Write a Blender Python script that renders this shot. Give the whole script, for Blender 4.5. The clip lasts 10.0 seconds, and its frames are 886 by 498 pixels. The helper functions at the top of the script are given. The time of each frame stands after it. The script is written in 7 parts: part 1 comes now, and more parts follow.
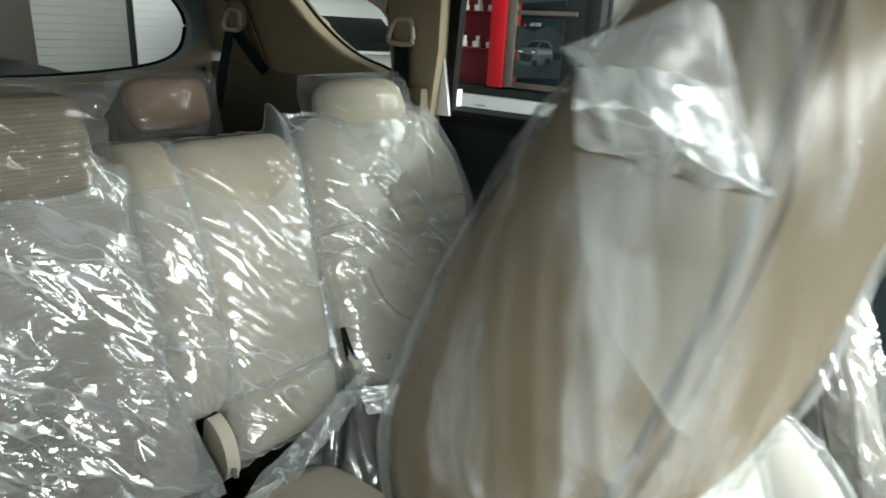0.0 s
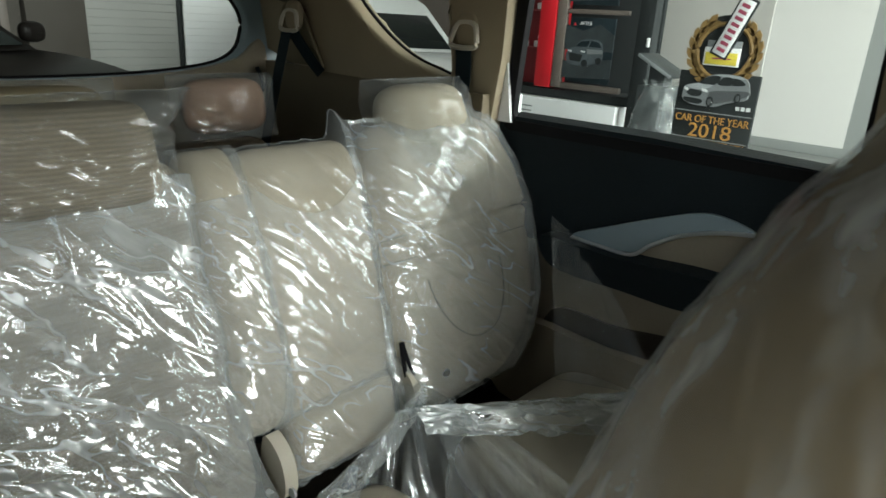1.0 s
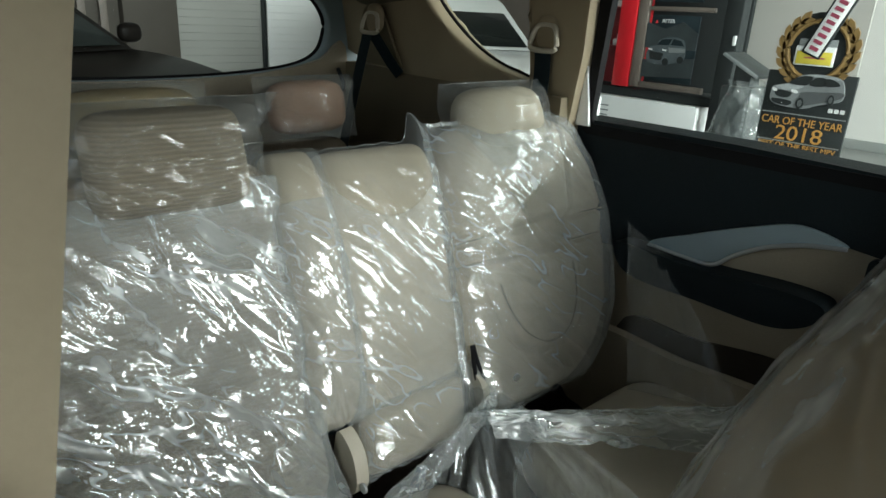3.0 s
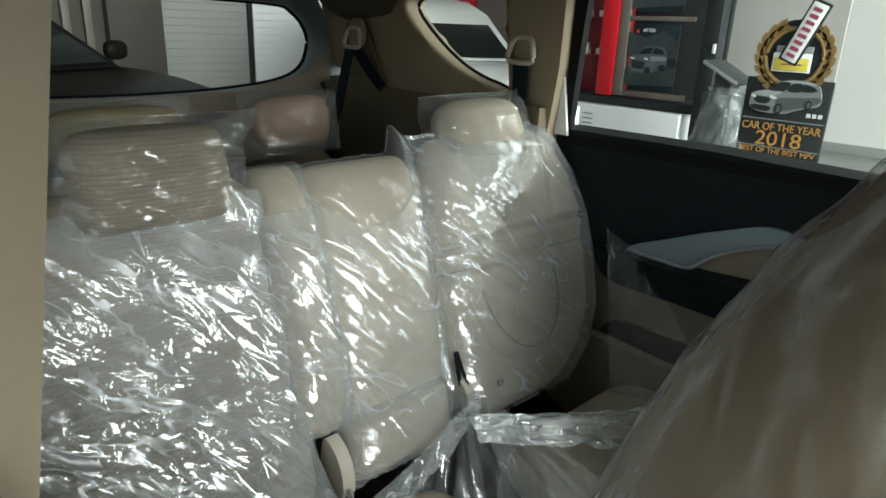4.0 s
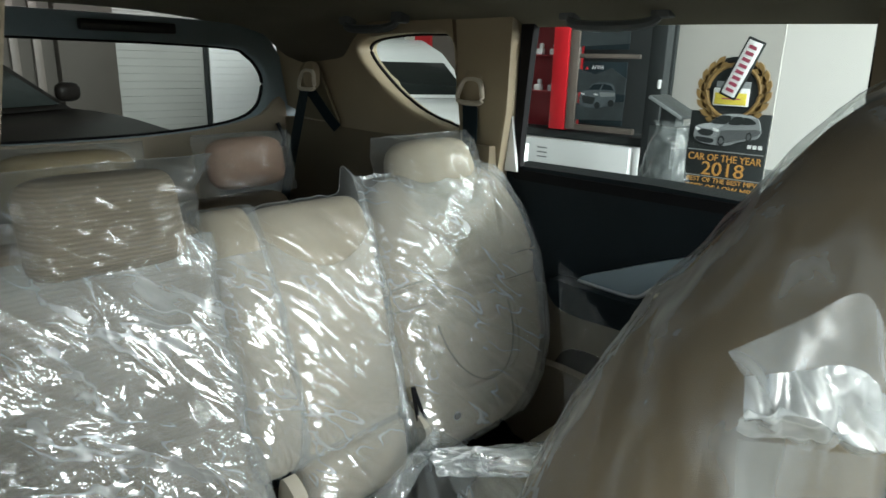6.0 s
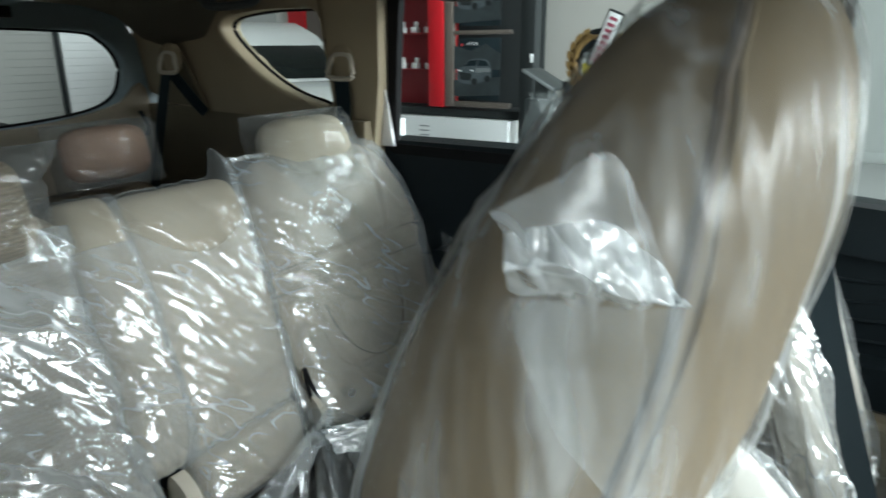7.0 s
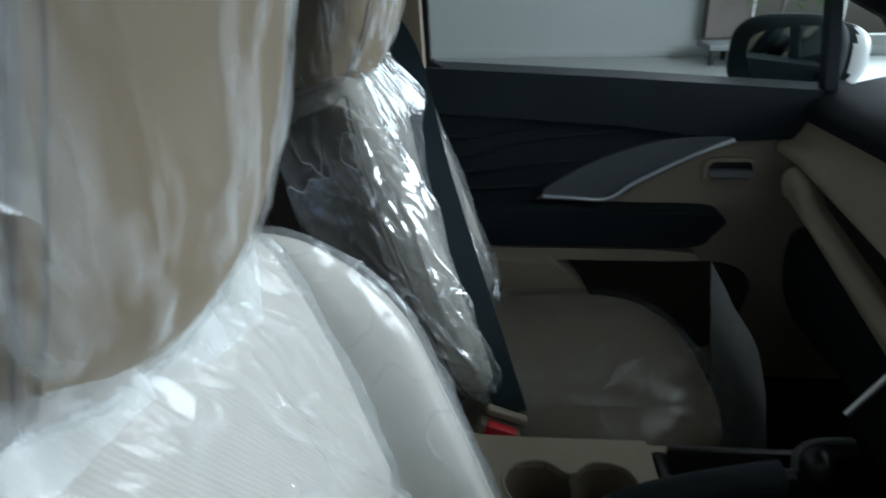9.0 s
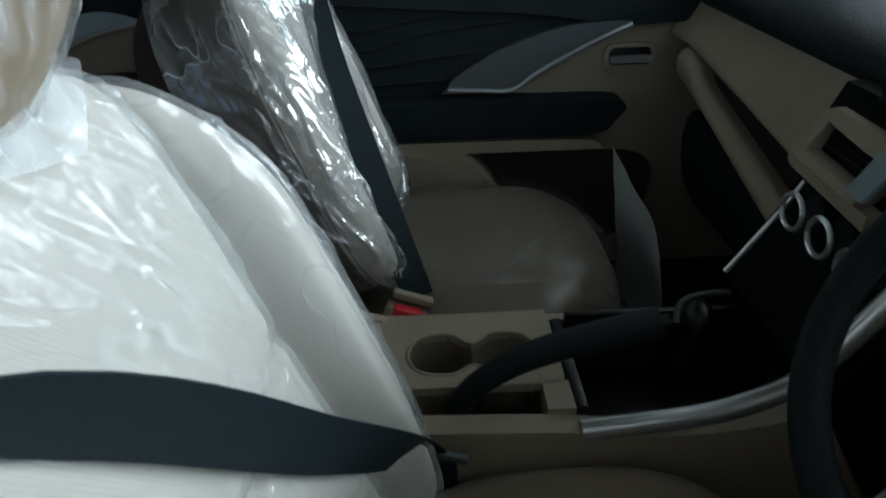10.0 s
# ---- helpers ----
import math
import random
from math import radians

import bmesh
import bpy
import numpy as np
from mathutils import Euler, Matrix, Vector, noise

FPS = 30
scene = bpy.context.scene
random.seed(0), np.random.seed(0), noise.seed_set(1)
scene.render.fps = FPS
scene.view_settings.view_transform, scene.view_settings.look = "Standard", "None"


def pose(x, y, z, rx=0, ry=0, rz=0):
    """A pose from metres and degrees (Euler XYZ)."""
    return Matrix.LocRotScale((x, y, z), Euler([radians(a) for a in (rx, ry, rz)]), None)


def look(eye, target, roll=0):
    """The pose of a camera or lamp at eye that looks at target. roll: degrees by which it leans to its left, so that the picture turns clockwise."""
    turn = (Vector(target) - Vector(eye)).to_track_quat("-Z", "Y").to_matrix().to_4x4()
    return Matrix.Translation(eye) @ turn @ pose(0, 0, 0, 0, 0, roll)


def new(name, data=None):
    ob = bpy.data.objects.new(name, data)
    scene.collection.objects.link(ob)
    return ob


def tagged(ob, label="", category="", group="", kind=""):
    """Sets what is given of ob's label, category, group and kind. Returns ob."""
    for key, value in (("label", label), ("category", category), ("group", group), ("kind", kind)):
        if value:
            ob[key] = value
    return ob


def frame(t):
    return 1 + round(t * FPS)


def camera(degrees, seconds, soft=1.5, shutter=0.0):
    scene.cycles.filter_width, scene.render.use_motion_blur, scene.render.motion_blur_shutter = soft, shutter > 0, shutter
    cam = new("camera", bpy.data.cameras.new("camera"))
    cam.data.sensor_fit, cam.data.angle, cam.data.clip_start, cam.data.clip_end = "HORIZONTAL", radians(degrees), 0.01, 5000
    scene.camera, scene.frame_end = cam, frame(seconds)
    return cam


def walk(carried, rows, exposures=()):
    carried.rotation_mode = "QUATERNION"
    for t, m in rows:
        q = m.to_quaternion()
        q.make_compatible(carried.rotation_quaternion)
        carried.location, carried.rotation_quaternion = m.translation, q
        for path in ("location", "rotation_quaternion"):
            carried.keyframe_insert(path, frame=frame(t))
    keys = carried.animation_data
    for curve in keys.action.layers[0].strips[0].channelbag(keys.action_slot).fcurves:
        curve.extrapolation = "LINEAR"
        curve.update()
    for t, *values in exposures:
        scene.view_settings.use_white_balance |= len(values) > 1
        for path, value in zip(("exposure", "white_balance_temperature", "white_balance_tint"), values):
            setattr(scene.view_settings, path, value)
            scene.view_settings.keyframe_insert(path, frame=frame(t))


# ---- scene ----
cam = camera(68.0, 10.0, shutter=0.5)
PATH = [
    (0, (0.057, -0.639, 1.303), (-1.092, 0.867, 0.662), 3.0),
    (0.5, (0.007, -0.633, 1.31), (-1.183, 0.83, 0.643), 3.4),
    (1, (-0.022, -0.631, 1.317), (-1.249, 0.804, 0.659), 3.4),
    (1.5, (-0.044, -0.633, 1.322), (-1.326, 0.735, 0.626), 3.7),
    (2, (-0.048, -0.634, 1.323), (-1.378, 0.687, 0.626), 3.7),
    (2.5, (-0.042, -0.637, 1.328), (-1.408, 0.653, 0.643), 3.5),
    (4, (0.004, -0.645, 1.338), (-1.36, 0.667, 0.691), 2.1),
    (4.5, (0.015, -0.648, 1.347), (-1.348, 0.684, 0.739), 1.7),
    (5, (0.024, -0.65, 1.352), (-1.324, 0.712, 0.78), 1.8),
    (6.5, (0.045, -0.651, 1.353), (-1.186, 0.825, 0.801), 0.6),
    (7, (0.060, -0.641, 1.333), (-0.991, 0.961, 0.741), -0.3),
    (7.5, (0.076, -0.638, 1.318), (-0.781, 1.065, 0.716), -1.7),
    (8, (0.098, -0.631, 1.294), (-0.508, 1.159, 0.638), -1.8),
    (8.5, (0.111, -0.622, 1.274), (-0.22, 1.206, 0.534), -1.3),
    (9, (0.132, -0.625, 1.264), (-0.016, 1.195, 0.449), -1.1),
    (9.5, (0.157, -0.632, 1.234), (0.165, 1.141, 0.309), -1.6),
    (10, (0.185, -0.654, 1.214), (0.225, 1.065, 0.193), -1.8),
]
EXPOSURES = [(0, -0.15, 6600, 7), (1, -0.2, 6650, 7), (2.5, -0.25, 6550, 5), (4.5, -0.15, 6550, 8), (6.5, -0.05, 6350, 8), (7.5, -0.35, 5950, 6), (8.0, -0.25, 5850, 7), (8.5, -1.05, 5800, 8), (9, -1.25, 5700, 9), (9.5, -1.35, 5700, 8), (10, -1.1, 5750, 8)]
walk(cam, [(t, look(eye, target, roll)) for t, eye, target, roll in PATH], EXPOSURES)

# ---- world, light, exposure ----
world = bpy.data.worlds.new("world")
scene.world = world
world.use_nodes = True
wn = world.node_tree.nodes
sky = wn.new("ShaderNodeTexSky")
sky.sky_type, sky.sun_disc = "NISHITA", False
sky.sun_elevation, sky.sun_rotation = radians(48), radians(150)
world.node_tree.links.new(sky.outputs[0], wn["Background"].inputs[0])
wn["Background"].inputs[1].default_value = 0.12


def area(name, m, sx, sy, watts, col=(1, 1, 1)):
    la = bpy.data.lights.new(name, "AREA")
    la.shape, la.size, la.size_y, la.energy, la.color = "RECTANGLE", sx, sy, watts, col
    ob = new(name, la)
    ob.matrix_world = m
    return ob


# daylight in the openings of the glazed showroom fronts
area("front_daylight", look((1.9, -4.9, 1.75), (1.9, 0, 1.55)), 4.2, 2.9, 55, (0.95, 1.0, 0.97))
area("side_daylight", look((7.4, 0.6, 3.2), (0, 0.6, 2.2)), 6.8, 3.2, 2400, (0.95, 1.0, 0.98))
area("corner_daylight", look((5.45, 8.44, 2.6), (4.2, 0, 1.8)), 3.9, 4.6, 1000, (0.95, 1.0, 0.98))


# ---- materials ----
def mat(name, col, rough=0.6, metal=0.0, var=0.12, scale=6.0, bump=0.15, bscale=220.0, spec=0.5, coat=0.0, stripes=None, rib=0.86, bands="DIAGONAL"):
    m = bpy.data.materials.new(name)
    m.use_nodes = True
    n, l = m.node_tree.nodes, m.node_tree.links
    b = n["Principled BSDF"]
    b.inputs["Roughness"].default_value = rough
    b.inputs["Metallic"].default_value = metal
    b.inputs["Specular IOR Level"].default_value = spec
    b.inputs["Coat Weight"].default_value = coat
    tc = n.new("ShaderNodeTexCoord")
    big = n.new("ShaderNodeTexNoise")
    big.inputs["Scale"].default_value, big.inputs["Detail"].default_value = scale, 5
    fine = n.new("ShaderNodeTexNoise")
    fine.inputs["Scale"].default_value, fine.inputs["Detail"].default_value = bscale, 3
    for t in (big, fine):
        l.new(tc.outputs["Object"], t.inputs["Vector"])
    mixv = n.new("ShaderNodeMath")
    mixv.operation = "ADD"
    l.new(big.outputs["Fac"], mixv.inputs[0])
    l.new(fine.outputs["Fac"], mixv.inputs[1])
    ramp = n.new("ShaderNodeMapRange")
    ramp.inputs["From Min"].default_value, ramp.inputs["From Max"].default_value = 0.6, 1.4
    ramp.inputs["To Min"].default_value, ramp.inputs["To Max"].default_value = 1 - var, 1 + var
    l.new(mixv.outputs[0], ramp.inputs["Value"])
    mul = n.new("ShaderNodeVectorMath")
    mul.operation = "SCALE"
    mul.inputs[0].default_value = col
    l.new(ramp.outputs[0], mul.inputs["Scale"])
    l.new(mul.outputs[0], b.inputs["Base Color"])
    bp = n.new("ShaderNodeBump")
    bp.inputs["Strength"].default_value, bp.inputs["Distance"].default_value = bump, 0.002
    h = fine.outputs["Fac"]
    if stripes:
        w = n.new("ShaderNodeTexWave")
        w.inputs["Scale"].default_value, w.inputs["Distortion"].default_value = stripes, 0.6
        w.bands_direction = bands
        l.new(tc.outputs["Object"], w.inputs["Vector"])
        ad = n.new("ShaderNodeMath")
        ad.operation = "ADD"
        l.new(h, ad.inputs[0])
        l.new(w.outputs["Fac"], ad.inputs[1])
        h = ad.outputs[0]
        dark = n.new("ShaderNodeMapRange")
        dark.inputs["To Min"].default_value, dark.inputs["To Max"].default_value = rib, 1.06
        l.new(w.outputs["Fac"], dark.inputs["Value"])
        mm = n.new("ShaderNodeMath")
        mm.operation = "MULTIPLY"
        l.new(ramp.outputs[0], mm.inputs[0])
        l.new(dark.outputs[0], mm.inputs[1])
        l.new(mm.outputs[0], mul.inputs["Scale"])
    l.new(h, bp.inputs["Height"])
    l.new(bp.outputs[0], b.inputs["Normal"])
    return m


def sheen_mat(name, veil=0.08, gloss=0.12, rough=0.16, size=0.012, tilt=0.30, run=(0.0, 0.75, -0.66), stretch=0.3, fine=0.12, patch=0.7, white=0.2, rim=0.5, spots=9.0, streak=0.0, tint=(0.95, 0.965, 0.965)):
    """Thin clear polythene. size: metres between its small creases; tilt: how far they turn the gloss; run: the way
    they lie; white, streak: glints and glare put into the veil.
    """
    m = bpy.data.materials.new(name)
    m.use_nodes = True
    n, l = m.node_tree.nodes, m.node_tree.links
    n.clear()

    def put(kind, op=None, ins=(), **names):
        node = n.new("ShaderNode" + kind)
        if op:
            node.operation = op
        for key, value in list(enumerate(ins)) + [(k.replace("_", " "), v) for k, v in names.items()]:
            if value is None:
                continue
            if isinstance(value, bpy.types.NodeSocket):
                l.new(value, node.inputs[key])
            else:
                node.inputs[key].default_value = value
        return node

    co = put("TexCoord").outputs["Object"]
    d = Vector(run).normalized()
    a = d.cross(Vector((1, 0, 0)) if abs(d.x) < 0.8 else Vector((0, 1, 0))).normalized()
    b = d.cross(a)
    scale = 1 / size
    wob = put("TexNoise", Vector=co, Scale=scale * 0.25, Detail=2.0).outputs["Color"]
    bent = put("VectorMath", "MULTIPLY_ADD", (wob, (size * 1.6,) * 3, co)).outputs[0]

    def along(k):
        dots = [put("VectorMath", "DOT_PRODUCT", (bent, tuple(v * f))).outputs["Value"] for v, f in ((d, k), (a, 1.0), (b, 1.0))]
        return put("CombineXYZ", ins=dots).outputs[0]

    def ridge(vec, sc, detail, sharp):
        f = put("TexNoise", Vector=vec, Scale=sc, Detail=detail).outputs["Fac"]
        f = put("Math", "MULTIPLY_ADD", (f, 2.0, -1.0)).outputs[0]
        f = put("Math", "ABSOLUTE", (f,)).outputs[0]
        f = put("Math", "SUBTRACT", (1.0, f)).outputs[0]
        return put("Math", "POWER", (f, sharp)).outputs[0]

    spot = put("TexNoise", Vector=co, Scale=spots, Detail=2.0).outputs["Fac"]
    some = put("MapRange", Value=spot, From_Min=0.40, From_Max=0.60, To_Min=1 - patch, To_Max=1.0).outputs[0]
    long = ridge(along(stretch), scale * 0.5, 1.0, 2.0)
    small = ridge(bent, scale, 2.0, 1.6)
    both = put("Math", "MULTIPLY_ADD", (small, fine / max(tilt, 0.01), long)).outputs[0]
    bp = put("Bump", Strength=some, Distance=tilt * size * 0.9, Height=both).outputs[0]
    # White on the crests: crease whitening and painted-in glints.
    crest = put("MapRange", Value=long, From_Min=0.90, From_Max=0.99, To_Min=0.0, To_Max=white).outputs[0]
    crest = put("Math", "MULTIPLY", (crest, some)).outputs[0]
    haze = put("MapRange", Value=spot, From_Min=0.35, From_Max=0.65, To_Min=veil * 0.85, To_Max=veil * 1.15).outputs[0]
    # Glare along the folds is drawn into the veil as milky streaks.
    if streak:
        glare_lines = put("TexNoise", Vector=along(stretch * 0.4), Scale=scale * 0.55, Detail=3.0).outputs["Fac"]
        glare_lines = put("MapRange", Value=glare_lines, From_Min=0.46, From_Max=0.72, To_Min=0.0, To_Max=streak).outputs[0]
        haze = put("Math", "ADD", (haze, glare_lines)).outputs[0]
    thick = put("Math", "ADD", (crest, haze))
    thick.use_clamp = True
    clear = put("BsdfTransparent", Color=(*tint, 1)).outputs[0]
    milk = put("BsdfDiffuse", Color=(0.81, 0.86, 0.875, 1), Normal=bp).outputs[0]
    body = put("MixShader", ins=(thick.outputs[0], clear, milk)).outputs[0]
    shine = put("BsdfGlossy", Roughness=rough, Normal=bp).outputs[0]
    edge = put("LayerWeight", Blend=0.5, Normal=bp).outputs["Facing"]
    edge = put("Math", "POWER", (edge, 3.0)).outputs[0]
    fac = put("Math", "MULTIPLY_ADD", (edge, rim, gloss))
    fac.use_clamp = True
    last = put("MixShader", ins=(fac.outputs[0], body, shine)).outputs[0]
    l.new(last, put("OutputMaterial").inputs["Surface"])
    return m


def glass_mat(name, gloss=0.06, tint=(0.93, 0.96, 0.95)):
    m = bpy.data.materials.new(name)
    m.use_nodes = True
    n, l = m.node_tree.nodes, m.node_tree.links
    n.clear()
    out, clear, shine = n.new("ShaderNodeOutputMaterial"), n.new("ShaderNodeBsdfTransparent"), n.new("ShaderNodeBsdfGlossy")
    clear.inputs["Color"].default_value = (*tint, 1)
    shine.inputs["Roughness"].default_value = 0.02
    edge = n.new("ShaderNodeLayerWeight")
    edge.inputs["Blend"].default_value = 0.5
    steep = n.new("ShaderNodeMath")
    steep.operation = "POWER"
    steep.inputs[1].default_value = 5.0
    l.new(edge.outputs["Facing"], steep.inputs[0])
    fr = n.new("ShaderNodeMath")
    fr.operation, fr.use_clamp = "MULTIPLY_ADD", True
    fr.inputs[1].default_value, fr.inputs[2].default_value = 0.5, 0.001
    l.new(steep.outputs[0], fr.inputs[0])
    mx = n.new("ShaderNodeMixShader")
    l.new(fr.outputs[0], mx.inputs["Fac"])
    l.new(clear.outputs[0], mx.inputs[1])
    l.new(shine.outputs[0], mx.inputs[2])
    l.new(mx.outputs[0], out.inputs["Surface"])
    return m


BEIGE_CLOTH = mat("beige_cloth", (0.335, 0.275, 0.192), 0.85, var=0.08, bump=0.5, bscale=900, spec=0.2)
PALE_CLOTH = mat("pale_beige_cloth", (0.43, 0.375, 0.285), 0.85, var=0.08, bump=0.5, bscale=900, spec=0.2)
QUILT = mat("quilted_beige_cloth", (0.43, 0.405, 0.36), 0.85, var=0.06, bump=0.08, bscale=1200, spec=0.2, stripes=190.0, rib=0.97)
BEIGE_RIB = mat("beige_ribbed_cloth", (0.185, 0.148, 0.102), 0.85, var=0.08, bump=0.4, bscale=900, spec=0.2, stripes=48.0, rib=0.88, bands="Z")
TAUPE = mat("taupe_cloth", (0.21, 0.152, 0.082), 0.8, var=0.1, bump=0.25, bscale=2200, spec=0.25)
SEAT_CLOTH = mat("grey_beige_cloth", (0.52, 0.47, 0.39), 0.9, var=0.1, bump=0.4, bscale=1400, spec=0.15)
SIDE_CLOTH = mat("grey_taupe_cloth", (0.13, 0.115, 0.095), 0.8, var=0.08, bump=0.25, bscale=1600, spec=0.2)
SEAM_CLOTH = mat("brown_piping", (0.125, 0.090, 0.060), 0.7, var=0.08, bump=0.2, bscale=1600, spec=0.25)
# Darker than the backrests: the shade on the cushions is put into this brown.
SHADED_CLOTH = mat("shaded_seat_cloth", (0.155, 0.125, 0.092), 0.9, var=0.12, bump=0.4, bscale=1600, spec=0.15)
TAN_CLOTH = mat("tan_cloth", (0.27, 0.20, 0.10), 0.85, var=0.1, bump=0.4, bscale=800, spec=0.2)
BROWN_CLOTH = mat("brown_cloth", (0.27, 0.165, 0.11), 0.85, var=0.1, bump=0.4, bscale=800, spec=0.2)
BEIGE_TRIM = mat("beige_trim", (0.30, 0.258, 0.192), 0.55, var=0.09, bump=0.5, bscale=380, spec=0.35)
QUARTER = mat("quarter_trim", (0.31, 0.258, 0.178), 0.6, var=0.08, bump=0.25, bscale=500, spec=0.3)
PILLAR = mat("pillar_trim", (0.165, 0.138, 0.098), 0.75, var=0.04, scale=3, bump=0.04, bscale=300, spec=0.2)
# Beige darkened: shade on the belt recess, lower panel and seams is painted in.
SHADED_BEIGE = mat("shaded_beige_trim", (0.19, 0.158, 0.108), 0.75, var=0.1, bump=0.3, bscale=500, spec=0.2)
DARK_SHELL = mat("dark_brown_shell", (0.06, 0.05, 0.042), 0.7, var=0.12, bump=0.25, bscale=900, spec=0.2)
BLACK_TRIM = mat("black_trim", (0.0075, 0.0130, 0.0158), 0.62, var=0.3, bump=0.6, bscale=360, spec=0.2)
PIANO = mat("black_panel", (0.008, 0.008, 0.009), 0.3, var=0.1, bump=0.05, bscale=300)
STACK = mat("black_stack_plastic", (0.005, 0.006, 0.006), 0.7, var=0.2, bump=0.1, bscale=400, spec=0.06)
BLUE_GREY = mat("blue_grey_trim", (0.22, 0.285, 0.315), 0.4, var=0.08, bump=0.2, bscale=500)
INSERT_GREY = mat("dark_grey_insert", (0.07, 0.08, 0.085), 0.5, var=0.1, bump=0.2, bscale=500)
HINGE = mat("cream_plastic", (0.50, 0.46, 0.38), 0.5, var=0.06, bump=0.15, bscale=500)
SILVER = mat("silver_trim", (0.62, 0.64, 0.66), 0.28, metal=0.8, var=0.05, bump=0.05)
HEADLINER = mat("headliner", (0.21, 0.198, 0.16), 0.95, var=0.1, bump=0.6, bscale=700, spec=0.1)
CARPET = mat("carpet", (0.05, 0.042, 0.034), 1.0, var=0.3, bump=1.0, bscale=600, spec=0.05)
BELT = mat("belt_webbing", (0.006, 0.015, 0.020), 0.65, var=0.1, bump=0.6, bscale=1200, spec=0.25)
RUBBER = mat("rubber", (0.009, 0.009, 0.010), 0.7, var=0.15, spec=0.12)
WHITE_BODY = mat("white_car_paint", (0.78, 0.79, 0.80), 0.25, var=0.02, bump=0.02, coat=0.6)
BRONZE_BODY = mat("dark_bronze_car_paint", (0.006, 0.005, 0.0045), 0.3, var=0.1, bump=0.02, spec=0.05)
CAR_GLASS = mat("dark_car_glass", (0.010, 0.013, 0.013), 0.08, var=0.1, bump=0.0, spec=0.08)
WALL_PAINT = mat("white_wall_paint", (0.52, 0.52, 0.50), 0.85, var=0.04, scale=1.2, bump=0.15, bscale=120)
# Wall paint darkened; the partition's shade is put into this tone.
SHADED_WALL = mat("shaded_wall_paint", (0.41, 0.392, 0.37), 0.85, var=0.05, scale=1.2, bump=0.15, bscale=120)
LIT_WALL = mat("lit_wall_paint", (0.72, 0.70, 0.68), 0.85, var=0.04, scale=1.0, bump=0.15, bscale=120)
DIM_WALL = mat("dim_wall_paint", (0.29, 0.30, 0.295), 0.85, var=0.05, scale=1.0, bump=0.15, bscale=120)
FLOOR_TILE = mat("polished_floor_tile", (0.26, 0.265, 0.26), 0.3, var=0.06, scale=2.0, bump=0.05, bscale=30)
RED_PAINT = mat("red_panel", (0.50, 0.010, 0.018), 0.35, var=0.05, bump=0.05)
DARK_RED = mat("dark_red_back_panel", (0.20, 0.012, 0.018), 0.5, var=0.08, bump=0.05)
WHITE_PLASTIC = mat("white_plastic", (0.72, 0.72, 0.73), 0.4, var=0.03, bump=0.05)
BROWN_WALL = mat("brown_column_paint", (0.055, 0.046, 0.038), 0.7, var=0.12, scale=3, bump=0.15, bscale=150)
CHARCOAL = mat("charcoal_panel", (0.010, 0.013, 0.014), 0.8, var=0.15, scale=3, bump=0.15, bscale=150)
FRAME_WOOD = mat("brown_grey_frame", (0.13, 0.105, 0.092), 0.5, var=0.2, scale=10, bump=0.2)
POSTER_DARK = mat("dark_poster_print", (0.014, 0.022, 0.027), 0.7, var=0.6, scale=7, bump=0.0, spec=0.15)
POSTER_ROAD = mat("poster_road_print", (0.03, 0.038, 0.042), 0.5, var=0.5, scale=12, bump=0.0)
POSTER_CAR = mat("pale_poster_print", (0.075, 0.09, 0.10), 0.6, var=0.4, scale=20, bump=0.0)
GOLD = mat("gold_print", (0.21, 0.125, 0.042), 0.4, var=0.3, scale=30, bump=0.05)
ORANGE = mat("orange_print", (0.50, 0.25, 0.06), 0.5, var=0.05, bump=0.0)
YELLOW = mat("yellow_print", (0.62, 0.50, 0.06), 0.5, var=0.05, bump=0.0)
PRINT_GREY = mat("grey_print", (0.20, 0.21, 0.22), 0.45, var=0.1, scale=20, bump=0.0)
MAROON = mat("maroon_print", (0.30, 0.05, 0.09), 0.5, bump=0.0)
STEEL = mat("grey_metal", (0.055, 0.062, 0.064), 0.5, metal=0.2, var=0.1)
SHUTTER = mat("roller_shutter_paint", (0.27, 0.265, 0.255), 0.55, var=0.08, scale=2, bump=0.1, bscale=60)
RED_BUTTON = mat("red_button", (0.65, 0.03, 0.04), 0.35, bump=0.02)
PAPER = mat("grey_paper_mat", (0.82, 0.85, 0.86), 0.9, var=0.12, scale=14, bump=0.5, bscale=120)
LEAF = mat("leaf", (0.06, 0.14, 0.035), 0.5, var=0.35, scale=9, bump=0.2)
MIRROR = mat("mirror_glass", (0.85, 0.87, 0.88), 0.02, metal=1.0, var=0.0, bump=0.0)
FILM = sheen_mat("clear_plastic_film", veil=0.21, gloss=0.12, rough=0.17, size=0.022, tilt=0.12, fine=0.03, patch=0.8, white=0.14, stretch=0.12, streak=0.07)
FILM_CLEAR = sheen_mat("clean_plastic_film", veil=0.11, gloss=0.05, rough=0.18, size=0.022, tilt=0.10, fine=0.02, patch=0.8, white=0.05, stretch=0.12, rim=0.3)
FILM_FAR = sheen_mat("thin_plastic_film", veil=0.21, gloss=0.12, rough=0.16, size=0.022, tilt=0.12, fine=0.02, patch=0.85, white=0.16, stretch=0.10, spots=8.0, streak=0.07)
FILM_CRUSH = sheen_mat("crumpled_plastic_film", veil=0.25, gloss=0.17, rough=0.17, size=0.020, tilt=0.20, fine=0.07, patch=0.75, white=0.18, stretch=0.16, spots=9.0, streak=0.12)
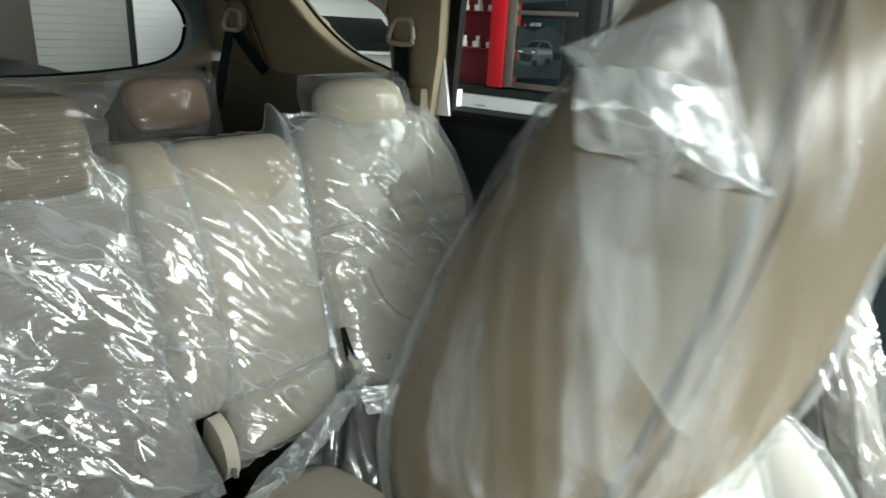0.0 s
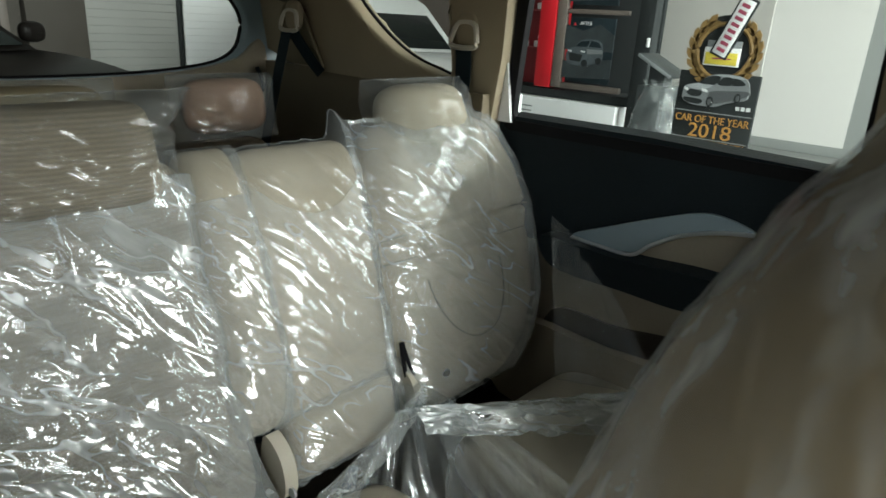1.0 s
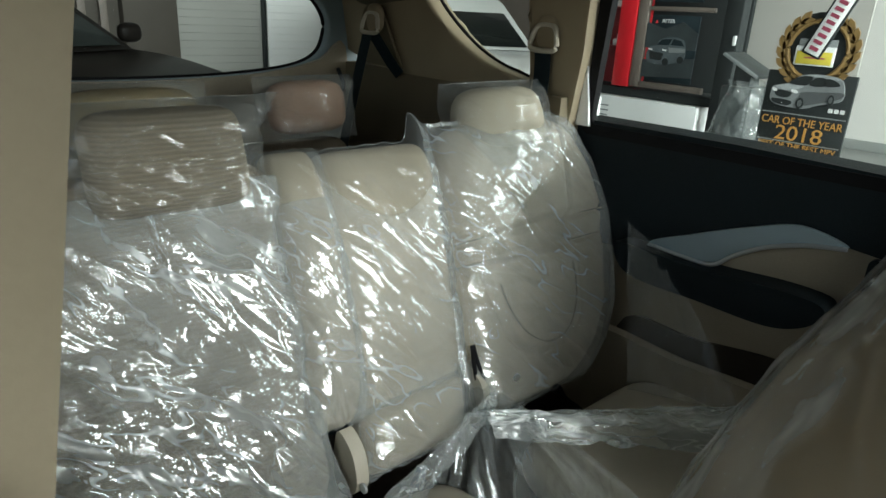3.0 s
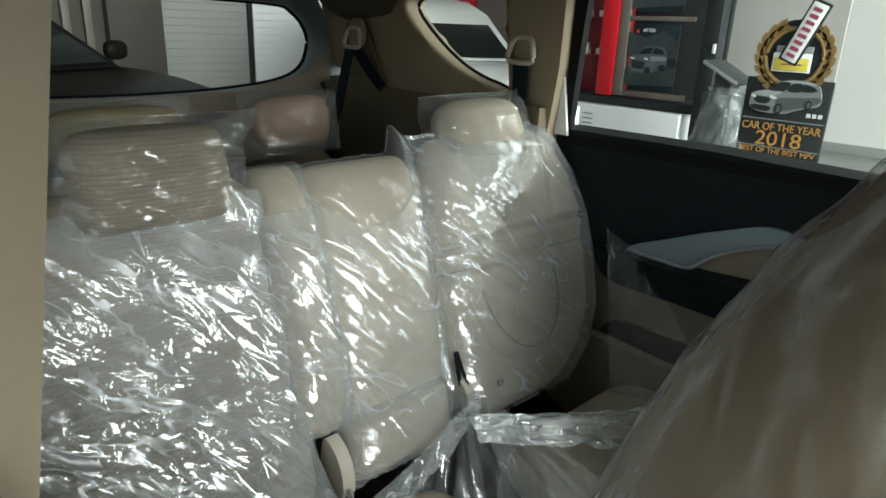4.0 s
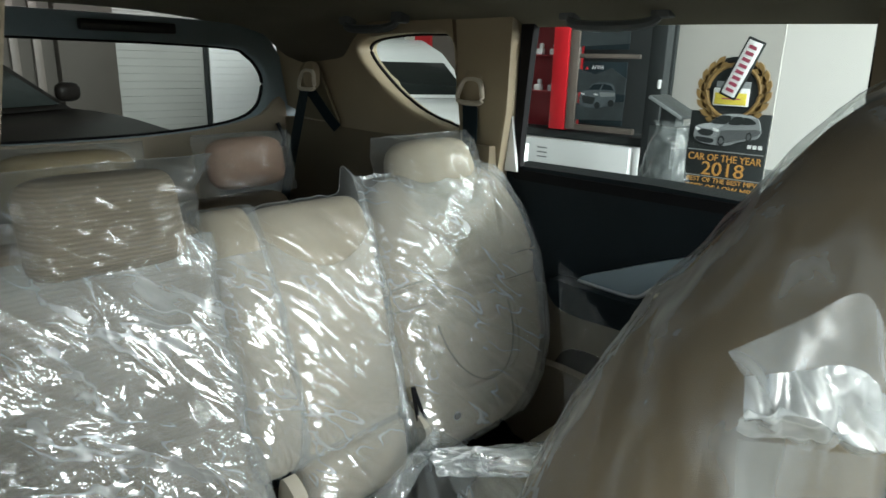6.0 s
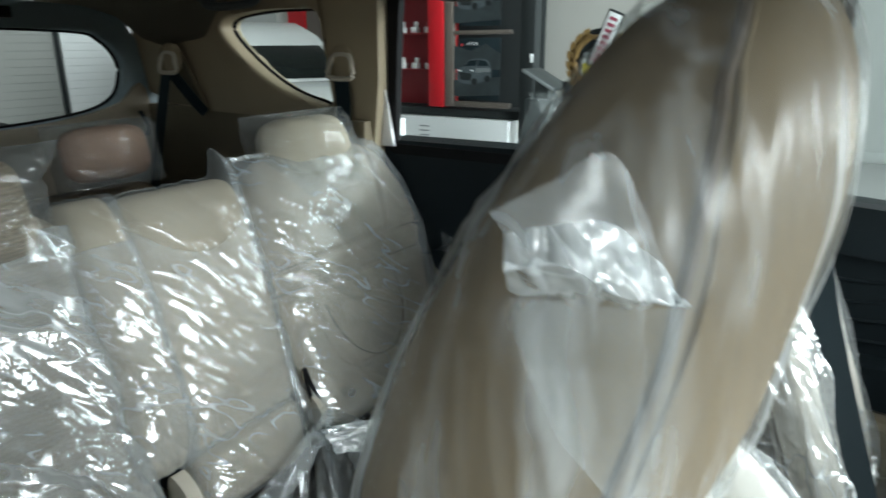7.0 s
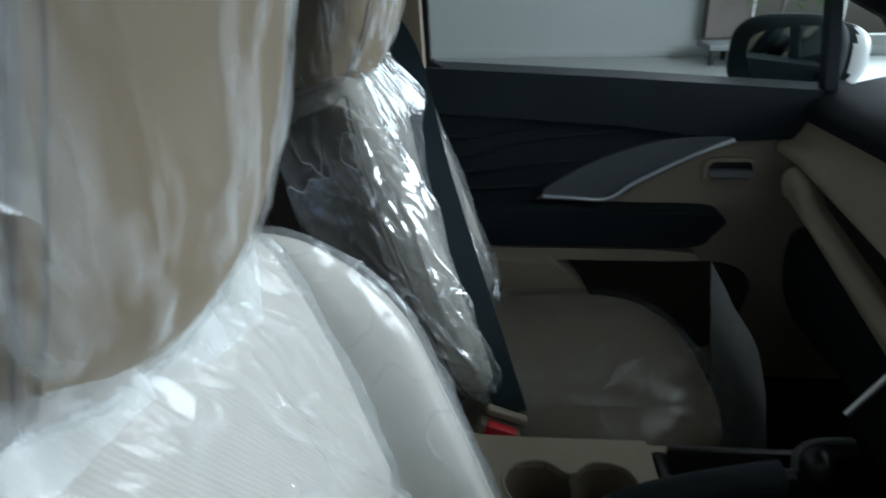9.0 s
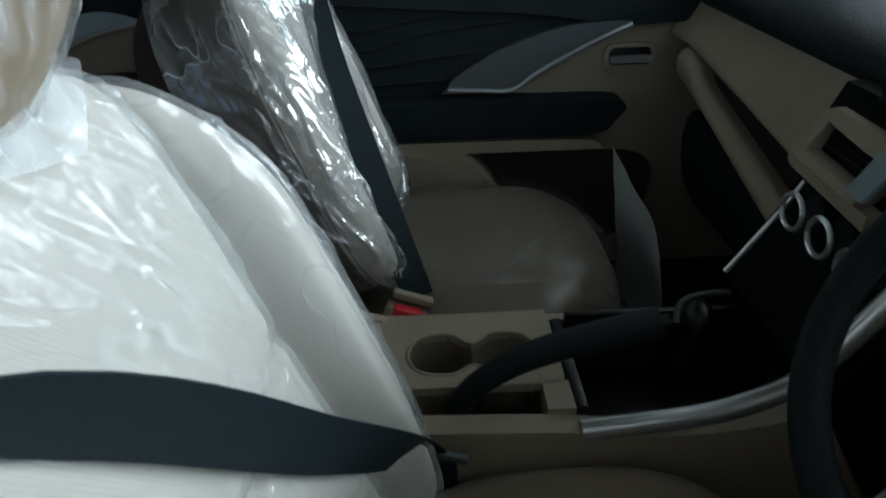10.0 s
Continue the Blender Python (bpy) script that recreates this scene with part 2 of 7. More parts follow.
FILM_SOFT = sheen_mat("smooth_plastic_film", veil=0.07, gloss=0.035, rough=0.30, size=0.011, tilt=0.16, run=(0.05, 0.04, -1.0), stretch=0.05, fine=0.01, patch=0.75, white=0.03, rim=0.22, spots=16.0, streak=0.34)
FILM_BAG = sheen_mat("bag_plastic_film", veil=0.06, gloss=0.045, rough=0.16, size=0.022, tilt=0.09, run=(0.2, 0.8, -0.4), fine=0.03, patch=0.85, white=0.08, stretch=0.2, rim=0.45, spots=14.0)
FILM_PALE = sheen_mat("taut_plastic_film", veil=0.10, gloss=0.04, rough=0.18, size=0.020, tilt=0.12, run=(-0.2, 0.5, -0.8), stretch=0.12, fine=0.02, patch=0.8, white=0.14, rim=0.4)
FILM_FRONT = sheen_mat("loose_plastic_film", veil=0.12, gloss=0.23, rough=0.15, size=0.018, tilt=0.30, run=(0.3, 0.2, -0.9), stretch=0.3, fine=0.08, patch=0.85, white=0.42, rim=0.5)
FILM_BLUE = sheen_mat("folded_plastic_film", veil=0.30, gloss=0.20, rough=0.15, size=0.012, tilt=0.30, run=(0.6, 0.75, -0.1), stretch=0.25, fine=0.15, patch=0.5, white=0.25, streak=0.2, tint=(0.90, 0.94, 0.97))
FILM_DRAPE = sheen_mat("draped_plastic_film", veil=0.13, gloss=0.10, rough=0.16, size=0.016, tilt=0.18, run=(0.3, -0.3, -0.9), stretch=0.15, fine=0.03, patch=0.7, white=0.15, streak=0.25)
FILM_FLAP = sheen_mat("stiff_plastic_film", veil=0.13, gloss=0.045, rough=0.30, size=0.014, tilt=0.12, run=(0.4, 0.1, -0.9), stretch=0.2, fine=0.03, patch=0.6, white=0.12, rim=0.12, spots=40.0, streak=0.18)
FILM_TAIL = sheen_mat("clear_tail_film", veil=0.11, gloss=0.05, rough=0.26, size=0.012, tilt=0.12, run=(0.2, 0.1, -0.95), stretch=0.08, fine=0.02, patch=0.6, white=0.14, rim=0.12, spots=30.0, streak=0.15)
# Whiter film: the reflection on the bag's fold is put into its colour.
FILM_HIGHLIGHT = sheen_mat("fold_highlight_film", veil=0.36, gloss=0.16, rough=0.22, size=0.008, tilt=0.36, run=(0.4, 0.3, -0.8), stretch=0.4, fine=0.10, patch=0.6, white=0.3, rim=0.2, spots=60.0, streak=0.3)
FILM_CUSHION = sheen_mat("cushion_plastic_film", veil=0.02, gloss=0.05, rough=0.15, size=0.02, tilt=0.25, run=(0.6, 0.8, 0.1), fine=0.06, patch=0.95, white=0.24, rim=0.10)
GLASS = glass_mat("window_glass")


# ---- shape helpers ----
def thing(name, label, category, at=(0, 0, 0), group="", kind=""):
    ob = new(name)
    ob.empty_display_size = 0.05
    ob.location = at
    return tagged(ob, label, category, group, kind)


def part(name, bm, material, parent=None, label="", sharp=38, second=None, where=None):
    """Link a bmesh, built in the world's coordinates, as one mesh under a thing or a part."""
    bmesh.ops.recalc_face_normals(bm, faces=bm.faces)
    for e in bm.edges:
        e.smooth = not (len(e.link_faces) == 2 and e.calc_face_angle(0) > radians(sharp))
    for f in bm.faces:
        f.smooth = True
        if second:
            f.material_index = int(where(f.calc_center_median(), f.normal))
    me = bpy.data.meshes.new(name)
    bm.to_mesh(me)
    bm.free()
    me.materials.append(material)
    if second:
        me.materials.append(second)
    ob = new(name, me)
    if parent:
        ob.parent = parent
        top = parent.parent.location if parent.parent else parent.location
        if parent.type == "EMPTY":
            ob.matrix_parent_inverse = Matrix.Translation(-Vector(top))
    if label:
        ob["label"] = label
    return ob


def solo(name, bm, material, label, category, group="", kind="", sharp=38):
    return tagged(part(name, bm, material, sharp=sharp), label, category, group, kind)


def rbox(x0, x1, y0, y1, z0, z1, b=0.004, seg=2):
    bm = bmesh.new()
    bmesh.ops.create_cube(bm, size=1)
    for v in bm.verts:
        v.co = Vector(((x0 + x1) / 2 + v.co.x * (x1 - x0), (y0 + y1) / 2 + v.co.y * (y1 - y0), (z0 + z1) / 2 + v.co.z * (z1 - z0)))
    if b:
        bmesh.ops.bevel(bm, geom=bm.edges[:], offset=b, segments=seg, affect="EDGES", profile=0.5)
    return bm


def join(*bms):
    out = bms[0]
    for b in bms[1:]:
        me = bpy.data.meshes.new("tmp")
        b.to_mesh(me)
        b.free()
        out.from_mesh(me)
        bpy.data.meshes.remove(me)
    return out


def moved(bm, m):
    bm.transform(m)
    return bm


def curve_pts(pts, per=6, closed=True):
    """Catmull-Rom through the given 2D or 3D points."""
    P = [Vector(p) for p in pts]
    n, out = len(P), []
    for i in range(n if closed else n - 1):
        if closed:
            a, b, c, d = P[i - 1], P[i], P[(i + 1) % n], P[(i + 2) % n]
        else:
            a, b, c, d = P[max(i - 1, 0)], P[i], P[i + 1], P[min(i + 2, n - 1)]
        for k in range(per):
            t = k / per
            out.append(0.5 * (2 * b + (c - a) * t + (2 * a - 5 * b + 4 * c - d) * t * t + (3 * b - a - 3 * c + d) * t ** 3))
    if not closed:
        out.append(P[-1])
    return out


AX = {"x": lambda u, v, w: (w, u, v), "y": lambda u, v, w: (u, w, v), "z": lambda u, v, w: (u, v, w)}


def prism(pts, axis, a, b, bev=0.003, seg=2):
    """A closed outline, drawn in the plane across axis, made solid from a to b."""
    bm = bmesh.new()
    lo = [bm.verts.new(AX[axis](p[0], p[1], a)) for p in pts]
    hi = [bm.verts.new(AX[axis](p[0], p[1], b)) for p in pts]
    bm.faces.new(lo)
    bm.faces.new(hi[::-1])
    n = len(pts)
    for i in range(n):
        bm.faces.new((lo[i], hi[i], hi[(i + 1) % n], lo[(i + 1) % n]))
    if bev:
        rim = [e for e in bm.edges if len(e.link_faces) == 2 and e.calc_face_angle(0) > 0.6]
        bmesh.ops.bevel(bm, geom=rim, offset=bev, segments=seg, affect="EDGES", profile=0.5, clamp_overlap=True)
    return bm


def ring(outer, inner, axis, a, b, lip=0.0):
    """A plate from a to b between an outer outline and a hole; both are seen whole from the hole's middle."""
    c = sum((Vector(p) for p in inner), Vector((0, 0))) / len(inner)
    O = [Vector(p) - c for p in outer]
    rim = []
    for p in inner:
        d = (Vector(p) - c).normalized()
        best = None
        for i in range(len(O)):
            s, e = O[i], O[(i + 1) % len(O)] - O[i]
            den = d.x * e.y - d.y * e.x
            if abs(den) < 1e-9:
                continue
            k, u = (s.x * e.y - s.y * e.x) / den, (s.x * d.y - s.y * d.x) / den
            if k > 0 and -1e-6 <= u <= 1 + 1e-6 and (best is None or k < best):
                best = k
        rim.append(c + d * best)
    bm = bmesh.new()
    n = len(inner)
    A = [bm.verts.new(AX[axis](*p[:2], a)) for p in rim]
    B = [bm.verts.new(AX[axis](*p[:2], b)) for p in rim]
    C = [bm.verts.new(AX[axis](*p[:2], a)) for p in inner]
    D = [bm.verts.new(AX[axis](*p[:2], b)) for p in inner]
    for i in range(n):
        j = (i + 1) % n
        for q in ((A[i], A[j], C[j], C[i]), (B[i], D[i], D[j], B[j]), (C[i], C[j], D[j], D[i]), (A[i], B[i], B[j], A[j])):
            bm.faces.new(q)
    if lip:
        hole = [e for e in bm.edges if set(e.verts) <= set(C) | set(D) and (e.verts[0] in C) == (e.verts[1] in C)]
        bmesh.ops.bevel(bm, geom=hole, offset=lip, segments=3, affect="EDGES", profile=0.5)
    return bm


def sheet(fn, nu, nv, wrap=False):
    """A grid of points fn(s, t), s and t from 0 to 1."""
    bm = bmesh.new()
    g = [[bm.verts.new(fn(i / nu, j / nv)) for j in range(nv + 1)] for i in range(nu if wrap else nu + 1)]
    for i in range(nu):
        k = (i + 1) % nu if wrap else i + 1
        for j in range(nv):
            bm.faces.new((g[i][j], g[k][j], g[k][j + 1], g[i][j + 1]))
    return bm


def tube(pts, r, seg=10, closed=False):
    P = [Vector(p) for p in pts]
    n = len(P)
    bm = bmesh.new()
    rings, up = [], Vector((0.02, 0.03, 1)).normalized()
    for i, p in enumerate(P):
        d = (P[(i + 1) % n] - P[i - 1]) if closed else (P[min(i + 1, n - 1)] - P[max(i - 1, 0)])
        d.normalize()
        s = d.cross(up)
        if s.length < 0.05:
            s = d.cross(Vector((1, 0, 0)))
        s.normalize()
        t = s.cross(d)
        rr = r(i / max(n - 1, 1)) if callable(r) else r
        rings.append([bm.verts.new(p + rr * (math.cos(a) * s + math.sin(a) * t)) for a in (2 * math.pi * k / seg for k in range(seg))])
    for i in range(n if closed else n - 1):
        a, b = rings[i], rings[(i + 1) % n]
        for k in range(seg):
            bm.faces.new((a[k], a[(k + 1) % seg], b[(k + 1) % seg], b[k]))
    if not closed:
        bm.faces.new(rings[0][::-1])
        bm.faces.new(rings[-1])
    return bm


def ribbon(pts, across, width, thick=0.0016):
    """A strap along pts; across: the direction of its width at each point."""
    P, bm, rows = [Vector(p) for p in pts], bmesh.new(), []
    for i, p in enumerate(P):
        d = (P[min(i + 1, len(P) - 1)] - P[max(i - 1, 0)]).normalized()
        a = Vector(across[i] if isinstance(across, list) else across)
        a = (a - d * a.dot(d)).normalized()
        nrm = d.cross(a) * thick / 2
        rows.append([bm.verts.new(p + a * width / 2 * u + nrm * w) for u, w in ((-1, -1), (1, -1), (1, 1), (-1, 1))])
    for r0, r1 in zip(rows, rows[1:]):
        for k in range(4):
            bm.faces.new((r0[k], r0[(k + 1) % 4], r1[(k + 1) % 4], r1[k]))
    bm.faces.new(rows[0])
    bm.faces.new(rows[-1][::-1])
    return bm


def disc(c, axis, r, h, seg=24, bev=0.002):
    o = [(r * math.cos(2 * math.pi * k / seg), r * math.sin(2 * math.pi * k / seg)) for k in range(seg)]
    w = {"x": 0, "y": 1, "z": 2}[axis]
    u, v = [i for i in range(3) if i != w]
    return prism([(c[u] + p[0], c[v] + p[1]) for p in o], axis, c[w], c[w] + h, bev)


def seat_frame(x, y, z, recline):
    """Local u: across, v: up along the back, w: out of its front."""
    a = radians(recline)
    U, V, N = Vector((0, 1, 0)), Vector((-math.sin(a), 0, math.cos(a))), Vector((math.cos(a), 0, math.sin(a)))
    m = Matrix((U, V, N)).transposed().to_4x4()
    return Matrix.Translation((x, y, z)) @ m


class Pad:
    """An upholstered pad: outline of half width wide(v) over v in 0..high, front and back bulges."""

    def __init__(self, wide, high, front, back, corner=5.0, edge=5.0, taper=0.0, feat=None):
        self.wide, self.high, self.front, self.back = wide, high, front, back
        self.corner, self.edge, self.taper, self.feat = corner, edge, taper, feat

    def half(self, q):
        return self.wide * (1 - self.taper * (q + 1) / 2) * max(1 - abs(q) ** self.corner, 0.0) ** (1 / self.corner)

    def point(self, p, q, side=1, extra=0.0):
        """p, q in -1..1."""
        u, v = p * self.half(q), (q + 1) / 2 * self.high
        f = max(1 - abs(p) ** self.edge, 0.0) ** 0.5 * max(1 - abs(q) ** self.edge, 0.0) ** 0.5
        w = (self.front if side > 0 else -self.back) * f
        if side > 0 and self.feat:
            w += self.feat(u, v) * min(1, f * 1.6)
        return Vector((u, v, w + extra * side))

    def mesh(self, m, nu=36, nv=44):
        bm = bmesh.new()
        S = lambda k, n: math.sin(math.pi / 2 * (2 * k / n - 1))
        F = [[bm.verts.new(m @ self.point(S(i, nu), S(j, nv))) for i in range(nu + 1)] for j in range(nv + 1)]
        B = [[bm.verts.new(m @ self.point(S(i, nu), S(j, nv), -1)) for i in range(nu + 1)] for j in range(nv + 1)]
        for j in range(nv):
            for i in range(nu):
                bm.faces.new((F[j][i], F[j][i + 1], F[j + 1][i + 1], F[j + 1][i]))
                bm.faces.new((B[j][i], B[j + 1][i], B[j + 1][i + 1], B[j][i + 1]))
        bmesh.ops.remove_doubles(bm, verts=bm.verts[:], dist=0.0004)
        return bm


def side_loft(profile, y, half, rim=2.6, n=26, grow=1.0, shift=None):
    """A body whose side outline is profile (x, z), its ends rounded off across y."""
    P = [Vector(p) for p in profile]
    c = sum(P, Vector((0, 0))) / len(P)
    bm, rings = bmesh.new(), []
    for i in range(n + 1):
        u = math.sin(math.pi / 2 * (2 * i / n - 1)) * 0.998
        k = (1 - abs(u) ** rim) ** (1 / rim) * grow
        row = []
        for p in P:
            q = c + (p - c) * k
            g = Vector((q.x, y + u * half, q.y))
            row.append(bm.verts.new(shift(g, (p - c).normalized(), u) if shift else g))
        rings.append(row)
    m = len(P)
    for a, b in zip(rings, rings[1:]):
        for k in range(m):
            bm.faces.new((a[k], a[(k + 1) % m], b[(k + 1) % m], b[k]))
    bm.faces.new(rings[0][::-1])
    bm.faces.new(rings[-1])
    return bm


def groove(x, at, width, depth):
    return -depth * math.exp(-((x - at) / width) ** 2)


def crumple(p, amp, size, skew=(0.0, 0.6, 0.8)):
    """Creases of a loose film: ridges that run mostly along one slanting direction."""
    q = Vector((p.x, p.y * 0.8 + p.z * 0.6, (p.z * 0.8 - p.y * 0.6) * 0.45)) / size
    r = 1 - abs(noise.noise(q))
    r2 = 1 - abs(noise.noise(q * 2.3 + Vector((5, 3, 1))))
    return amp * (r ** 3 + 0.45 * r2 ** 4 - 0.6)


def folds(p, amp, run=(0.0, 0.75, -0.66), gap=0.075, seed=0.0):
    """Long slanting folds of a loose film, with sharp crests."""
    d = Vector(run).normalized()
    a = d.cross(Vector((1, 0, 0))).normalized()
    u, v = p.dot(d), p.dot(a)
    v += 0.012 * noise.noise(Vector((u * 5, v * 5, seed)))
    f = 0.0
    for g, k in ((gap, 1.0), (gap * 0.45, 0.4)):
        r = 1 - abs(noise.noise(Vector((u / (g * 10), v / g, seed + g * 50)))) * 2
        f += k * max(0.0, r) ** 3
    return amp * (f - 0.25)


def pnoise(x, y, seed=0):
    """Smooth noise in about -0.7..0.7 on arrays."""
    xi, yi = np.floor(x).astype(np.int64), np.floor(y).astype(np.int64)
    xf, yf = x - xi, y - yi

    def grad(i, j, dx, dy):
        h = (i * 374761393 + j * 668265263 + seed * 1442695041) & 0x7FFFFFFF
        h = ((h ^ (h >> 13)) * 1274126177) & 0x7FFFFFFF
        a = (h ^ (h >> 16)) % 4096 / 4096 * 2 * np.pi
        return np.cos(a) * dx + np.sin(a) * dy

    u, v = xf ** 3 * (xf * (6 * xf - 15) + 10), yf ** 3 * (yf * (6 * yf - 15) + 10)
    lo = grad(xi, yi, xf, yf) * (1 - u) + grad(xi + 1, yi, xf - 1, yf) * u
    hi = grad(xi, yi + 1, xf, yf - 1) * (1 - u) + grad(xi + 1, yi + 1, xf - 1, yf - 1) * u
    return lo * (1 - v) + hi * v


def crinkle(u, v, size, seed, angle=-45.0, stretch=0.35):
    """Sharp-crested small folds, 0..1, longer along one direction."""
    c, s = math.cos(radians(angle)), math.sin(radians(angle))
    a, b = (u * c + v * s) * stretch / size, (v * c - u * s) / size
    wa, wb = pnoise(a * 0.6, b * 0.6, seed + 7), pnoise(a * 0.6, b * 0.6, seed + 8)
    r = 1 - 2 * np.abs(pnoise(a + 0.9 * wa, b + 0.9 * wb, seed))
    r2 = 1 - 2 * np.abs(pnoise(a * 2.1 + wb, b * 2.1 + wa, seed + 3))
    return np.clip(r, 0, 1) ** 1.6 * 0.7 + np.clip(r2, 0, 1) ** 1.6 * 0.3


def long_creases(u, v, seed, count, angle, spread, reach, width, height):
    """Straight tight creases, each a crest that fades out at both ends."""
    rnd, h = random.Random(seed), np.zeros_like(u)
    u0, u1, v0, v1 = u.min(), u.max(), v.min(), v.max()
    for _ in range(count):
        cu, cv, a = rnd.uniform(u0, u1), rnd.uniform(v0, v1), radians(rnd.gauss(angle, spread))
        half, w, k = reach * rnd.uniform(0.3, 1.0), width * rnd.uniform(0.5, 1.6), height * rnd.uniform(0.3, 1.0) * rnd.choice((1, 1, 1, -0.7))
        along, off = (u - cu) * math.cos(a) + (v - cv) * math.sin(a), (v - cv) * math.cos(a) - (u - cu) * math.sin(a)
        off = off + rnd.uniform(-0.6, 0.6) * along ** 2
        h += k * np.exp(-np.abs(off) / w) * np.clip(1 - (along / half) ** 2, 0, 1)
    return h


def grid_part(name, P, material, parent=None, label="", wrap=False):
    """A fine sheet from an array of points (rows, columns, 3) as one mesh."""
    nv, nu = P.shape[:2]
    i = np.arange(nv * nu).reshape(nv, nu)
    j = np.roll(i, -1, axis=1) if wrap else i
    nxt = j if wrap else i[:, 1:]
    lo, hi = (i[:-1], i[1:]) if wrap else (i[:-1, :-1], i[1:, :-1])
    q = np.stack([lo, nxt[:-1], nxt[1:], hi], axis=-1).reshape(-1, 4)
    me = bpy.data.meshes.new(name)
    me.vertices.add(nv * nu)
    me.vertices.foreach_set("co", P.reshape(-1).astype(np.float32))
    me.loops.add(q.size)
    me.loops.foreach_set("vertex_index", q.reshape(-1).astype(np.int32))
    me.polygons.add(len(q))
    me.polygons.foreach_set("loop_start", np.arange(0, q.size, 4, dtype=np.int32))
    me.polygons.foreach_set("use_smooth", np.ones(len(q), dtype=bool))
    me.update(calc_edges=True)
    me.materials.append(material)
    ob = new(name, me)
    if parent:
        ob.parent = parent
        top = parent.parent.location if parent.parent else parent.location
        if parent.type == "EMPTY":
            ob.matrix_parent_inverse = Matrix.Translation(-Vector(top))
    if label:
        ob["label"] = label
    return ob


def placed(m, u, v, w):
    """Local arrays u, v, w under the matrix m, as points."""
    M = np.array(m)
    return np.stack([M[r, 0] * u + M[r, 1] * v + M[r, 2] * w + M[r, 3] for r in range(3)], axis=-1)


class Panel:
    """An upholstered panel between two side edges, each given as (v, u) pairs; feat adds seams and hollows to its front."""

    def __init__(self, left, right, high, front, back, corner=9.0, edge=6.0, feat=None, low=0.0):
        self.left, self.right, self.high, self.front, self.back = left, right, high, front, back
        self.corner, self.edge, self.feat, self.low = corner, edge, feat, low

    def span(self, q):
        v = self.low + (np.clip(q, -1, 1) + 1) / 2 * (self.high - self.low)
        l, r = (np.interp(v, [e[0] for e in side], [e[1] for e in side]) for side in (self.left, self.right))
        return (l + r) / 2, (r - l) / 2

    def point(self, p, q, side=1, extra=0.0, feat=True):
        c, h = self.span(q)
        h = h * np.clip(1 - np.abs(q) ** self.corner, 0, 1) ** (1 / self.corner)
        u, v = c + p * h, self.low + (q + 1) / 2 * (self.high - self.low)
        f = np.sqrt(np.clip(1 - np.abs(p) ** self.edge, 0, 1) * np.clip(1 - np.abs(q) ** self.edge, 0, 1))
        w = (self.front if side > 0 else -self.back) * f
        if side > 0 and self.feat and feat:
            w = w + self.feat(u, v) * np.minimum(1, f * 1.6)
        return u, v, w + extra * side

    def build(self, name, m, material, parent, label="", nu=70, nv=80):
        S = lambda k: np.sin(np.pi / 2 * np.linspace(-1, 1, k + 1))
        p, q = np.meshgrid(S(nu), S(nv))
        front, rear = placed(m, *self.point(p, q)), placed(m, *self.point(p[:, ::-1], q, -1))
        P = np.concatenate([front, rear[:, 1:]], axis=1)
        ob = grid_part(name, P, material, parent, label)
        bm = bmesh.new()
        bm.from_mesh(ob.data)
        bmesh.ops.remove_doubles(bm, verts=bm.verts[:], dist=0.0004)
        bmesh.ops.recalc_face_normals(bm, faces=bm.faces[:])
        bm.to_mesh(ob.data)
        bm.free()
        return ob


def seam(x, at, width, depth):
    return -depth * np.exp(-((x - at) / width) ** 2)


def hem(row, parent):
    """The doubled edge of a film, along a row of points."""
    return part("hem", tube([tuple(p) for p in row[::3]], 0.0007, 5), FILM_BAG, parent)


def film_sheet(name, panel, m, material, parent, seed, off=0.008, reach=1.04, low=-1.03, top=1.03, n=(200, 220), lines=(30, -45, 14, 0.16, 0.004, 0.006), fine=(0.004, 0.03), billow=0.006, dense=None, label="", peak=0.0, bowl=(0.0, 0.0), follow=False):
    """Film drawn over a panel; bowl dips its lower and upper edge in the middle, follow keeps it on the panel's own relief. It bridges the seams and carries long creases and small crinkles."""
    p, q = np.meshgrid(np.linspace(-reach, reach, n[0] + 1), np.linspace(0, 1, n[1] + 1))
    dip = np.clip(1 - p ** 2, 0, 1)
    q = (low - bowl[0] * dip) * (1 - q) + (top - bowl[1] * dip) * q
    c, h = panel.span(q)
    v = panel.low + (q + 1) / 2 * (panel.high - panel.low)
    if follow:
        h = h * (1 - np.abs(np.clip(q, -0.985, 0.985)) ** panel.corner) ** (1 / panel.corner) - 0.004
    u = c + p * (h + 0.008)
    v = v + peak * np.exp(-((p - 0.80) / 0.14) ** 2) * np.clip((q - 0.78) / 0.22, 0, 1) + 0.006 * pnoise(p * 6, q * 0 + 3.3, seed) * np.clip((np.abs(q) - 0.8) / 0.2, 0, 1)
    f = np.sqrt(np.clip(1 - np.abs(p) ** panel.edge, 0, 1) * np.clip(1 - np.abs(q) ** panel.edge, 0, 1))
    w = panel.front * f + off - 0.12 * np.clip(np.abs(p) - 1, 0, 1)
    if follow:
        w = w + panel.feat(u, v) * np.minimum(1, f * 1.6)
    k = dense(u, v) if dense else 1.0
    w = w + billow * pnoise(u / 0.09, v / 0.09, seed) + k * fine[0] * crinkle(u, v, fine[1], seed + 20, lines[1])
    w = w + long_creases(u, v, seed, *lines)
    P = placed(m, u, v, w)
    hem(P[-1], parent)
    return grid_part(name, P, material, parent, label)


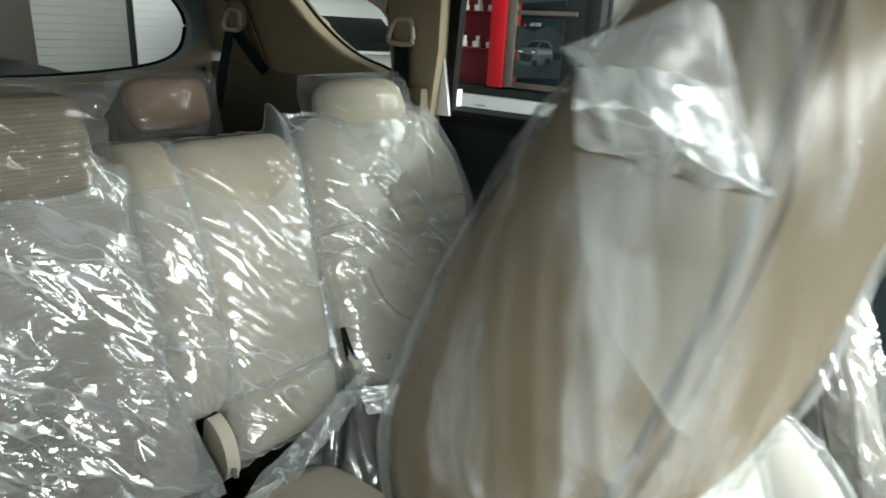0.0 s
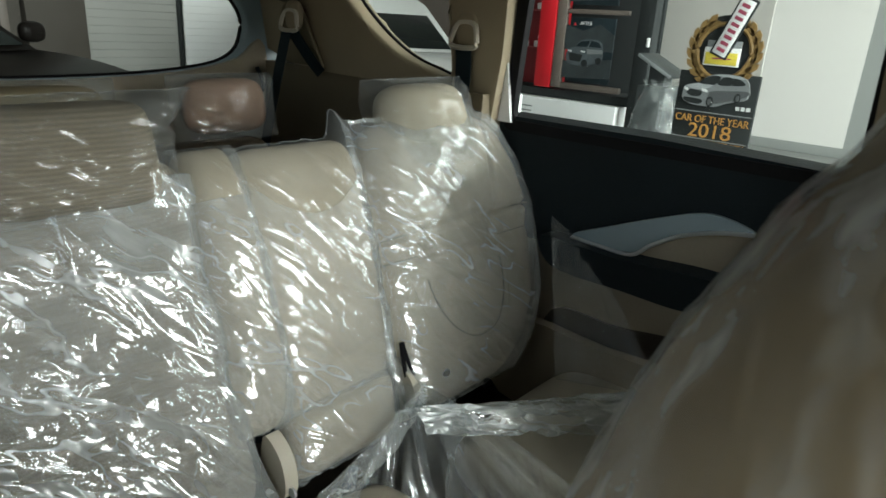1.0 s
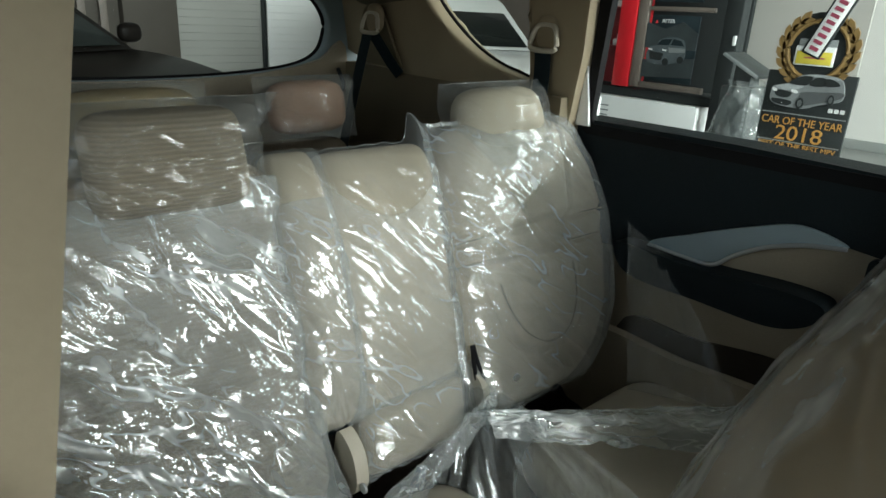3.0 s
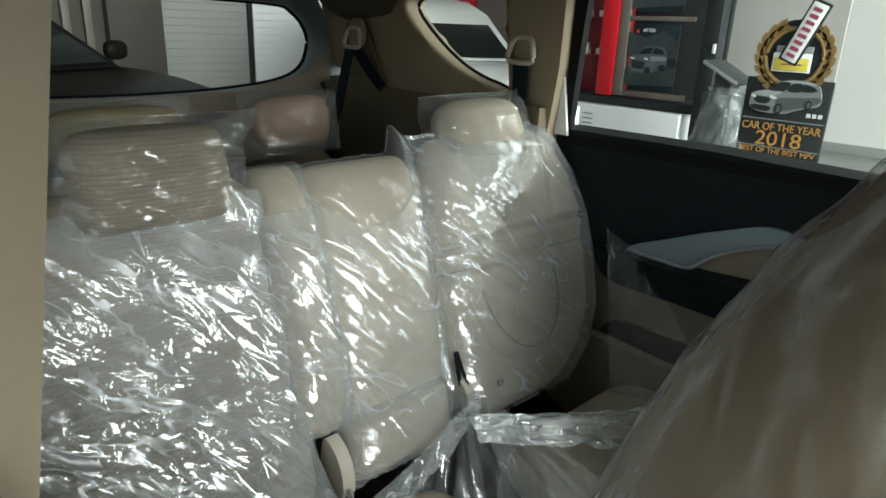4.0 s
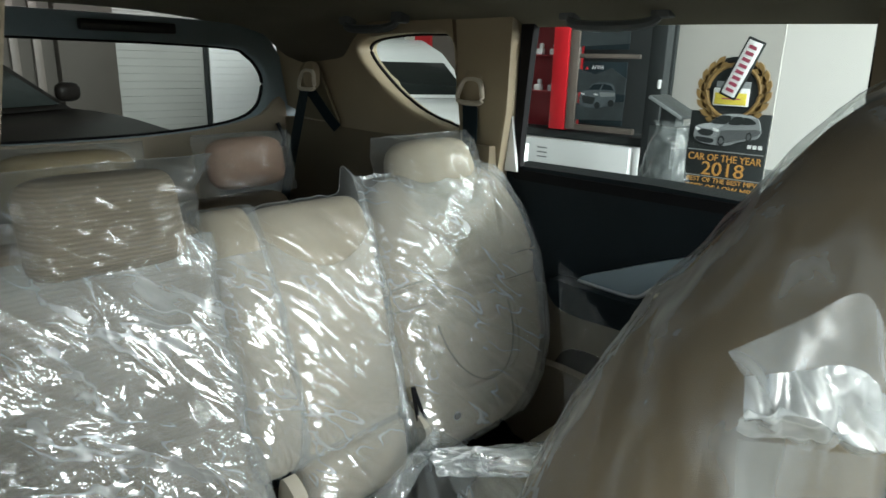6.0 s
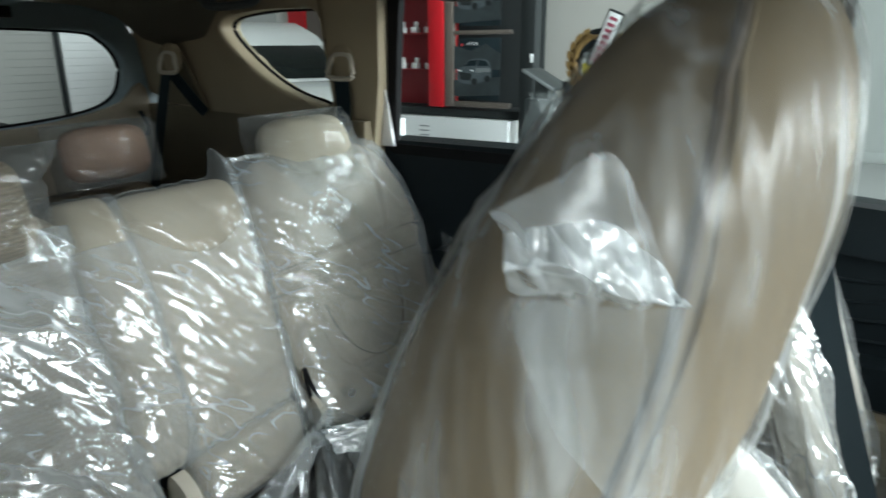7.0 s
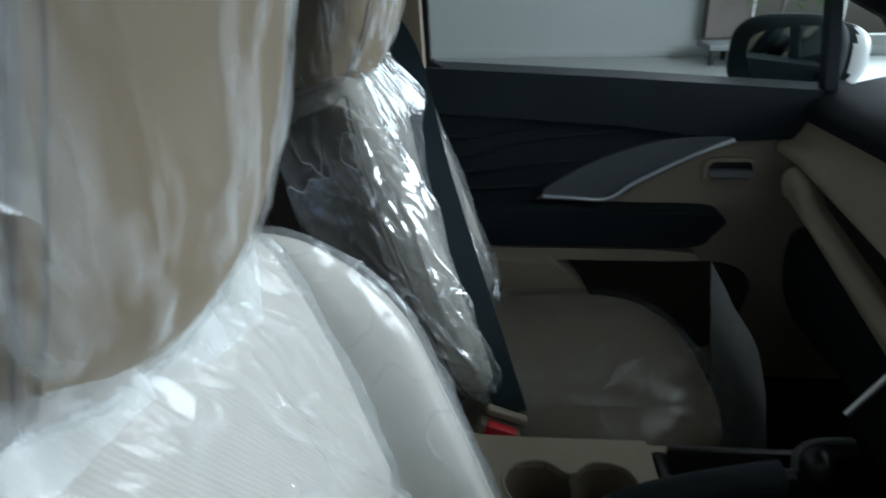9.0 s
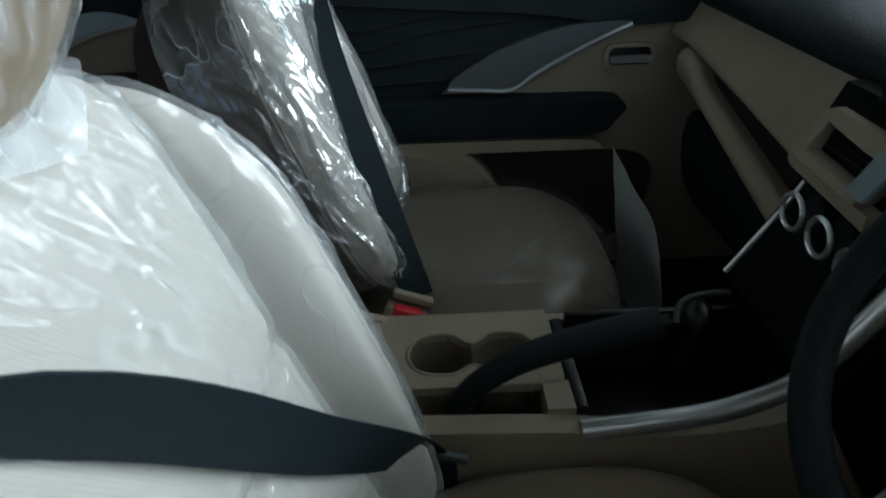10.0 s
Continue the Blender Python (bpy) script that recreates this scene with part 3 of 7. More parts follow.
def text_bm(words, m, size, depth=0.002, fit=None):
    cu = bpy.data.curves.new("words", "FONT")
    cu.body, cu.size, cu.extrude, cu.align_x = words, size, depth / 2, "CENTER"
    ob = new("words", cu)
    bpy.context.view_layer.update()
    me = bpy.data.meshes.new_from_object(ob)
    bpy.data.objects.remove(ob)
    bm = bmesh.new()
    bm.from_mesh(me)
    bpy.data.meshes.remove(me)
    if fit:
        xs = [v.co.x for v in bm.verts]
        k = fit / (max(xs) - min(xs))
        for v in bm.verts:
            v.co.x *= k
    bm.transform(m)
    return bm

# ---- the showroom ----
def slab(name, x0, x1, y0, y1, z0, z1, material, label, cat):
    return solo(name, rbox(x0, x1, y0, y1, z0, z1, 0), material, label, cat, kind="structure")


RX0, RX1, RY0, RY1, RZ = -9.6, 7.5, -5.0, 8.5, 5.2
slab("floor", RX0 - 0.3, RX1 + 0.3, RY0 - 0.3, RY1 + 0.3, -0.2, 0.0, FLOOR_TILE, "polished pale grey showroom floor", "floor")
slab("ceiling", RX0, RX1, RY0, RY1, RZ, RZ + 0.2, WALL_PAINT, "white showroom ceiling", "ceiling")
# North wall split: light falling on its left stretch is put into brighter paint.
slab("wall_northwest", RX0, -1.6, RY1, RY1 + 0.2, 0, RZ, LIT_WALL, "white showroom wall in a lit tone", "wall")
solo("wall_north", join(rbox(-1.6, 3.35, RY1, RY1 + 0.2, 0, RZ, 0), rbox(3.35, RX1, RY1, RY1 + 0.2, 0, 0.25, 0), rbox(3.35, RX1, RY1, RY1 + 0.2, 5.0, RZ, 0)), DIM_WALL,
     "white showroom wall in a shaded tone", "wall", kind="structure")
slab("wall_west", RX0 - 0.2, RX0, RY0, RY1 + 0.2, 0, RZ, DIM_WALL, "plain grey painted showroom wall", "wall")
solo("wall_south", join(rbox(RX0, RX1, RY0 - 0.2, RY0, 0, 0.25, 0), rbox(RX0, RX1, RY0 - 0.2, RY0, 3.25, RZ, 0),
     rbox(RX0, -4.2, RY0 - 0.2, RY0, 0.25, 3.25, 0), rbox(6.2, RX1, RY0 - 0.2, RY0, 0.25, 3.25, 0)), DIM_WALL,
     "white showroom wall round a wide glazed front", "wall", kind="structure")
solo("wall_east", join(rbox(RX1, RX1 + 0.2, RY0, RY1, 0, 0.25, 0), rbox(RX1, RX1 + 0.2, RY0, RY1, 5.0, RZ, 0),
     rbox(RX1, RX1 + 0.2, RY0, -3.2, 0.25, 5.0, 0), rbox(RX1, RX1 + 0.2, 8.2, RY1, 0.25, 5.0, 0)), DIM_WALL,
     "white showroom wall round a wide glazed front", "wall", kind="structure")
solo("baseboard", rbox(RX0, RX1, RY1 - 0.02, RY1, 0, 0.12, 0.004), DIM_WALL, "pale grey skirting board along the wall", "skirting", kind="structure")

# ---- the car's shell ----
CABIN = 1.50
def lean_in(bm, side=1):
    for v in bm.verts:
        if v.co.z > 1.08:
            v.co.y -= side * 0.16 * (v.co.z - 1.08)
    return bm


slab("cabin_floor", -2.15, 1.05, -0.74, 0.74, 0.24, 0.32, CARPET, "dark beige carpeted cabin floor", "car floor")
slab("firewall", 1.03, 1.08, -0.78, 0.78, 0.24, 0.98, CARPET, "dark carpeted bulkhead ahead of the footwell", "bulkhead")
for s in (-1, 1):
    slab("sill_panel", -2.1, 1.05, min(s * 0.73, s * 0.83), max(s * 0.73, s * 0.83), 0.22, 0.42, BLACK_TRIM, "black door sill panel along the cabin floor", "door sill")
def roof_drop(s, t):
    """The headliner turns down over the top of the rear quarter trim."""
    ease = lambda k: max(0.0, min(1.0, k)) ** 2 * (3 - 2 * max(0.0, min(1.0, k)))
    return 0.085 * ease((s - 0.035) / 0.06) * ease((0.26 - s) / 0.07) * ease((abs(2 * t - 1) - 0.74) / 0.16)


# Unseen front edge, extended and dipped to shade the rear headrests.
roof = sheet(lambda s, t: Vector((-2.12 + 2.74 * s, (-0.66 - 0.07 * max(0, 1 - 3 * s)) * (1 - 2 * t), 1.437 + 0.085 * (1 - abs(2 * t - 1) ** 3.2) - 0.035 * (2 * s - 1) ** 2 - 0.05 * max(0, s - 0.88) / 0.12 - roof_drop(s, t))), 60, 60)
bmesh.ops.solidify(roof, geom=roof.faces[:], thickness=-0.03)
solo("headliner", roof, HEADLINER, "grey woven fabric headliner under the roof", "car ceiling", kind="structure")
outer_roof = sheet(lambda s, t: Vector((-2.2 + 2.86 * s, -0.70 + 1.40 * t, 1.50 + 0.11 * (1 - abs(2 * t - 1) ** 3) - 0.04 * (2 * s - 1) ** 2)), 20, 16)
bmesh.ops.solidify(outer_roof, geom=outer_roof.faces[:], thickness=-0.01)
solo("roof_panel", outer_roof, WHITE_BODY, "white painted steel car roof panel", "car roof", kind="structure")


def flare(bm, side):
    """The quarter trim runs outwards to the tailgate's frame."""
    for v in bm.verts:
        if v.co.x < -1.55:
            v.co.y += side * 0.10 * (-1.55 - v.co.x) / 0.5
    return bm


def rect(x0, x1, z0, z1, r=0.05, n=6):
    out = []
    for cx, cz, a0 in ((x1 - r, z1 - r, 0), (x0 + r, z1 - r, 90), (x0 + r, z0 + r, 180), (x1 - r, z0 + r, 270)):
        out += [(cx + r * math.cos(radians(a0 + 90 * k / n)), cz + r * math.sin(radians(a0 + 90 * k / n))) for k in range(n + 1)]
    return out


def densify(pts, step=0.02):
    out = []
    for i, p in enumerate(pts):
        q = pts[(i + 1) % len(pts)]
        n = max(1, int((Vector(q) - Vector(p)).length / step))
        out += [tuple(Vector(p).lerp(Vector(q), k / n)) for k in range(n)]
    return out


# rear door on the passenger side
rd = thing("door_2", "closed rear car door with black, beige and blue-grey trim", "car door", (-0.6, 0.72, 0.35), kind="structure")
hole = densify([tuple(q) for q in curve_pts([(-0.955, 1.13), (-0.95, 1.10), (-0.92, 1.096), (-0.26, 1.095), (-0.226, 1.10), (-0.222, 1.13), (-0.222, 1.44), (-0.226, 1.468), (-0.26, 1.474), (-0.85, 1.474), (-0.885, 1.462), (-0.90, 1.43), (-0.935, 1.25)], 4)])
part("window_frame", lean_in(ring([(-0.985, 1.07), (-0.18, 1.07), (-0.18, 1.51), (-0.925, 1.51), (-0.955, 1.30)], hole, "y", 0.70, 0.722, 0.004)), RUBBER, rd)
part("pane", lean_in(prism([(-0.965, 1.08), (-0.215, 1.08), (-0.215, 1.485), (-0.885, 1.485), (-0.92, 1.40)], "y", 0.712, 0.716, 0)), GLASS, rd).visible_shadow = False
part("frame_edge", lean_in(prism([(-0.990, 1.26), (-1.020, 1.09), (-0.960, 1.09), (-0.968, 1.26)], "y", 0.690, 0.699, 0.002)), WHITE_BODY, rd, "white painted door frame edge")
part("outer_panel", prism(curve_pts([(-1.0, 0.99), (-1.02, 0.8), (-0.85, 0.4), (-0.2, 0.38), (-0.16, 0.8), (-0.17, 0.99)], 5), "y", 0.80, 0.84, 0.01), WHITE_BODY, rd)
part("upper_trim", lean_in(prism([(-1.0, 1.105), (-0.6, 1.107), (-0.19, 1.095), (-0.19, 0.94), (-0.36, 0.955), (-0.45, 0.975), (-0.75, 0.86), (-0.80, 0.82), (-1.0, 0.80)], "y", 0.705, 0.80, 0.012, 3)), BLACK_TRIM, rd)
part("lower_trim", prism([(-1.0, 0.82), (-0.78, 0.83), (-0.6, 0.88), (-0.45, 0.95), (-0.19, 0.96), (-0.19, 0.36), (-1.0, 0.36)], "y", 0.722, 0.79, 0.01, 2), BEIGE_TRIM, rd)
swoosh = curve_pts([(-0.755, 0.853), (-0.66, 0.90), (-0.55, 0.946), (-0.45, 0.977), (-0.36, 0.957), (-0.44, 0.944), (-0.52, 0.912), (-0.603, 0.853)], 5)
part("insert", prism(swoosh, "y", 0.692, 0.725, 0.004, 2), BLUE_GREY, rd, "blue-grey curved insert panel")
part("trim_strip", tube(curve_pts([(-0.755, 0.69, 0.851), (-0.68, 0.688, 0.848), (-0.603, 0.688, 0.849), (-0.56, 0.688, 0.882), (-0.50, 0.688, 0.919), (-0.43, 0.69, 0.943), (-0.36, 0.692, 0.955)], 5, False), 0.0045, 8), SILVER, rd, "thin silver trim strip")
arm = curve_pts([(-0.82, 0.845), (-0.72, 0.845), (-0.60, 0.843), (-0.45, 0.853), (-0.365, 0.845), (-0.375, 0.805), (-0.45, 0.772), (-0.60, 0.772), (-0.78, 0.778)], 5)
part("armrest", prism(arm, "y", 0.655, 0.73, 0.012, 3), BLACK_TRIM, rd, "black padded armrest")
pocket = curve_pts([(-0.80, 0.64), (-0.62, 0.655), (-0.44, 0.68), (-0.36, 0.66), (-0.36, 0.52), (-0.50, 0.45), (-0.80, 0.45)], 5)
# Raised dark plate puts the shade under the armrest into colour.
part("pocket", prism(pocket, "y", 0.713, 0.73, 0.006, 2), CARPET, rd, "dark plate for the shade in the door pocket")
part("pocket_wall", prism(curve_pts([(-0.9, 0.60), (-0.62, 0.61), (-0.40, 0.62), (-0.30, 0.58), (-0.30, 0.38), (-0.9, 0.38)], 4), "y", 0.66, 0.69, 0.008, 2), BEIGE_TRIM, rd)
sw = part("switch_panel", prism(rect(-0.325, -0.235, 0.875, 0.945, 0.012), "y", 0.708, 0.73, 0.003), BLACK_TRIM, rd)
part("door_handle", rbox(-0.315, -0.25, 0.700, 0.712, 0.895, 0.915, 0.004), SILVER, sw, "chrome inner door handle")

# front door on the passenger side
fd = thing("door_1", "closed front car door with black and beige trim", "car door", (0.4, 0.74, 0.35), kind="structure")
hole = densify([(0.005, 1.075), (0.03, 1.06), (0.40, 1.04), (0.76, 1.015), (0.93, 1.005), (0.93, 1.07), (0.856, 1.143), (0.781, 1.18), (0.55, 1.30), (0.33, 1.40), (0.20, 1.43), (0.02, 1.43), (0.0, 1.40)])
part("window_frame", lean_in(ring([(-0.05, 1.02), (1.0, 0.985), (0.98, 1.09), (0.86, 1.185), (0.60, 1.33), (0.38, 1.44), (0.2, 1.475), (-0.05, 1.475)], hole, "y", 0.715, 0.752, 0.004)), RUBBER, fd)
part("pane", lean_in(prism([(0.0, 1.05), (0.945, 1.0), (0.94, 1.08), (0.80, 1.19), (0.56, 1.31), (0.33, 1.41), (0.0, 1.44)], "y", 0.745, 0.749, 0)), GLASS, fd).visible_shadow = False
part("divider", prism([(0.768, 1.0), (0.792, 1.0), (0.762, 1.20), (0.738, 1.21)], "y", 0.70, 0.73, 0.003), BLACK_TRIM, fd)
part("outer_panel", prism(curve_pts([(-0.05, 0.95), (-0.07, 0.8), (-0.05, 0.38), (0.8, 0.36), (1.0, 0.7), (1.0, 0.90)], 5), "y", 0.82, 0.86, 0.01), WHITE_BODY, fd)
part("upper_trim", lean_in(prism([(-0.06, 1.062), (0.0, 1.062), (0.40, 1.040), (0.80, 1.013), (0.98, 1.0), (0.98, 0.93), (0.62, 0.915), (0.40, 0.945), (0.02, 0.972), (-0.06, 0.975)], "y", 0.70, 0.80, 0.012, 3)), BLACK_TRIM, fd)
part("middle_trim", prism([(-0.06, 0.970), (0.02, 0.968), (0.40, 0.940), (0.52, 0.925), (0.36, 0.86), (0.235, 0.795), (0.13, 0.70), (-0.06, 0.70)], "y", 0.714, 0.79, 0.004, 2), BLACK_TRIM, fd)
for z0, z1, x1 in ((0.925, 0.955, 0.36), (0.885, 0.935, 0.42), (0.85, 0.87, 0.30), (0.812, 0.815, 0.24)):
    ridge = curve_pts([(-0.05, 0.712, z0), (0.08, 0.711, z0 - 0.004), (0.2, 0.711, z0 + (z1 - z0) * 0.55), (x1, 0.712, z1)], 6, False)
    part("ridge", tube(ridge, lambda s: 0.0035, 6), BLACK_TRIM, fd)
part("lower_trim", prism([(-0.06, 0.72), (0.24, 0.79), (0.40, 0.86), (0.60, 0.93), (0.98, 0.96), (0.98, 0.34), (-0.06, 0.34)], "y", 0.725, 0.79, 0.008, 2), BEIGE_TRIM, fd)
swoosh = curve_pts([(0.237, 0.803), (0.33, 0.868), (0.43, 0.905), (0.512, 0.922), (0.612, 0.922), (0.53, 0.885), (0.44, 0.842), (0.371, 0.799)], 5)
part("insert", prism(swoosh, "y", 0.698, 0.73, 0.004, 2), INSERT_GREY, fd, "dark grey curved insert panel")
part("trim_strip", tube(curve_pts([(0.237, 0.695, 0.798), (0.30, 0.693, 0.795), (0.371, 0.693, 0.794), (0.42, 0.694, 0.826), (0.49, 0.695, 0.864), (0.56, 0.696, 0.898), (0.612, 0.698, 0.918)], 5, False), 0.005, 8), SILVER, fd, "thin silver trim strip")
arm = curve_pts([(0.05, 0.775), (0.25, 0.780), (0.42, 0.776), (0.595, 0.770), (0.585, 0.73), (0.54, 0.702), (0.35, 0.703), (0.05, 0.708)], 5)
part("armrest", prism(arm, "y", 0.655, 0.73, 0.010, 3), BLACK_TRIM, fd, "black padded armrest")
part("pocket_lip", prism(curve_pts([(-0.06, 0.695), (0.30, 0.694), (0.52, 0.690), (0.56, 0.675), (0.5, 0.668), (-0.06, 0.672)], 4), "y", 0.66, 0.735, 0.006, 2), BEIGE_TRIM, fd)
# Front door's dark plate, again standing in for the pocket's shade.
part("pocket", prism(curve_pts([(0.26, 0.63), (0.5, 0.64), (0.66, 0.63), (0.70, 0.56), (0.62, 0.42), (0.26, 0.42)], 5), "y", 0.716, 0.73, 0.006, 2), CARPET, fd, "dark plate for the shade in the door pocket")
part("pocket_bulge", prism(curve_pts([(-0.05, 0.672), (0.20, 0.672), (0.268, 0.668), (0.335, 0.594), (0.36, 0.50), (0.30, 0.36), (-0.05, 0.36)], 4), "y", 0.63, 0.73, 0.015, 3), BEIGE_TRIM, fd)
cup = part("handle_cup", ring(rect(0.565, 0.675, 0.822, 0.877, 0.02), densify(rect(0.576, 0.665, 0.832, 0.868, 0.014)), "y", 0.714, 0.735, 0.002), BEIGE_TRIM, fd)
part("handle_recess", rbox(0.572, 0.67, 0.722, 0.73, 0.828, 0.872, 0.002), PIANO, cup)
part("door_handle", prism(rect(0.576, 0.664, 0.838, 0.853, 0.006), "y", 0.703, 0.716, 0.003), SILVER, cup, "chrome inner door handle")

# pillars, quarter panels and tailgate
for side, nm in ((1, "left"), (-1, "right")):
    out = [(-0.295, 0.30), (-0.295, 0.9), (-0.295, 1.10), (-0.290, 1.47), (-0.192, 1.47), (-0.198, 1.16), (-0.130, 1.05), (-0.10, 0.9), (-0.10, 0.30)] if side < 0 else [(-0.225, 0.30), (-0.235, 0.9), (-0.205, 1.10), (-0.215, 1.47), (-0.015, 1.47), (-0.005, 1.10), (0.0, 0.9), (0.005, 0.30)]
    pil = prism(out, "y", side * (0.637 if side < 0 else 0.665), side * 0.76, 0.020 if side < 0 else 0.008, 5)
    solo("pillar_trim", lean_in(pil, side), PILLAR, "smooth beige plastic trim on the door pillar", "pillar trim", kind="structure")
    cp = prism([(-1.115, 1.05), (-1.12, 1.2), (-1.105, 1.47), (-0.955, 1.47), (-0.965, 1.2), (-0.985, 1.05)] if side < 0 else [(-1.115, 1.05), (-1.12, 1.2), (-1.105, 1.47), (-0.930, 1.47), (-0.962, 1.25), (-1.008, 1.05)], "y", side * 0.665, side * 0.745, 0.03, 4)
    solo("pillar_trim", lean_in(cp, side), QUARTER, "smooth beige plastic trim beside the rear side window", "pillar trim", kind="structure")
    tear = curve_pts([(-1.125, 1.19), (-1.20, 1.195), (-1.30, 1.225), (-1.40, 1.285), (-1.485, 1.365), (-1.47, 1.405), (-1.36, 1.422), (-1.22, 1.425), (-1.13, 1.412), (-1.12, 1.31)], 5)
    tr = [tuple(p) for p in tear]
    q = ring([(-1.115, 1.15), (-1.115, 1.50), (-2.06, 1.50), (-2.06, 1.15)], tr, "y", side * 0.66, side * 0.74, 0.012)
    qp = thing("quarter_panel", "beige moulded trim panel with a teardrop side window", "interior trim", (-1.5, side * 0.7, 0.4), kind="structure")
    part("panel", flare(lean_in(q, side), side), QUARTER, qp)
    seal = tube([(p[0], side * 0.712, p[1]) for p in tr], 0.006, 6, True)
    part("seal", lean_in(seal, side), RUBBER, qp)
    part("pane", lean_in(prism(tr, "y", side * 0.722, side * 0.726, 0), side), GLASS, qp).visible_shadow = False
    arch = curve_pts([(-1.92, 1.16), (-1.90, 1.27), (-1.855, 1.328), (-1.79, 1.340), (-1.735, 1.318), (-1.69, 1.24), (-1.645, 1.16)], 6, False)
    # Shade inside the recess is put into this plate's darker beige.
    part("belt_recess", flare(lean_in(prism([tuple(q) for q in arch], "y", side * 0.6565, side * 0.664, 0.001, 1), side), side), SHADED_BEIGE, qp, "belt recess plate in shaded beige")
    part("recess_rim", flare(lean_in(tube([(q[0], side * 0.657, q[1]) for q in arch], 0.005, 8), side), side), SHADED_BEIGE, qp)
    # The lower panel lies in shade, which its colour carries.
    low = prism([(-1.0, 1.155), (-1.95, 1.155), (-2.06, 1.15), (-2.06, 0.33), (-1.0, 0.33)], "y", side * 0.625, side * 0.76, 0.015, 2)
    part("lower_panel", flare(low, side), SHADED_BEIGE, qp)
    skin = prism([(-1.06, 1.14), (-2.10, 1.14), (-2.12, 0.35), (-1.06, 0.35)], "y", side * 0.845, side * 0.875, 0.01)
    part("outer_panel", skin, WHITE_BODY, qp)

tg = thing("tailgate", "closed tailgate with rear window and blue-grey inner frame", "tailgate", (-2.08, 0, 0.5), kind="structure")
win = curve_pts([(-0.60, 1.385), (0, 1.392), (0.50, 1.385), (0.60, 1.36), (0.652, 1.30), (0.655, 1.24), (0.62, 1.175), (0.52, 1.135), (0.3, 1.112), (0, 1.105), (-0.3, 1.112), (-0.52, 1.135), (-0.62, 1.175), (-0.655, 1.24), (-0.652, 1.30)], 4)
part("window_frame", ring(curve_pts([(-0.62, 1.455), (0, 1.465), (0.58, 1.455), (0.70, 1.38), (0.745, 1.26), (0.72, 1.10), (0, 1.07), (-0.72, 1.10), (-0.745, 1.26), (-0.70, 1.38)], 5), [tuple(p) for p in win], "x", -2.09, -2.045, 0.014), BLUE_GREY, tg, "blue-grey painted window frame")
part("seal", tube([(-2.075, p[0], p[1]) for p in win], 0.008, 6, True), RUBBER, tg)
part("pane", prism(win, "x", -2.085, -2.081, 0), GLASS, tg).visible_shadow = False
part("inner_panel", prism(curve_pts([(-0.72, 1.20), (-0.62, 1.160), (-0.5, 1.130), (-0.3, 1.110), (0, 1.103), (0.3, 1.110), (0.5, 1.130), (0.62, 1.160), (0.72, 1.20), (0.74, 0.8), (0.70, 0.5), (-0.70, 0.5), (-0.74, 0.8)], 4), "x", -2.10, -2.03, 0.015), BEIGE_TRIM, tg)
part("outer_panel", prism(rect(-0.80, 0.80, 0.40, 1.07, 0.06), "x", -2.16, -2.12, 0.01), WHITE_BODY, tg)
part("brake_light", rbox(-2.06, -2.02, 0.06, 0.335, 1.415, 1.447, 0.006), PIANO, tg, "black high brake light housing")
part("wiper_motor", rbox(-2.06, -2.03, -0.1, 0.1, 1.04, 1.09, 0.01), BLACK_TRIM, tg)
part("strap", tube(curve_pts([(-2.02, 0.68, 1.13), (-2.0, 0.69, 1.08), (-2.0, 0.68, 1.05)], 5, False), 0.007, 6), BLACK_TRIM, tg)

# grab handles on the headliner
for gx, gy in ((-1.36, 0.555), (-0.68, 0.61)):
    gh = thing("grab_handle", "folded grey grab handle on the headliner", "grab handle", (gx, gy, 1.45), group="grab handles")
    base = 1.450
    part("grip", tube(curve_pts([(gx - 0.10, gy, base + 0.012), (gx - 0.085, gy - 0.012, base - 0.012), (gx, gy - 0.016, base - 0.018), (gx + 0.085, gy - 0.012, base - 0.012), (gx + 0.10, gy, base + 0.012)], 6, False), 0.011, 8), INSERT_GREY, gh)
    for s in (-1, 1):
        part("mount", rbox(gx + s * 0.105 - 0.02, gx + s * 0.105 + 0.02, gy - 0.015, gy + 0.02, base - 0.004, base + 0.03, 0.006), INSERT_GREY, gh)

# right-hand rear door, seen only past the pillar
rr = thing("door_3", "closed rear car door behind the driver", "car door", (-0.6, -0.72, 0.35), kind="structure")
hole = densify(rect(-0.955, -0.225, 1.095, 1.435, 0.05))
part("window_frame", lean_in(ring([(-1.0, 1.07), (-0.2, 1.07), (-0.2, 1.47), (-1.0, 1.47)], hole, "y", -0.755, -0.70, 0.004), -1), BLACK_TRIM, rr)
part("trim", prism([(-1.0, 1.1), (-0.2, 1.1), (-0.2, 0.36), (-1.0, 0.36)], "y", -0.80, -0.715, 0.01), BEIGE_TRIM, rr)

part("outer_panel", prism(curve_pts([(-1.0, 1.0), (-1.02, 0.8), (-0.85, 0.4), (-0.2, 0.38), (-0.16, 0.8), (-0.17, 1.0)], 5), "y", -0.84, -0.805, 0.01), WHITE_BODY, rr)

# unseen driver door, closed to keep daylight off the footwell; window wound down
dd = thing("door_4", "unseen driver door shut to shade the cabin, window down", "car door", (0.4, -0.74, 0.35), kind="structure")
part("trim", prism([(-0.09, 1.055), (0.40, 1.04), (0.98, 1.0), (0.98, 0.34), (-0.09, 0.34)], "y", -0.80, -0.715, 0.012), BEIGE_TRIM, dd)
part("outer_panel", prism(curve_pts([(-0.08, 1.0), (-0.09, 0.8), (-0.07, 0.38), (0.8, 0.36), (1.0, 0.7), (1.0, 0.94)], 5), "y", -0.86, -0.805, 0.01), WHITE_BODY, dd)
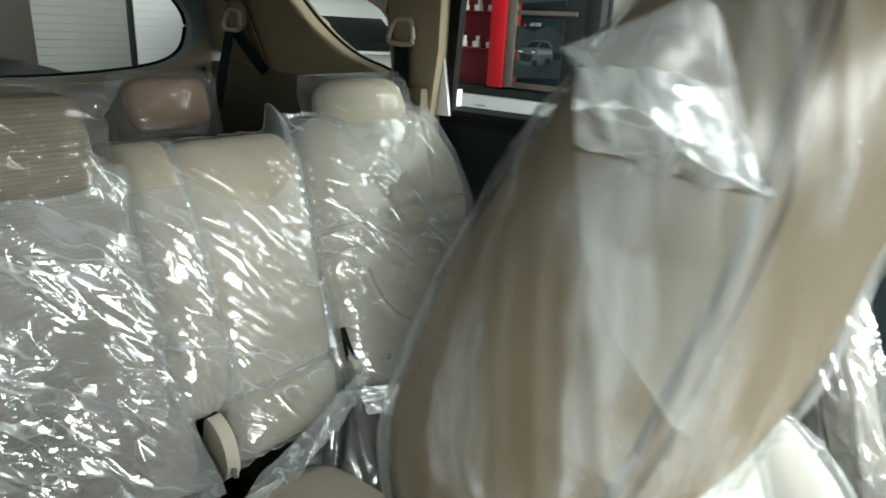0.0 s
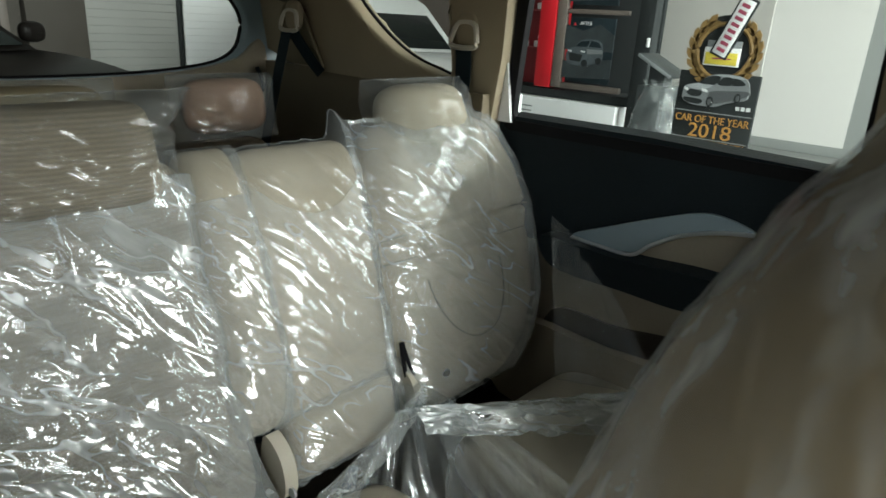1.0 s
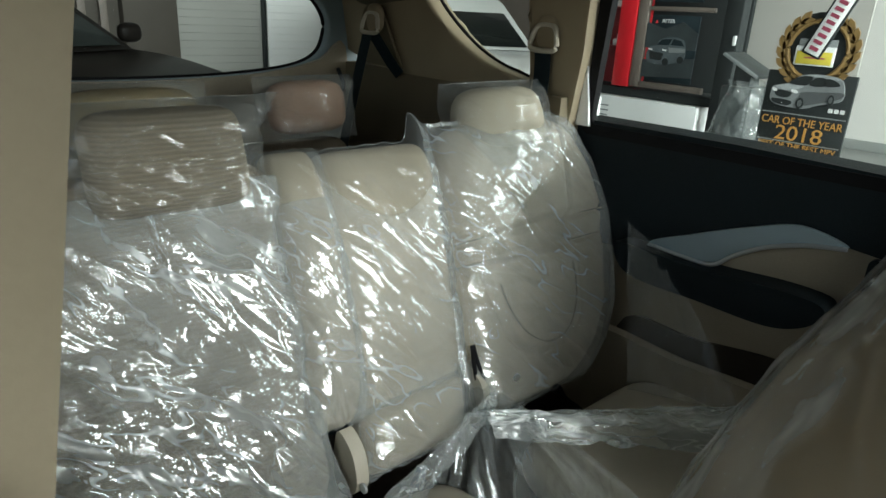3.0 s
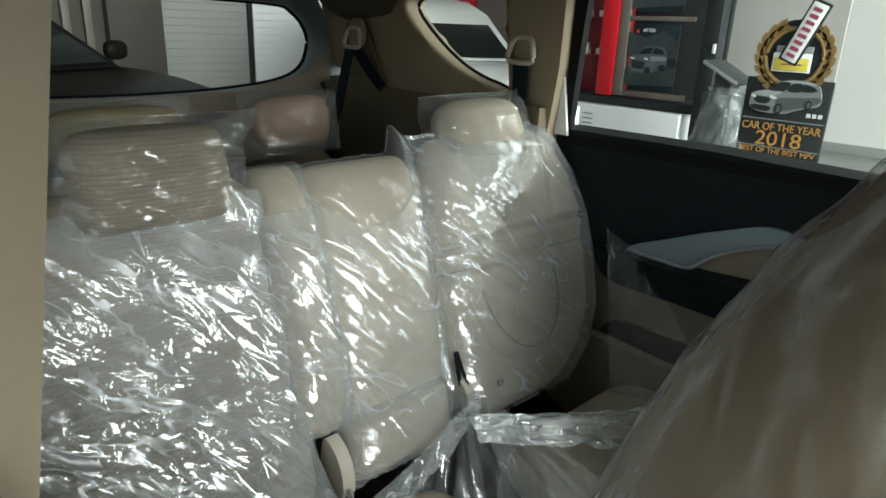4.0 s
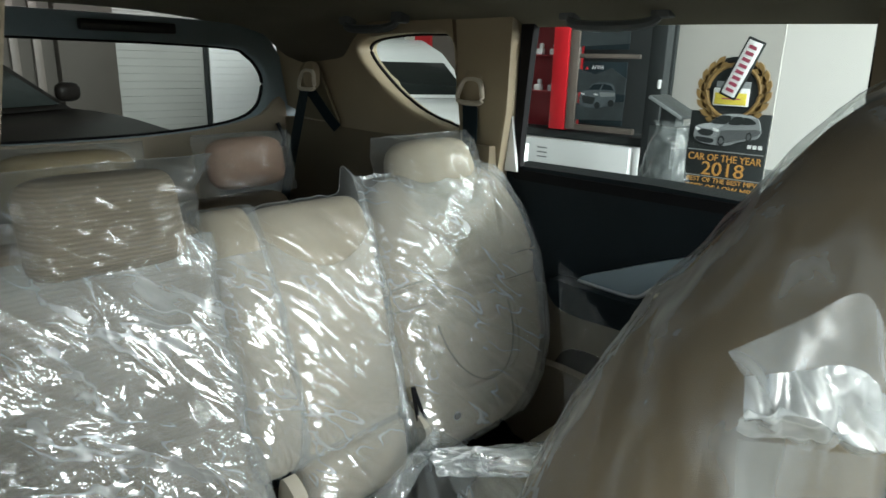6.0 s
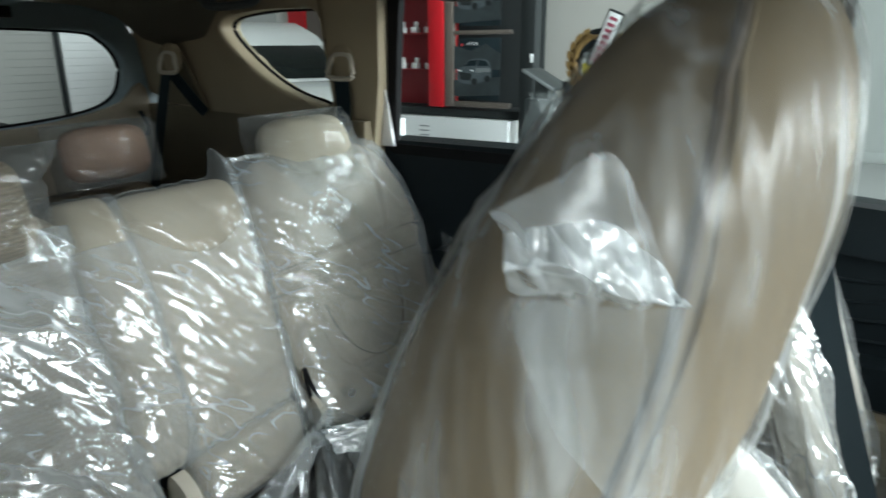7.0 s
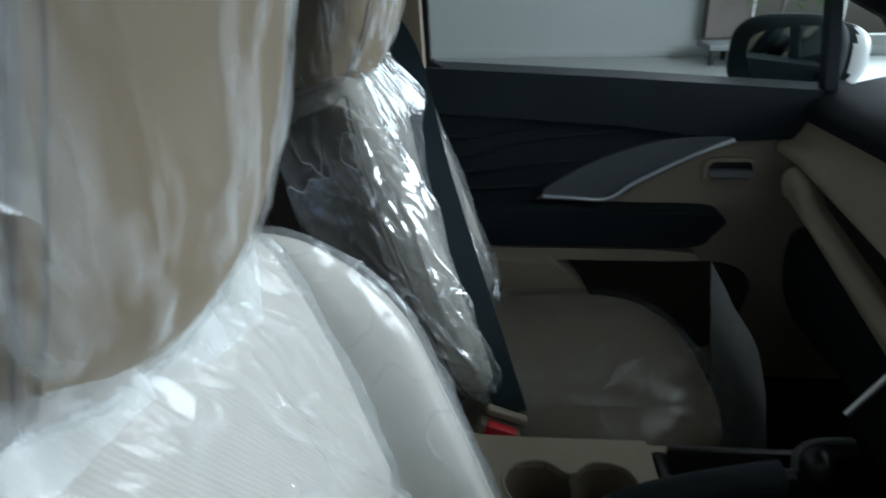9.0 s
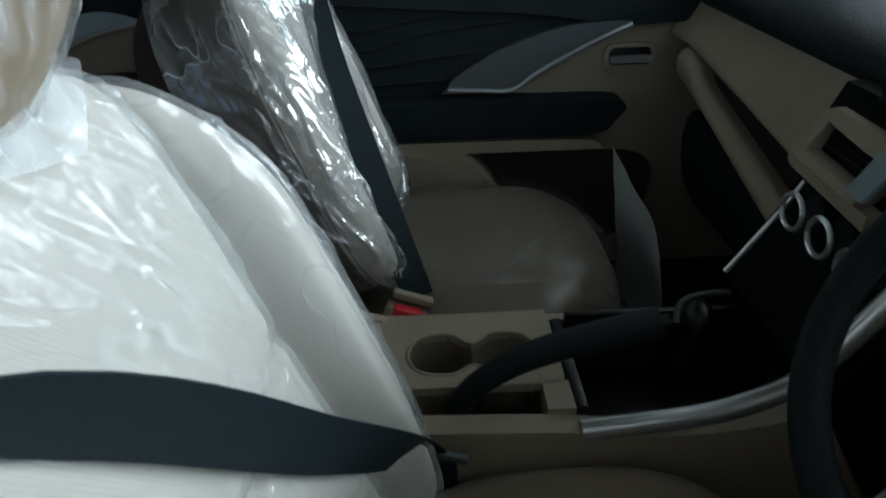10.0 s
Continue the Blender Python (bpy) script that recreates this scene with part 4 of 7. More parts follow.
part("window_frame", lean_in(tube(curve_pts([(0.90, -0.745, 1.03), (0.58, -0.745, 1.29), (0.36, -0.745, 1.42), (0.18, -0.745, 1.455), (-0.09, -0.745, 1.455)], 6, False), 0.018, 8), -1), BLACK_TRIM, dd)
bg = thing("belt_anchor", "beige belt guide on the pillar trim", "belt guide", (-0.15, -0.625, 1.15), group="belt guides")
part("cover", Pad(0.040, 0.13, 0.026, 0.02, 3, 3).mesh(Matrix.Translation((-0.165, -0.650, 1.105)) @ Matrix(((1, 0, 0, 0), (0, 0, 1, 0), (0, 1, 0, 0), (0, 0, 0, 1))), 16, 18), mat("ochre_trim", (0.36, 0.27, 0.13), 0.6), bg)

# ---- seats ----
def feat_near(u, v):
    """Stitched centre panel with a pinched seam across."""
    return seam(v, 0.30, 0.007, 0.007) - 0.012 * np.exp(-((u - 0.0) / 0.16) ** 4) * (v < 0.45) + seam(u, 0.17 + 0.05 * (v - 0.3), 0.006, 0.006)


def feat_mid(u, v):
    return seam(v, 0.10 + 0.06 * u, 0.006, 0.006)


def feat_far(u, v):
    """Two curved seams across, one upright seam above them and a stitched U below."""
    d = seam(v, 0.352 - 0.05 * u * u, 0.007, 0.024) + seam(v, 0.298 - 0.02 * u, 0.006, 0.020)
    k = np.clip((0.352 - v) / 0.054, 0, 1)
    d = d - 0.020 * k * k * (3 - 2 * k)
    d = d + seam(u, 0.085 + 0.28 * (v - 0.36), 0.005, 0.016) * (v > 0.35)
    r = np.sqrt((np.abs(u + 0.062) / (0.118 + 0.16 * (v - 0.1))) ** 4 + (np.clip(0.25 - v, 0, 1) / 0.155) ** 4)
    d = d + seam(r, 1.0, 0.035, 0.020) * (v < 0.285) + 0.009 * np.clip((1 - r) / 0.12, 0, 1) * (v < 0.290)
    return d


R2 = 26.6
ROW2 = lambda y, z: seat_frame(-0.4425 - 0.5 * z - 0.035, y, z, R2)
M_NEAR, M_MID, M_FAR = ROW2(-0.375, 0.575), ROW2(0.046, 0.645), ROW2(0.468, 0.578)
PAN_NEAR = Panel([(0, -0.30), (0.575, -0.25)], [(0.0, 0.222), (0.10, 0.216), (0.31, 0.220), (0.575, 0.250)], 0.575, 0.045, 0.09, 9, 8, feat_near)
PAN_BOLSTER = Panel([(0.0, -0.236), (0.5, -0.192)], [(0.0, -0.130), (0.05, -0.122), (0.12, -0.108), (0.49, -0.088)], 0.500, 0.060, 0.06, 8, 3.4, None, 0.03)
PAN_MID = Panel([(0.0, -0.140), (0.48, -0.105)], [(0.0, 0.100), (0.05, 0.106), (0.25, 0.138), (0.49, 0.168)], 0.492, 0.050, 0.09, 9, 6, feat_mid, 0.025)
PAN_FAR = Panel([(0.0, -0.284), (0.11, -0.292), (0.32, -0.274), (0.57, -0.236)], [(0.0, 0.03), (0.06, 0.115), (0.13, 0.178), (0.25, 0.226), (0.35, 0.243), (0.45, 0.236), (0.57, 0.195)], 0.59, 0.050, 0.09, 7, 6, feat_far)
HEAD = Pad(0.142, 0.165, 0.050, 0.06, 4.6, 3.6, 0.14)
HEAD_NEAR = Pad(0.114, 0.150, 0.050, 0.06, 6.0, 4.5, 0.02)
MH_NEAR = seat_frame(-0.950, -0.303, 1.040, 16)
MH_FAR = seat_frame(-0.995, 0.448, 1.025, 20)

wide_seat = thing("rear_bench_seat", "beige cloth split rear bench seat in plastic wrap", "car seat", (-0.75, -0.2, 0.32), group="second row seats")
PAN_NEAR.build("backrest", M_NEAR, BEIGE_RIB, wide_seat, "ribbed beige cloth backrest")
PAN_BOLSTER.build("bolster", M_MID, BEIGE_CLOTH, wide_seat, nu=40)
PAN_MID.build("middle_backrest", M_MID, BEIGE_CLOTH, wide_seat)
part("headrest", HEAD_NEAR.mesh(MH_NEAR, 28, 28), BEIGE_RIB, wide_seat)
for s in (-0.06, 0.06):
    part("headrest_post", tube([(-1.0, -0.315 + s, 1.0), (-1.0, -0.315 + s, 1.06)], 0.006, 8), SILVER, wide_seat)
PAN_ROLL = Panel([(0.0, -0.150), (0.115, -0.135)], [(0.0, 0.080), (0.115, 0.108)], 0.118, 0.042, 0.04, 6, 4.5)
M_ROLL = ROW2(0.042, 0.583) @ pose(0, 0, 0.006)
PAN_ROLL.build("lower_roll", M_ROLL, BEIGE_CLOTH, wide_seat, nu=50, nv=40)
part("hinge_cover", prism(curve_pts([(-0.80, 0.675), (-0.770, 0.670), (-0.748, 0.64), (-0.745, 0.59), (-0.79, 0.56), (-0.81, 0.60)], 4), "y", -0.134, -0.110, 0.008, 2), HINGE, wide_seat, "cream plastic hinge cover")
cushion = Pad(0.35, 0.50, 0.075, 0.10, 9, 6, 0, lambda u, v: groove(u, 0.10, 0.012, 0.012))
part("cushion", cushion.mesh(Matrix.Translation((-0.76, -0.27, 0.49)) @ Matrix(((0, 1, 0, 0), (-1, 0, 0, 0), (0, 0, 1, 0), (0, 0, 0, 1)))), SEAT_CLOTH, wide_seat)
part("bolt", disc((-0.735, -0.128, 0.60), "y", 0.009, 0.004, 12), SILVER, wide_seat)

small_seat = thing("rear_single_seat", "beige cloth rear single seat in plastic wrap", "car seat", (-0.75, 0.46, 0.32), group="second row seats")
PAN_FAR.build("backrest", M_FAR, BEIGE_CLOTH, small_seat, nu=110, nv=120)
on_far = lambda u, v: M_FAR @ Vector((u, v, 0.052 + float(feat_far(np.array(u), np.array(v)))))
u_line = [(-0.062 + 0.118 * math.cos(a), 0.25 + 0.150 * math.sin(a)) for a in [math.pi * (1 + k / 24) for k in range(25)]]
# Dark lines laid in the grooves put the seams' shade into colour.
for run in ([(-0.27 + 0.50 * k / 20, 0.352 - 0.05 * (-0.27 + 0.50 * k / 20) ** 2) for k in range(21)], [(-0.27 + 0.49 * k / 20, 0.298 - 0.02 * (-0.27 + 0.49 * k / 20)) for k in range(21)], [(0.085 + 0.28 * (v - 0.36), v) for v in (0.36, 0.40, 0.45, 0.50, 0.54)], u_line):
    part("piping", tube([on_far(u, v) for u, v in run], 0.0018, 6), SHADED_BEIGE, small_seat)
part("headrest", HEAD.mesh(MH_FAR, 28, 28), PALE_CLOTH, small_seat)
for s in (-0.06, 0.06):
    part("headrest_post", tube([(-1.01, 0.448 + s, 1.0), (-1.01, 0.448 + s, 1.06)], 0.006, 8), SILVER, small_seat)
part("cushion", Pad(0.235, 0.50, 0.06, 0.10, 8, 6).mesh(Matrix.Translation((-0.72, 0.45, 0.50)) @ Matrix(((0, 1, 0, 0), (-1, 0, 0, 0), (0, 0, 1, 0), (0, 0, 0, 1)))), SEAT_CLOTH, small_seat)
part("hinge_cover", prism(curve_pts([(-0.82, 0.69), (-0.775, 0.675), (-0.755, 0.64), (-0.76, 0.59), (-0.82, 0.56)], 4), "y", 0.170, 0.205, 0.008, 2), HINGE, small_seat, "cream plastic hinge cover")
part("bolt", disc((-0.749, 0.25, 0.662), "x", 0.008, 0.004, 14), SILVER, small_seat, "small round steel fastener")
part("pull_strap", tube(curve_pts([(-0.80, 0.175, 0.735), (-0.785, 0.178, 0.70), (-0.772, 0.188, 0.66), (-0.778, 0.180, 0.645), (-0.785, 0.172, 0.68), (-0.80, 0.172, 0.735)], 5, False), 0.004, 6), RUBBER, small_seat, "black pull strap")

cap = thing("floor_fitting", "dark blue plastic cap on a steel seat fitting", "seat fitting", (-0.74, 0.0, 0.50))
part("cap", tube([(-0.735, -0.012, 0.545), (-0.735, -0.006, 0.562), (-0.738, 0.002, 0.578)], lambda s: 0.013 - 0.004 * s, 12), mat("dark_blue_plastic", (0.02, 0.04, 0.075), 0.35), cap)
part("bracket", rbox(-0.76, -0.715, -0.03, 0.015, 0.50, 0.545, 0.004), STEEL, cap)

for y, cloth, z in ((-0.30, BEIGE_CLOTH, 0.0), (0.30, BROWN_CLOTH, 0.0)):
    t3 = thing("third_row_seat", "tan cloth third row seat in plastic wrap" if y < 0 else "brown cloth third row seat in plastic wrap", "car seat", (-1.6, y, 0.32), group="third row seats")
    # The right backrest's shade is put into its darker cloth.
    part("backrest", Pad(0.27 if y < 0 else 0.20, 0.42, 0.05, 0.07, 7, 6).mesh(seat_frame(-1.52, y if y < 0 else 0.26, 0.58, 18), 24, 24), cloth if y < 0 else SHADED_CLOTH, t3)
    part("headrest", Pad(0.15 if y < 0 else 0.115, 0.14, 0.045, 0.05, 4, 3.4).mesh(seat_frame(-1.58, -0.15 if y < 0 else y, 1.0 if y < 0 else 1.005, 12), 20, 20), TAN_CLOTH if y < 0 else cloth, t3)
    part("base", rbox(-1.62, -1.20, y - 0.2, y + 0.2, 0.32, 0.50, 0.02), BLACK_TRIM, t3)
    part("cushion", Pad(0.27, 0.42, 0.06, 0.08, 7, 6).mesh(Matrix.Translation((-1.50, y, 0.54)) @ Matrix(((0, 1, 0, 0), (-1, 0, 0, 0), (0, 0, 1, 0), (0, 0, 0, 1))), 20, 20), SHADED_CLOTH, t3)


def ease(k):
    k = np.clip(k, 0, 1)
    return k * k * (3 - 2 * k)


def feat_front(u, v):
    """Flat quilted middle, proud side bolsters and a pinched seam that drops towards the middle."""
    a = np.abs(u)
    k = np.clip((a - 0.135) / 0.035, 0, 1)
    d = 0.040 * k * k * (3 - 2 * k) * ease((0.57 - v) / 0.20) + seam(a, 0.138 - 0.02 * (v < 0.30) * (0.30 - v), 0.007, 0.018)
    d = d + seam(v, 0.305 - 0.15 * (0.13 - a), 0.007, 0.012) * (a < 0.14) + seam(a, 0.200, 0.0035, 0.004)
    return d + 0.004 * np.exp(-((v - 0.42) / 0.08) ** 2) * (a < 0.13)


PAN_FRONT = Panel([(0.0, -0.236), (0.2, -0.238), (0.55, -0.212)], [(0.0, 0.236), (0.2, 0.238), (0.55, 0.212)], 0.552, 0.046, 0.085, 3.0, 11, feat_front)
PAN_DRIVER = Panel([(0.0, -0.236), (0.2, -0.238), (0.55, -0.212)], [(0.0, 0.252), (0.2, 0.252), (0.42, 0.240), (0.55, 0.218)], 0.552, 0.046, 0.085, 3.0, 11, feat_front)
HEAD_SIDE = [tuple(p) for p in curve_pts([(-0.115, 1.055), (-0.132, 1.115), (-0.105, 1.20), (-0.076, 1.258), (-0.046, 1.305), (-0.014, 1.346), (0.024, 1.359), (0.048, 1.338), (0.055, 1.288), (0.044, 1.225), (0.034, 1.180), (0.016, 1.138), (-0.020, 1.095), (-0.065, 1.060)], 4)]


def on_head(head, y, p):
    """The spot of the headrest's skin that lies outwards of p."""
    c = sum((Vector(q) for q in head), Vector((0, 0))) / len(head)
    way = (Vector((p[0], p[2])) - c).normalized()
    q = max((Vector(q) - c for q in curve_pts(head, 4)), key=lambda d: d.normalized().dot(way))
    g = c + q * math.sqrt(max(0.0, 1 - ((p[1] - y) / 0.124) ** 2)) * 1.006
    return Vector((g.x, p[1], g.y))


def front_seat(dx, y, label, panel):
    ob = thing("front_seat", label, "car seat", (dx + 0.3, y, 0.32), group="front seats")
    mb = seat_frame(dx + 0.125, y, 0.60, 20)
    back = panel.build("backrest", mb, QUILT, ob, nu=120, nv=120)
    back.data.materials.append(SIDE_CLOTH)
    for f in back.data.polygons:
        f.material_index = int(abs(f.normal.y) > 0.55 and abs(f.center.y - y) > 0.15 and (mb.inverted() @ f.center).z < (0.032 if y > 0 else 0.010) and f.normal.y * (f.center.y - y) > 0)
    for s in (-1, 1) if y > 0 else ():
        rim = [mb @ Vector((s * (0.237 * (1 - abs(q) ** 3) ** (1 / 3) * (1 - 0.10 * max(0, (q + 1) / 2 - 0.36)) + 0.001), (q + 1) / 2 * 0.552, 0.041)) for q in [-0.96 + 1.84 * k / 30 for k in range(31)]]
        part("piping", tube(rim, 0.0018, 6), SIDE_CLOTH, ob)
    shell = Pad(0.228, 0.535, 0.0, 0.12, 3.2, 5, 0.10)
    part("back_shell", shell.mesh(mb @ pose(0, 0.004, -0.03), 28, 32), DARK_SHELL, ob, "dark brown seat back shell")
    head = [(p[0] + dx, p[1]) for p in HEAD_SIDE]
    part("headrest", side_loft(head, y, 0.124, 2.0, 30), TAUPE, ob, "taupe cloth headrest with a piped seam")
    for s in (-1, 1):
        for gap, r in ((0.0, 0.0020), (0.007, 0.0012)):
            run = [(dx - 0.040, y + s * (0.074 - gap), 1.098), (dx - 0.008, y + s * (0.096 - gap), 1.149), (dx + 0.009, y + s * (0.103 - gap), 1.188), (dx + 0.019, y + s * (0.102 - gap), 1.225),
                   (dx + 0.024, y + s * (0.099 - gap), 1.262), (dx + 0.022, y + s * (0.092 - gap), 1.288), (dx + 0.019, y + s * (0.074 - gap), 1.314), (dx + 0.017, y + s * (0.050 - gap), 1.330)]
            part("piping", tube([on_head(head, y, p) for p in curve_pts(run, 6, False)], r, 6), SEAM_CLOTH if gap == 0 else TAUPE, ob)
    for s in (-0.06, 0.06):
        part("headrest_post", tube([(dx - 0.09, y + s, 1.03), (dx - 0.07, y + s, 1.12)], 0.006, 8), SILVER, ob)
    lie = Matrix.Translation((dx + 0.08, y, 0.555)) @ Matrix(((0, 1, 0, 0), (-1, 0, 0, 0), (0, 0, 1, 0), (0, 0, 0, 1)))
    cf = lambda u, v: groove(abs(u), 0.16, 0.010, 0.006) + 0.010 * max(0, (abs(u) - 0.16) / 0.07) + groove(v, 0.20, 0.008, 0.005) * (abs(u) < 0.16)
    pad = Pad(0.245, 0.475, 0.095, 0.11, 2.8, 4, -0.05, cf)
    part("cushion", pad.mesh(lie), SHADED_CLOTH, ob)
    part("side_cover", prism(curve_pts([(dx + 0.0, 0.52), (dx + 0.10, 0.60), (dx + 0.35, 0.55), (dx + 0.52, 0.50), (dx + 0.5, 0.42), (dx + 0.0, 0.42)], 4), "y", y - 0.26, y - 0.225, 0.008), BLACK_TRIM, ob)
    part("base", rbox(dx + 0.08, dx + 0.50, y - 0.2, y + 0.2, 0.32, 0.46, 0.02), BLACK_TRIM, ob)
    return mb, head, pad, lie


MB_D, HEAD_D, PAD_CD, LIE_D = front_seat(0.0, -0.375, "beige cloth driver seat wrapped in clear plastic", PAN_DRIVER)
MB_P, HEAD_P, PAD_CP, LIE_P = front_seat(-0.042, 0.365, "beige cloth passenger seat wrapped in clear plastic", PAN_FRONT)

# ---- clear plastic covers ----
def film_over(name, pad, m, material, label, off=0.010, amp=0.012, size=0.09, reach=1.06, n=(90, 100), gap=0.075, run=(0.0, 0.75, -0.66), crush=0.0, top=1.06):
    def fn(s, t):
        p, q = (2 * s - 1) * reach, -reach + (top + reach) * t
        u, h = p * (pad.half(max(-0.93, min(0.93, q))) + 0.012), pad.half(max(-0.97, min(0.97, q)))
        e = pad.point(max(-0.995, min(0.995, u / h)), max(-1, min(1, q)) * 0.97)
        e.x = u
        e.y = (q + 1) / 2 * pad.high
        over = max(abs(p) - 1, 0) + max(abs(q) - 1, 0)
        e.z = max(e.z, -0.01) + off - over * 0.5 * 0.3
        g = m @ e
        return g + (m.to_3x3() @ Vector((0, 0, 1))) * (folds(g, amp, run, gap, g.y * 0.3) + crumple(g, crush, 0.05) + amp * 0.6)
    return solo(name, sheet(fn, *n), material, label, "plastic cover", group="plastic seat covers", sharp=180)


def bag(name, pad, m, material, label, grow=1.12, amp=0.006, seed=1, low=-1.25, n=(220, 130), corner=8.0, flare=0.06, lean=0.0):
    """A loose bag drawn over a headrest, open below, pinched to a flat seam with stiff corners above."""
    ob = thing(name, label, "plastic cover", m.translation, group="plastic seat covers")
    A, q = np.meshgrid(np.linspace(0, 2 * np.pi, n[0], endpoint=False), np.linspace(low, 1.16, n[1] + 1))
    c, d = np.cos(A), np.sin(A)
    k = (np.abs(c) ** corner + np.abs(d) ** 2.4) ** (-1 / corner)
    top = np.clip((q - 0.45) / 0.71, 0, 1)
    thick = (pad.front + pad.back) / 2 + 0.012
    x = pad.wide * grow * k * c * (1 + flare * top) + lean * top
    z = (pad.front - pad.back) / 2 + thick * d * np.maximum(0.02, 1 - top ** 2.4) * 1.05
    y = (q + 1) / 2 * pad.high
    h = amp * 0.5 * (crinkle(x + 0.7 * z, y, 0.085, seed, -30, 0.35) - 0.3) + long_creases(x + 0.7 * z, y, seed, 26, -25, 30, 0.09, 0.003, amp * 0.6)
    h = h + amp * 0.5 * pnoise(x / 0.05 + z / 0.05, y / 0.06, seed)
    P = placed(m, x + c * 0.6 * h, y + 0.004 * pnoise(x / 0.04, q, seed), z + d * h)
    grid_part("film", P, material, ob, wrap=True)
    rim = [tuple(v) for v in P[-1][: n[0] // 2 : 5]]
    part("hem", tube(rim, 0.0012, 5), material, ob)
    return ob


def cover(label, at):
    return thing("plastic_cover", label, "plastic cover", at, group="plastic seat covers")


pc = cover("crumpled clear plastic cover on a rear backrest", (-0.8, -0.375, 0.6))
dense = lambda u, v: 0.35 + 0.65 * np.clip((0.47 - v) / 0.10, 0, 1)
film_sheet("film", PAN_NEAR, M_NEAR, FILM_CRUSH, pc, 3, 0.010, 1.02, -1.06, 0.86, (300, 320), (80, -52, 15, 0.24, 0.0050, 0.0055), (0.0056, 0.055), 0.018, dense)
pc = cover("clear plastic cover on the middle rear backrest", (-0.8, 0.0, 0.6))
crush = lambda u, v: np.clip((0.42 - v) / 0.1, 0.05, 1)
for nm, film, low, high, bowl, rows in (("film", FILM, -1.0, 0.80, (0, 0.40), 210), ("upper_film", FILM_CLEAR, 0.80, 1.01, (0.40, 0), 70)):
    film_sheet(nm, PAN_MID, M_MID, film, pc, 11, 0.010, 1.03, low, high, (200, rows), (60, -50, 10, 0.20, 0.0042, 0.0046), (0.0024, 0.040), 0.004, crush, peak=0.055, bowl=bowl)
for nm, film, low, high, rows in (("bolster_film", FILM_CRUSH, -1.0, 0.60, 180), ("upper_bolster_film", FILM_CLEAR, 0.60, 1.0, 60)):
    film_sheet(nm, PAN_BOLSTER, M_MID, film, pc, 12, 0.008, 1.02, low, high, (110, rows), (30, -58, 12, 0.16, 0.0045, 0.0045), (0.0035, 0.045), 0.010, lambda u, v: np.clip((0.40 - v) / 0.1, 0.1, 1))
pc = cover("clear plastic cover on a single rear backrest", (-0.8, 0.468, 0.6))
film_sheet("film", PAN_FAR, M_FAR, FILM_FAR, pc, 21, 0.012, 1.05, -1.02, 1.03, (260, 280), (90, -44, 18, 0.16, 0.0032, 0.0038), (0.0020, 0.035), 0.0035, lambda u, v: np.clip((v - 0.30) / 0.1, 0.2, 1) + np.clip((-0.18 - u) / 0.05, 0, 1.5))
bag("plastic_bag", HEAD_NEAR, MH_NEAR, FILM_BAG, "clear plastic bag over a rear headrest", 1.22, 0.012, 51, -1.10, flare=0.13, lean=0.034)
bag("plastic_bag", HEAD, MH_FAR, FILM_BAG, "clear plastic bag over a rear headrest", 1.05, 0.008, 52, corner=4.5)


def tight_bag(profile, y, label, amp, seed):
    """A bag drawn over a front headrest, with upright folds."""
    ob = thing("plastic_bag", label, "plastic cover", (profile[0][0], y, 1.05), group="plastic seat covers")
    P = np.array([tuple(p) for p in curve_pts(profile, 3)])
    c = np.array([tuple(q) for q in profile]).mean(axis=0)
    U = np.sin(np.pi / 2 * np.linspace(-1, 1, 181))
    k = ((1 - np.abs(U) ** 2.0) ** (1 / 2.0) * 1.008)[:, None]
    x, z = c[0] + (P[None, :, 0] - c[0]) * k, c[1] + (P[None, :, 1] - c[1]) * k
    d = P - c
    d = d / np.linalg.norm(d, axis=1)[:, None]
    yy = np.repeat((y + U * 0.1248)[:, None], len(P), axis=1)
    out = np.sqrt(np.clip(1 - U ** 2, 0, 1))[:, None]
    h = amp * (crinkle(x + 0.3 * yy, z + 0.2 * yy, 0.019, seed, -88, 0.10) - 0.25) + 0.25 * amp * pnoise(x / 0.03 + yy / 0.05, z / 0.10, seed)
    h = np.maximum(h, -0.0008) + long_creases(x + 0.5 * yy, z, seed, 22, -84, 9, 0.09, 0.0016, 0.0016) + 0.0022 + 0.030 * np.clip(1.13 - z, 0, 1)
    G = np.stack([x + d[None, :, 0] * h * out, yy + (h + 0.001) * U[:, None], z + d[None, :, 1] * h * out], axis=-1)
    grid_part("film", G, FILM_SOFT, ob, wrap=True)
    return ob


bag("plastic_bag", Pad(0.15, 0.14, 0.045, 0.05, 4, 3.4), seat_frame(-1.58, -0.15, 1.0, 12), FILM_BAG, "crumpled clear plastic bag over a third row headrest", 1.14, 0.016, 53)
bag("plastic_bag", Pad(0.115, 0.14, 0.045, 0.05, 4, 3.4), seat_frame(-1.58, 0.30, 1.005, 12), FILM_BAG, "crumpled clear plastic bag over a third row headrest", 1.2, 0.014, 54, corner=5)
pc = cover("clear plastic over the middle seat's lower roll", (-0.75, 0.0, 0.58))
film_sheet("film", PAN_ROLL, M_ROLL, FILM, pc, 61, 0.006, 1.04, -1.1, 1.02, (140, 70), (24, -50, 14, 0.10, 0.0035, 0.0035), (0.0020, 0.03), 0.004)


driver_bag = tight_bag(HEAD_D, -0.375, "loose clear plastic bag over the driver headrest", 0.0030, 5)
tight_bag(HEAD_P, 0.365, "clear plastic bag over the passenger headrest", 0.003, 6)


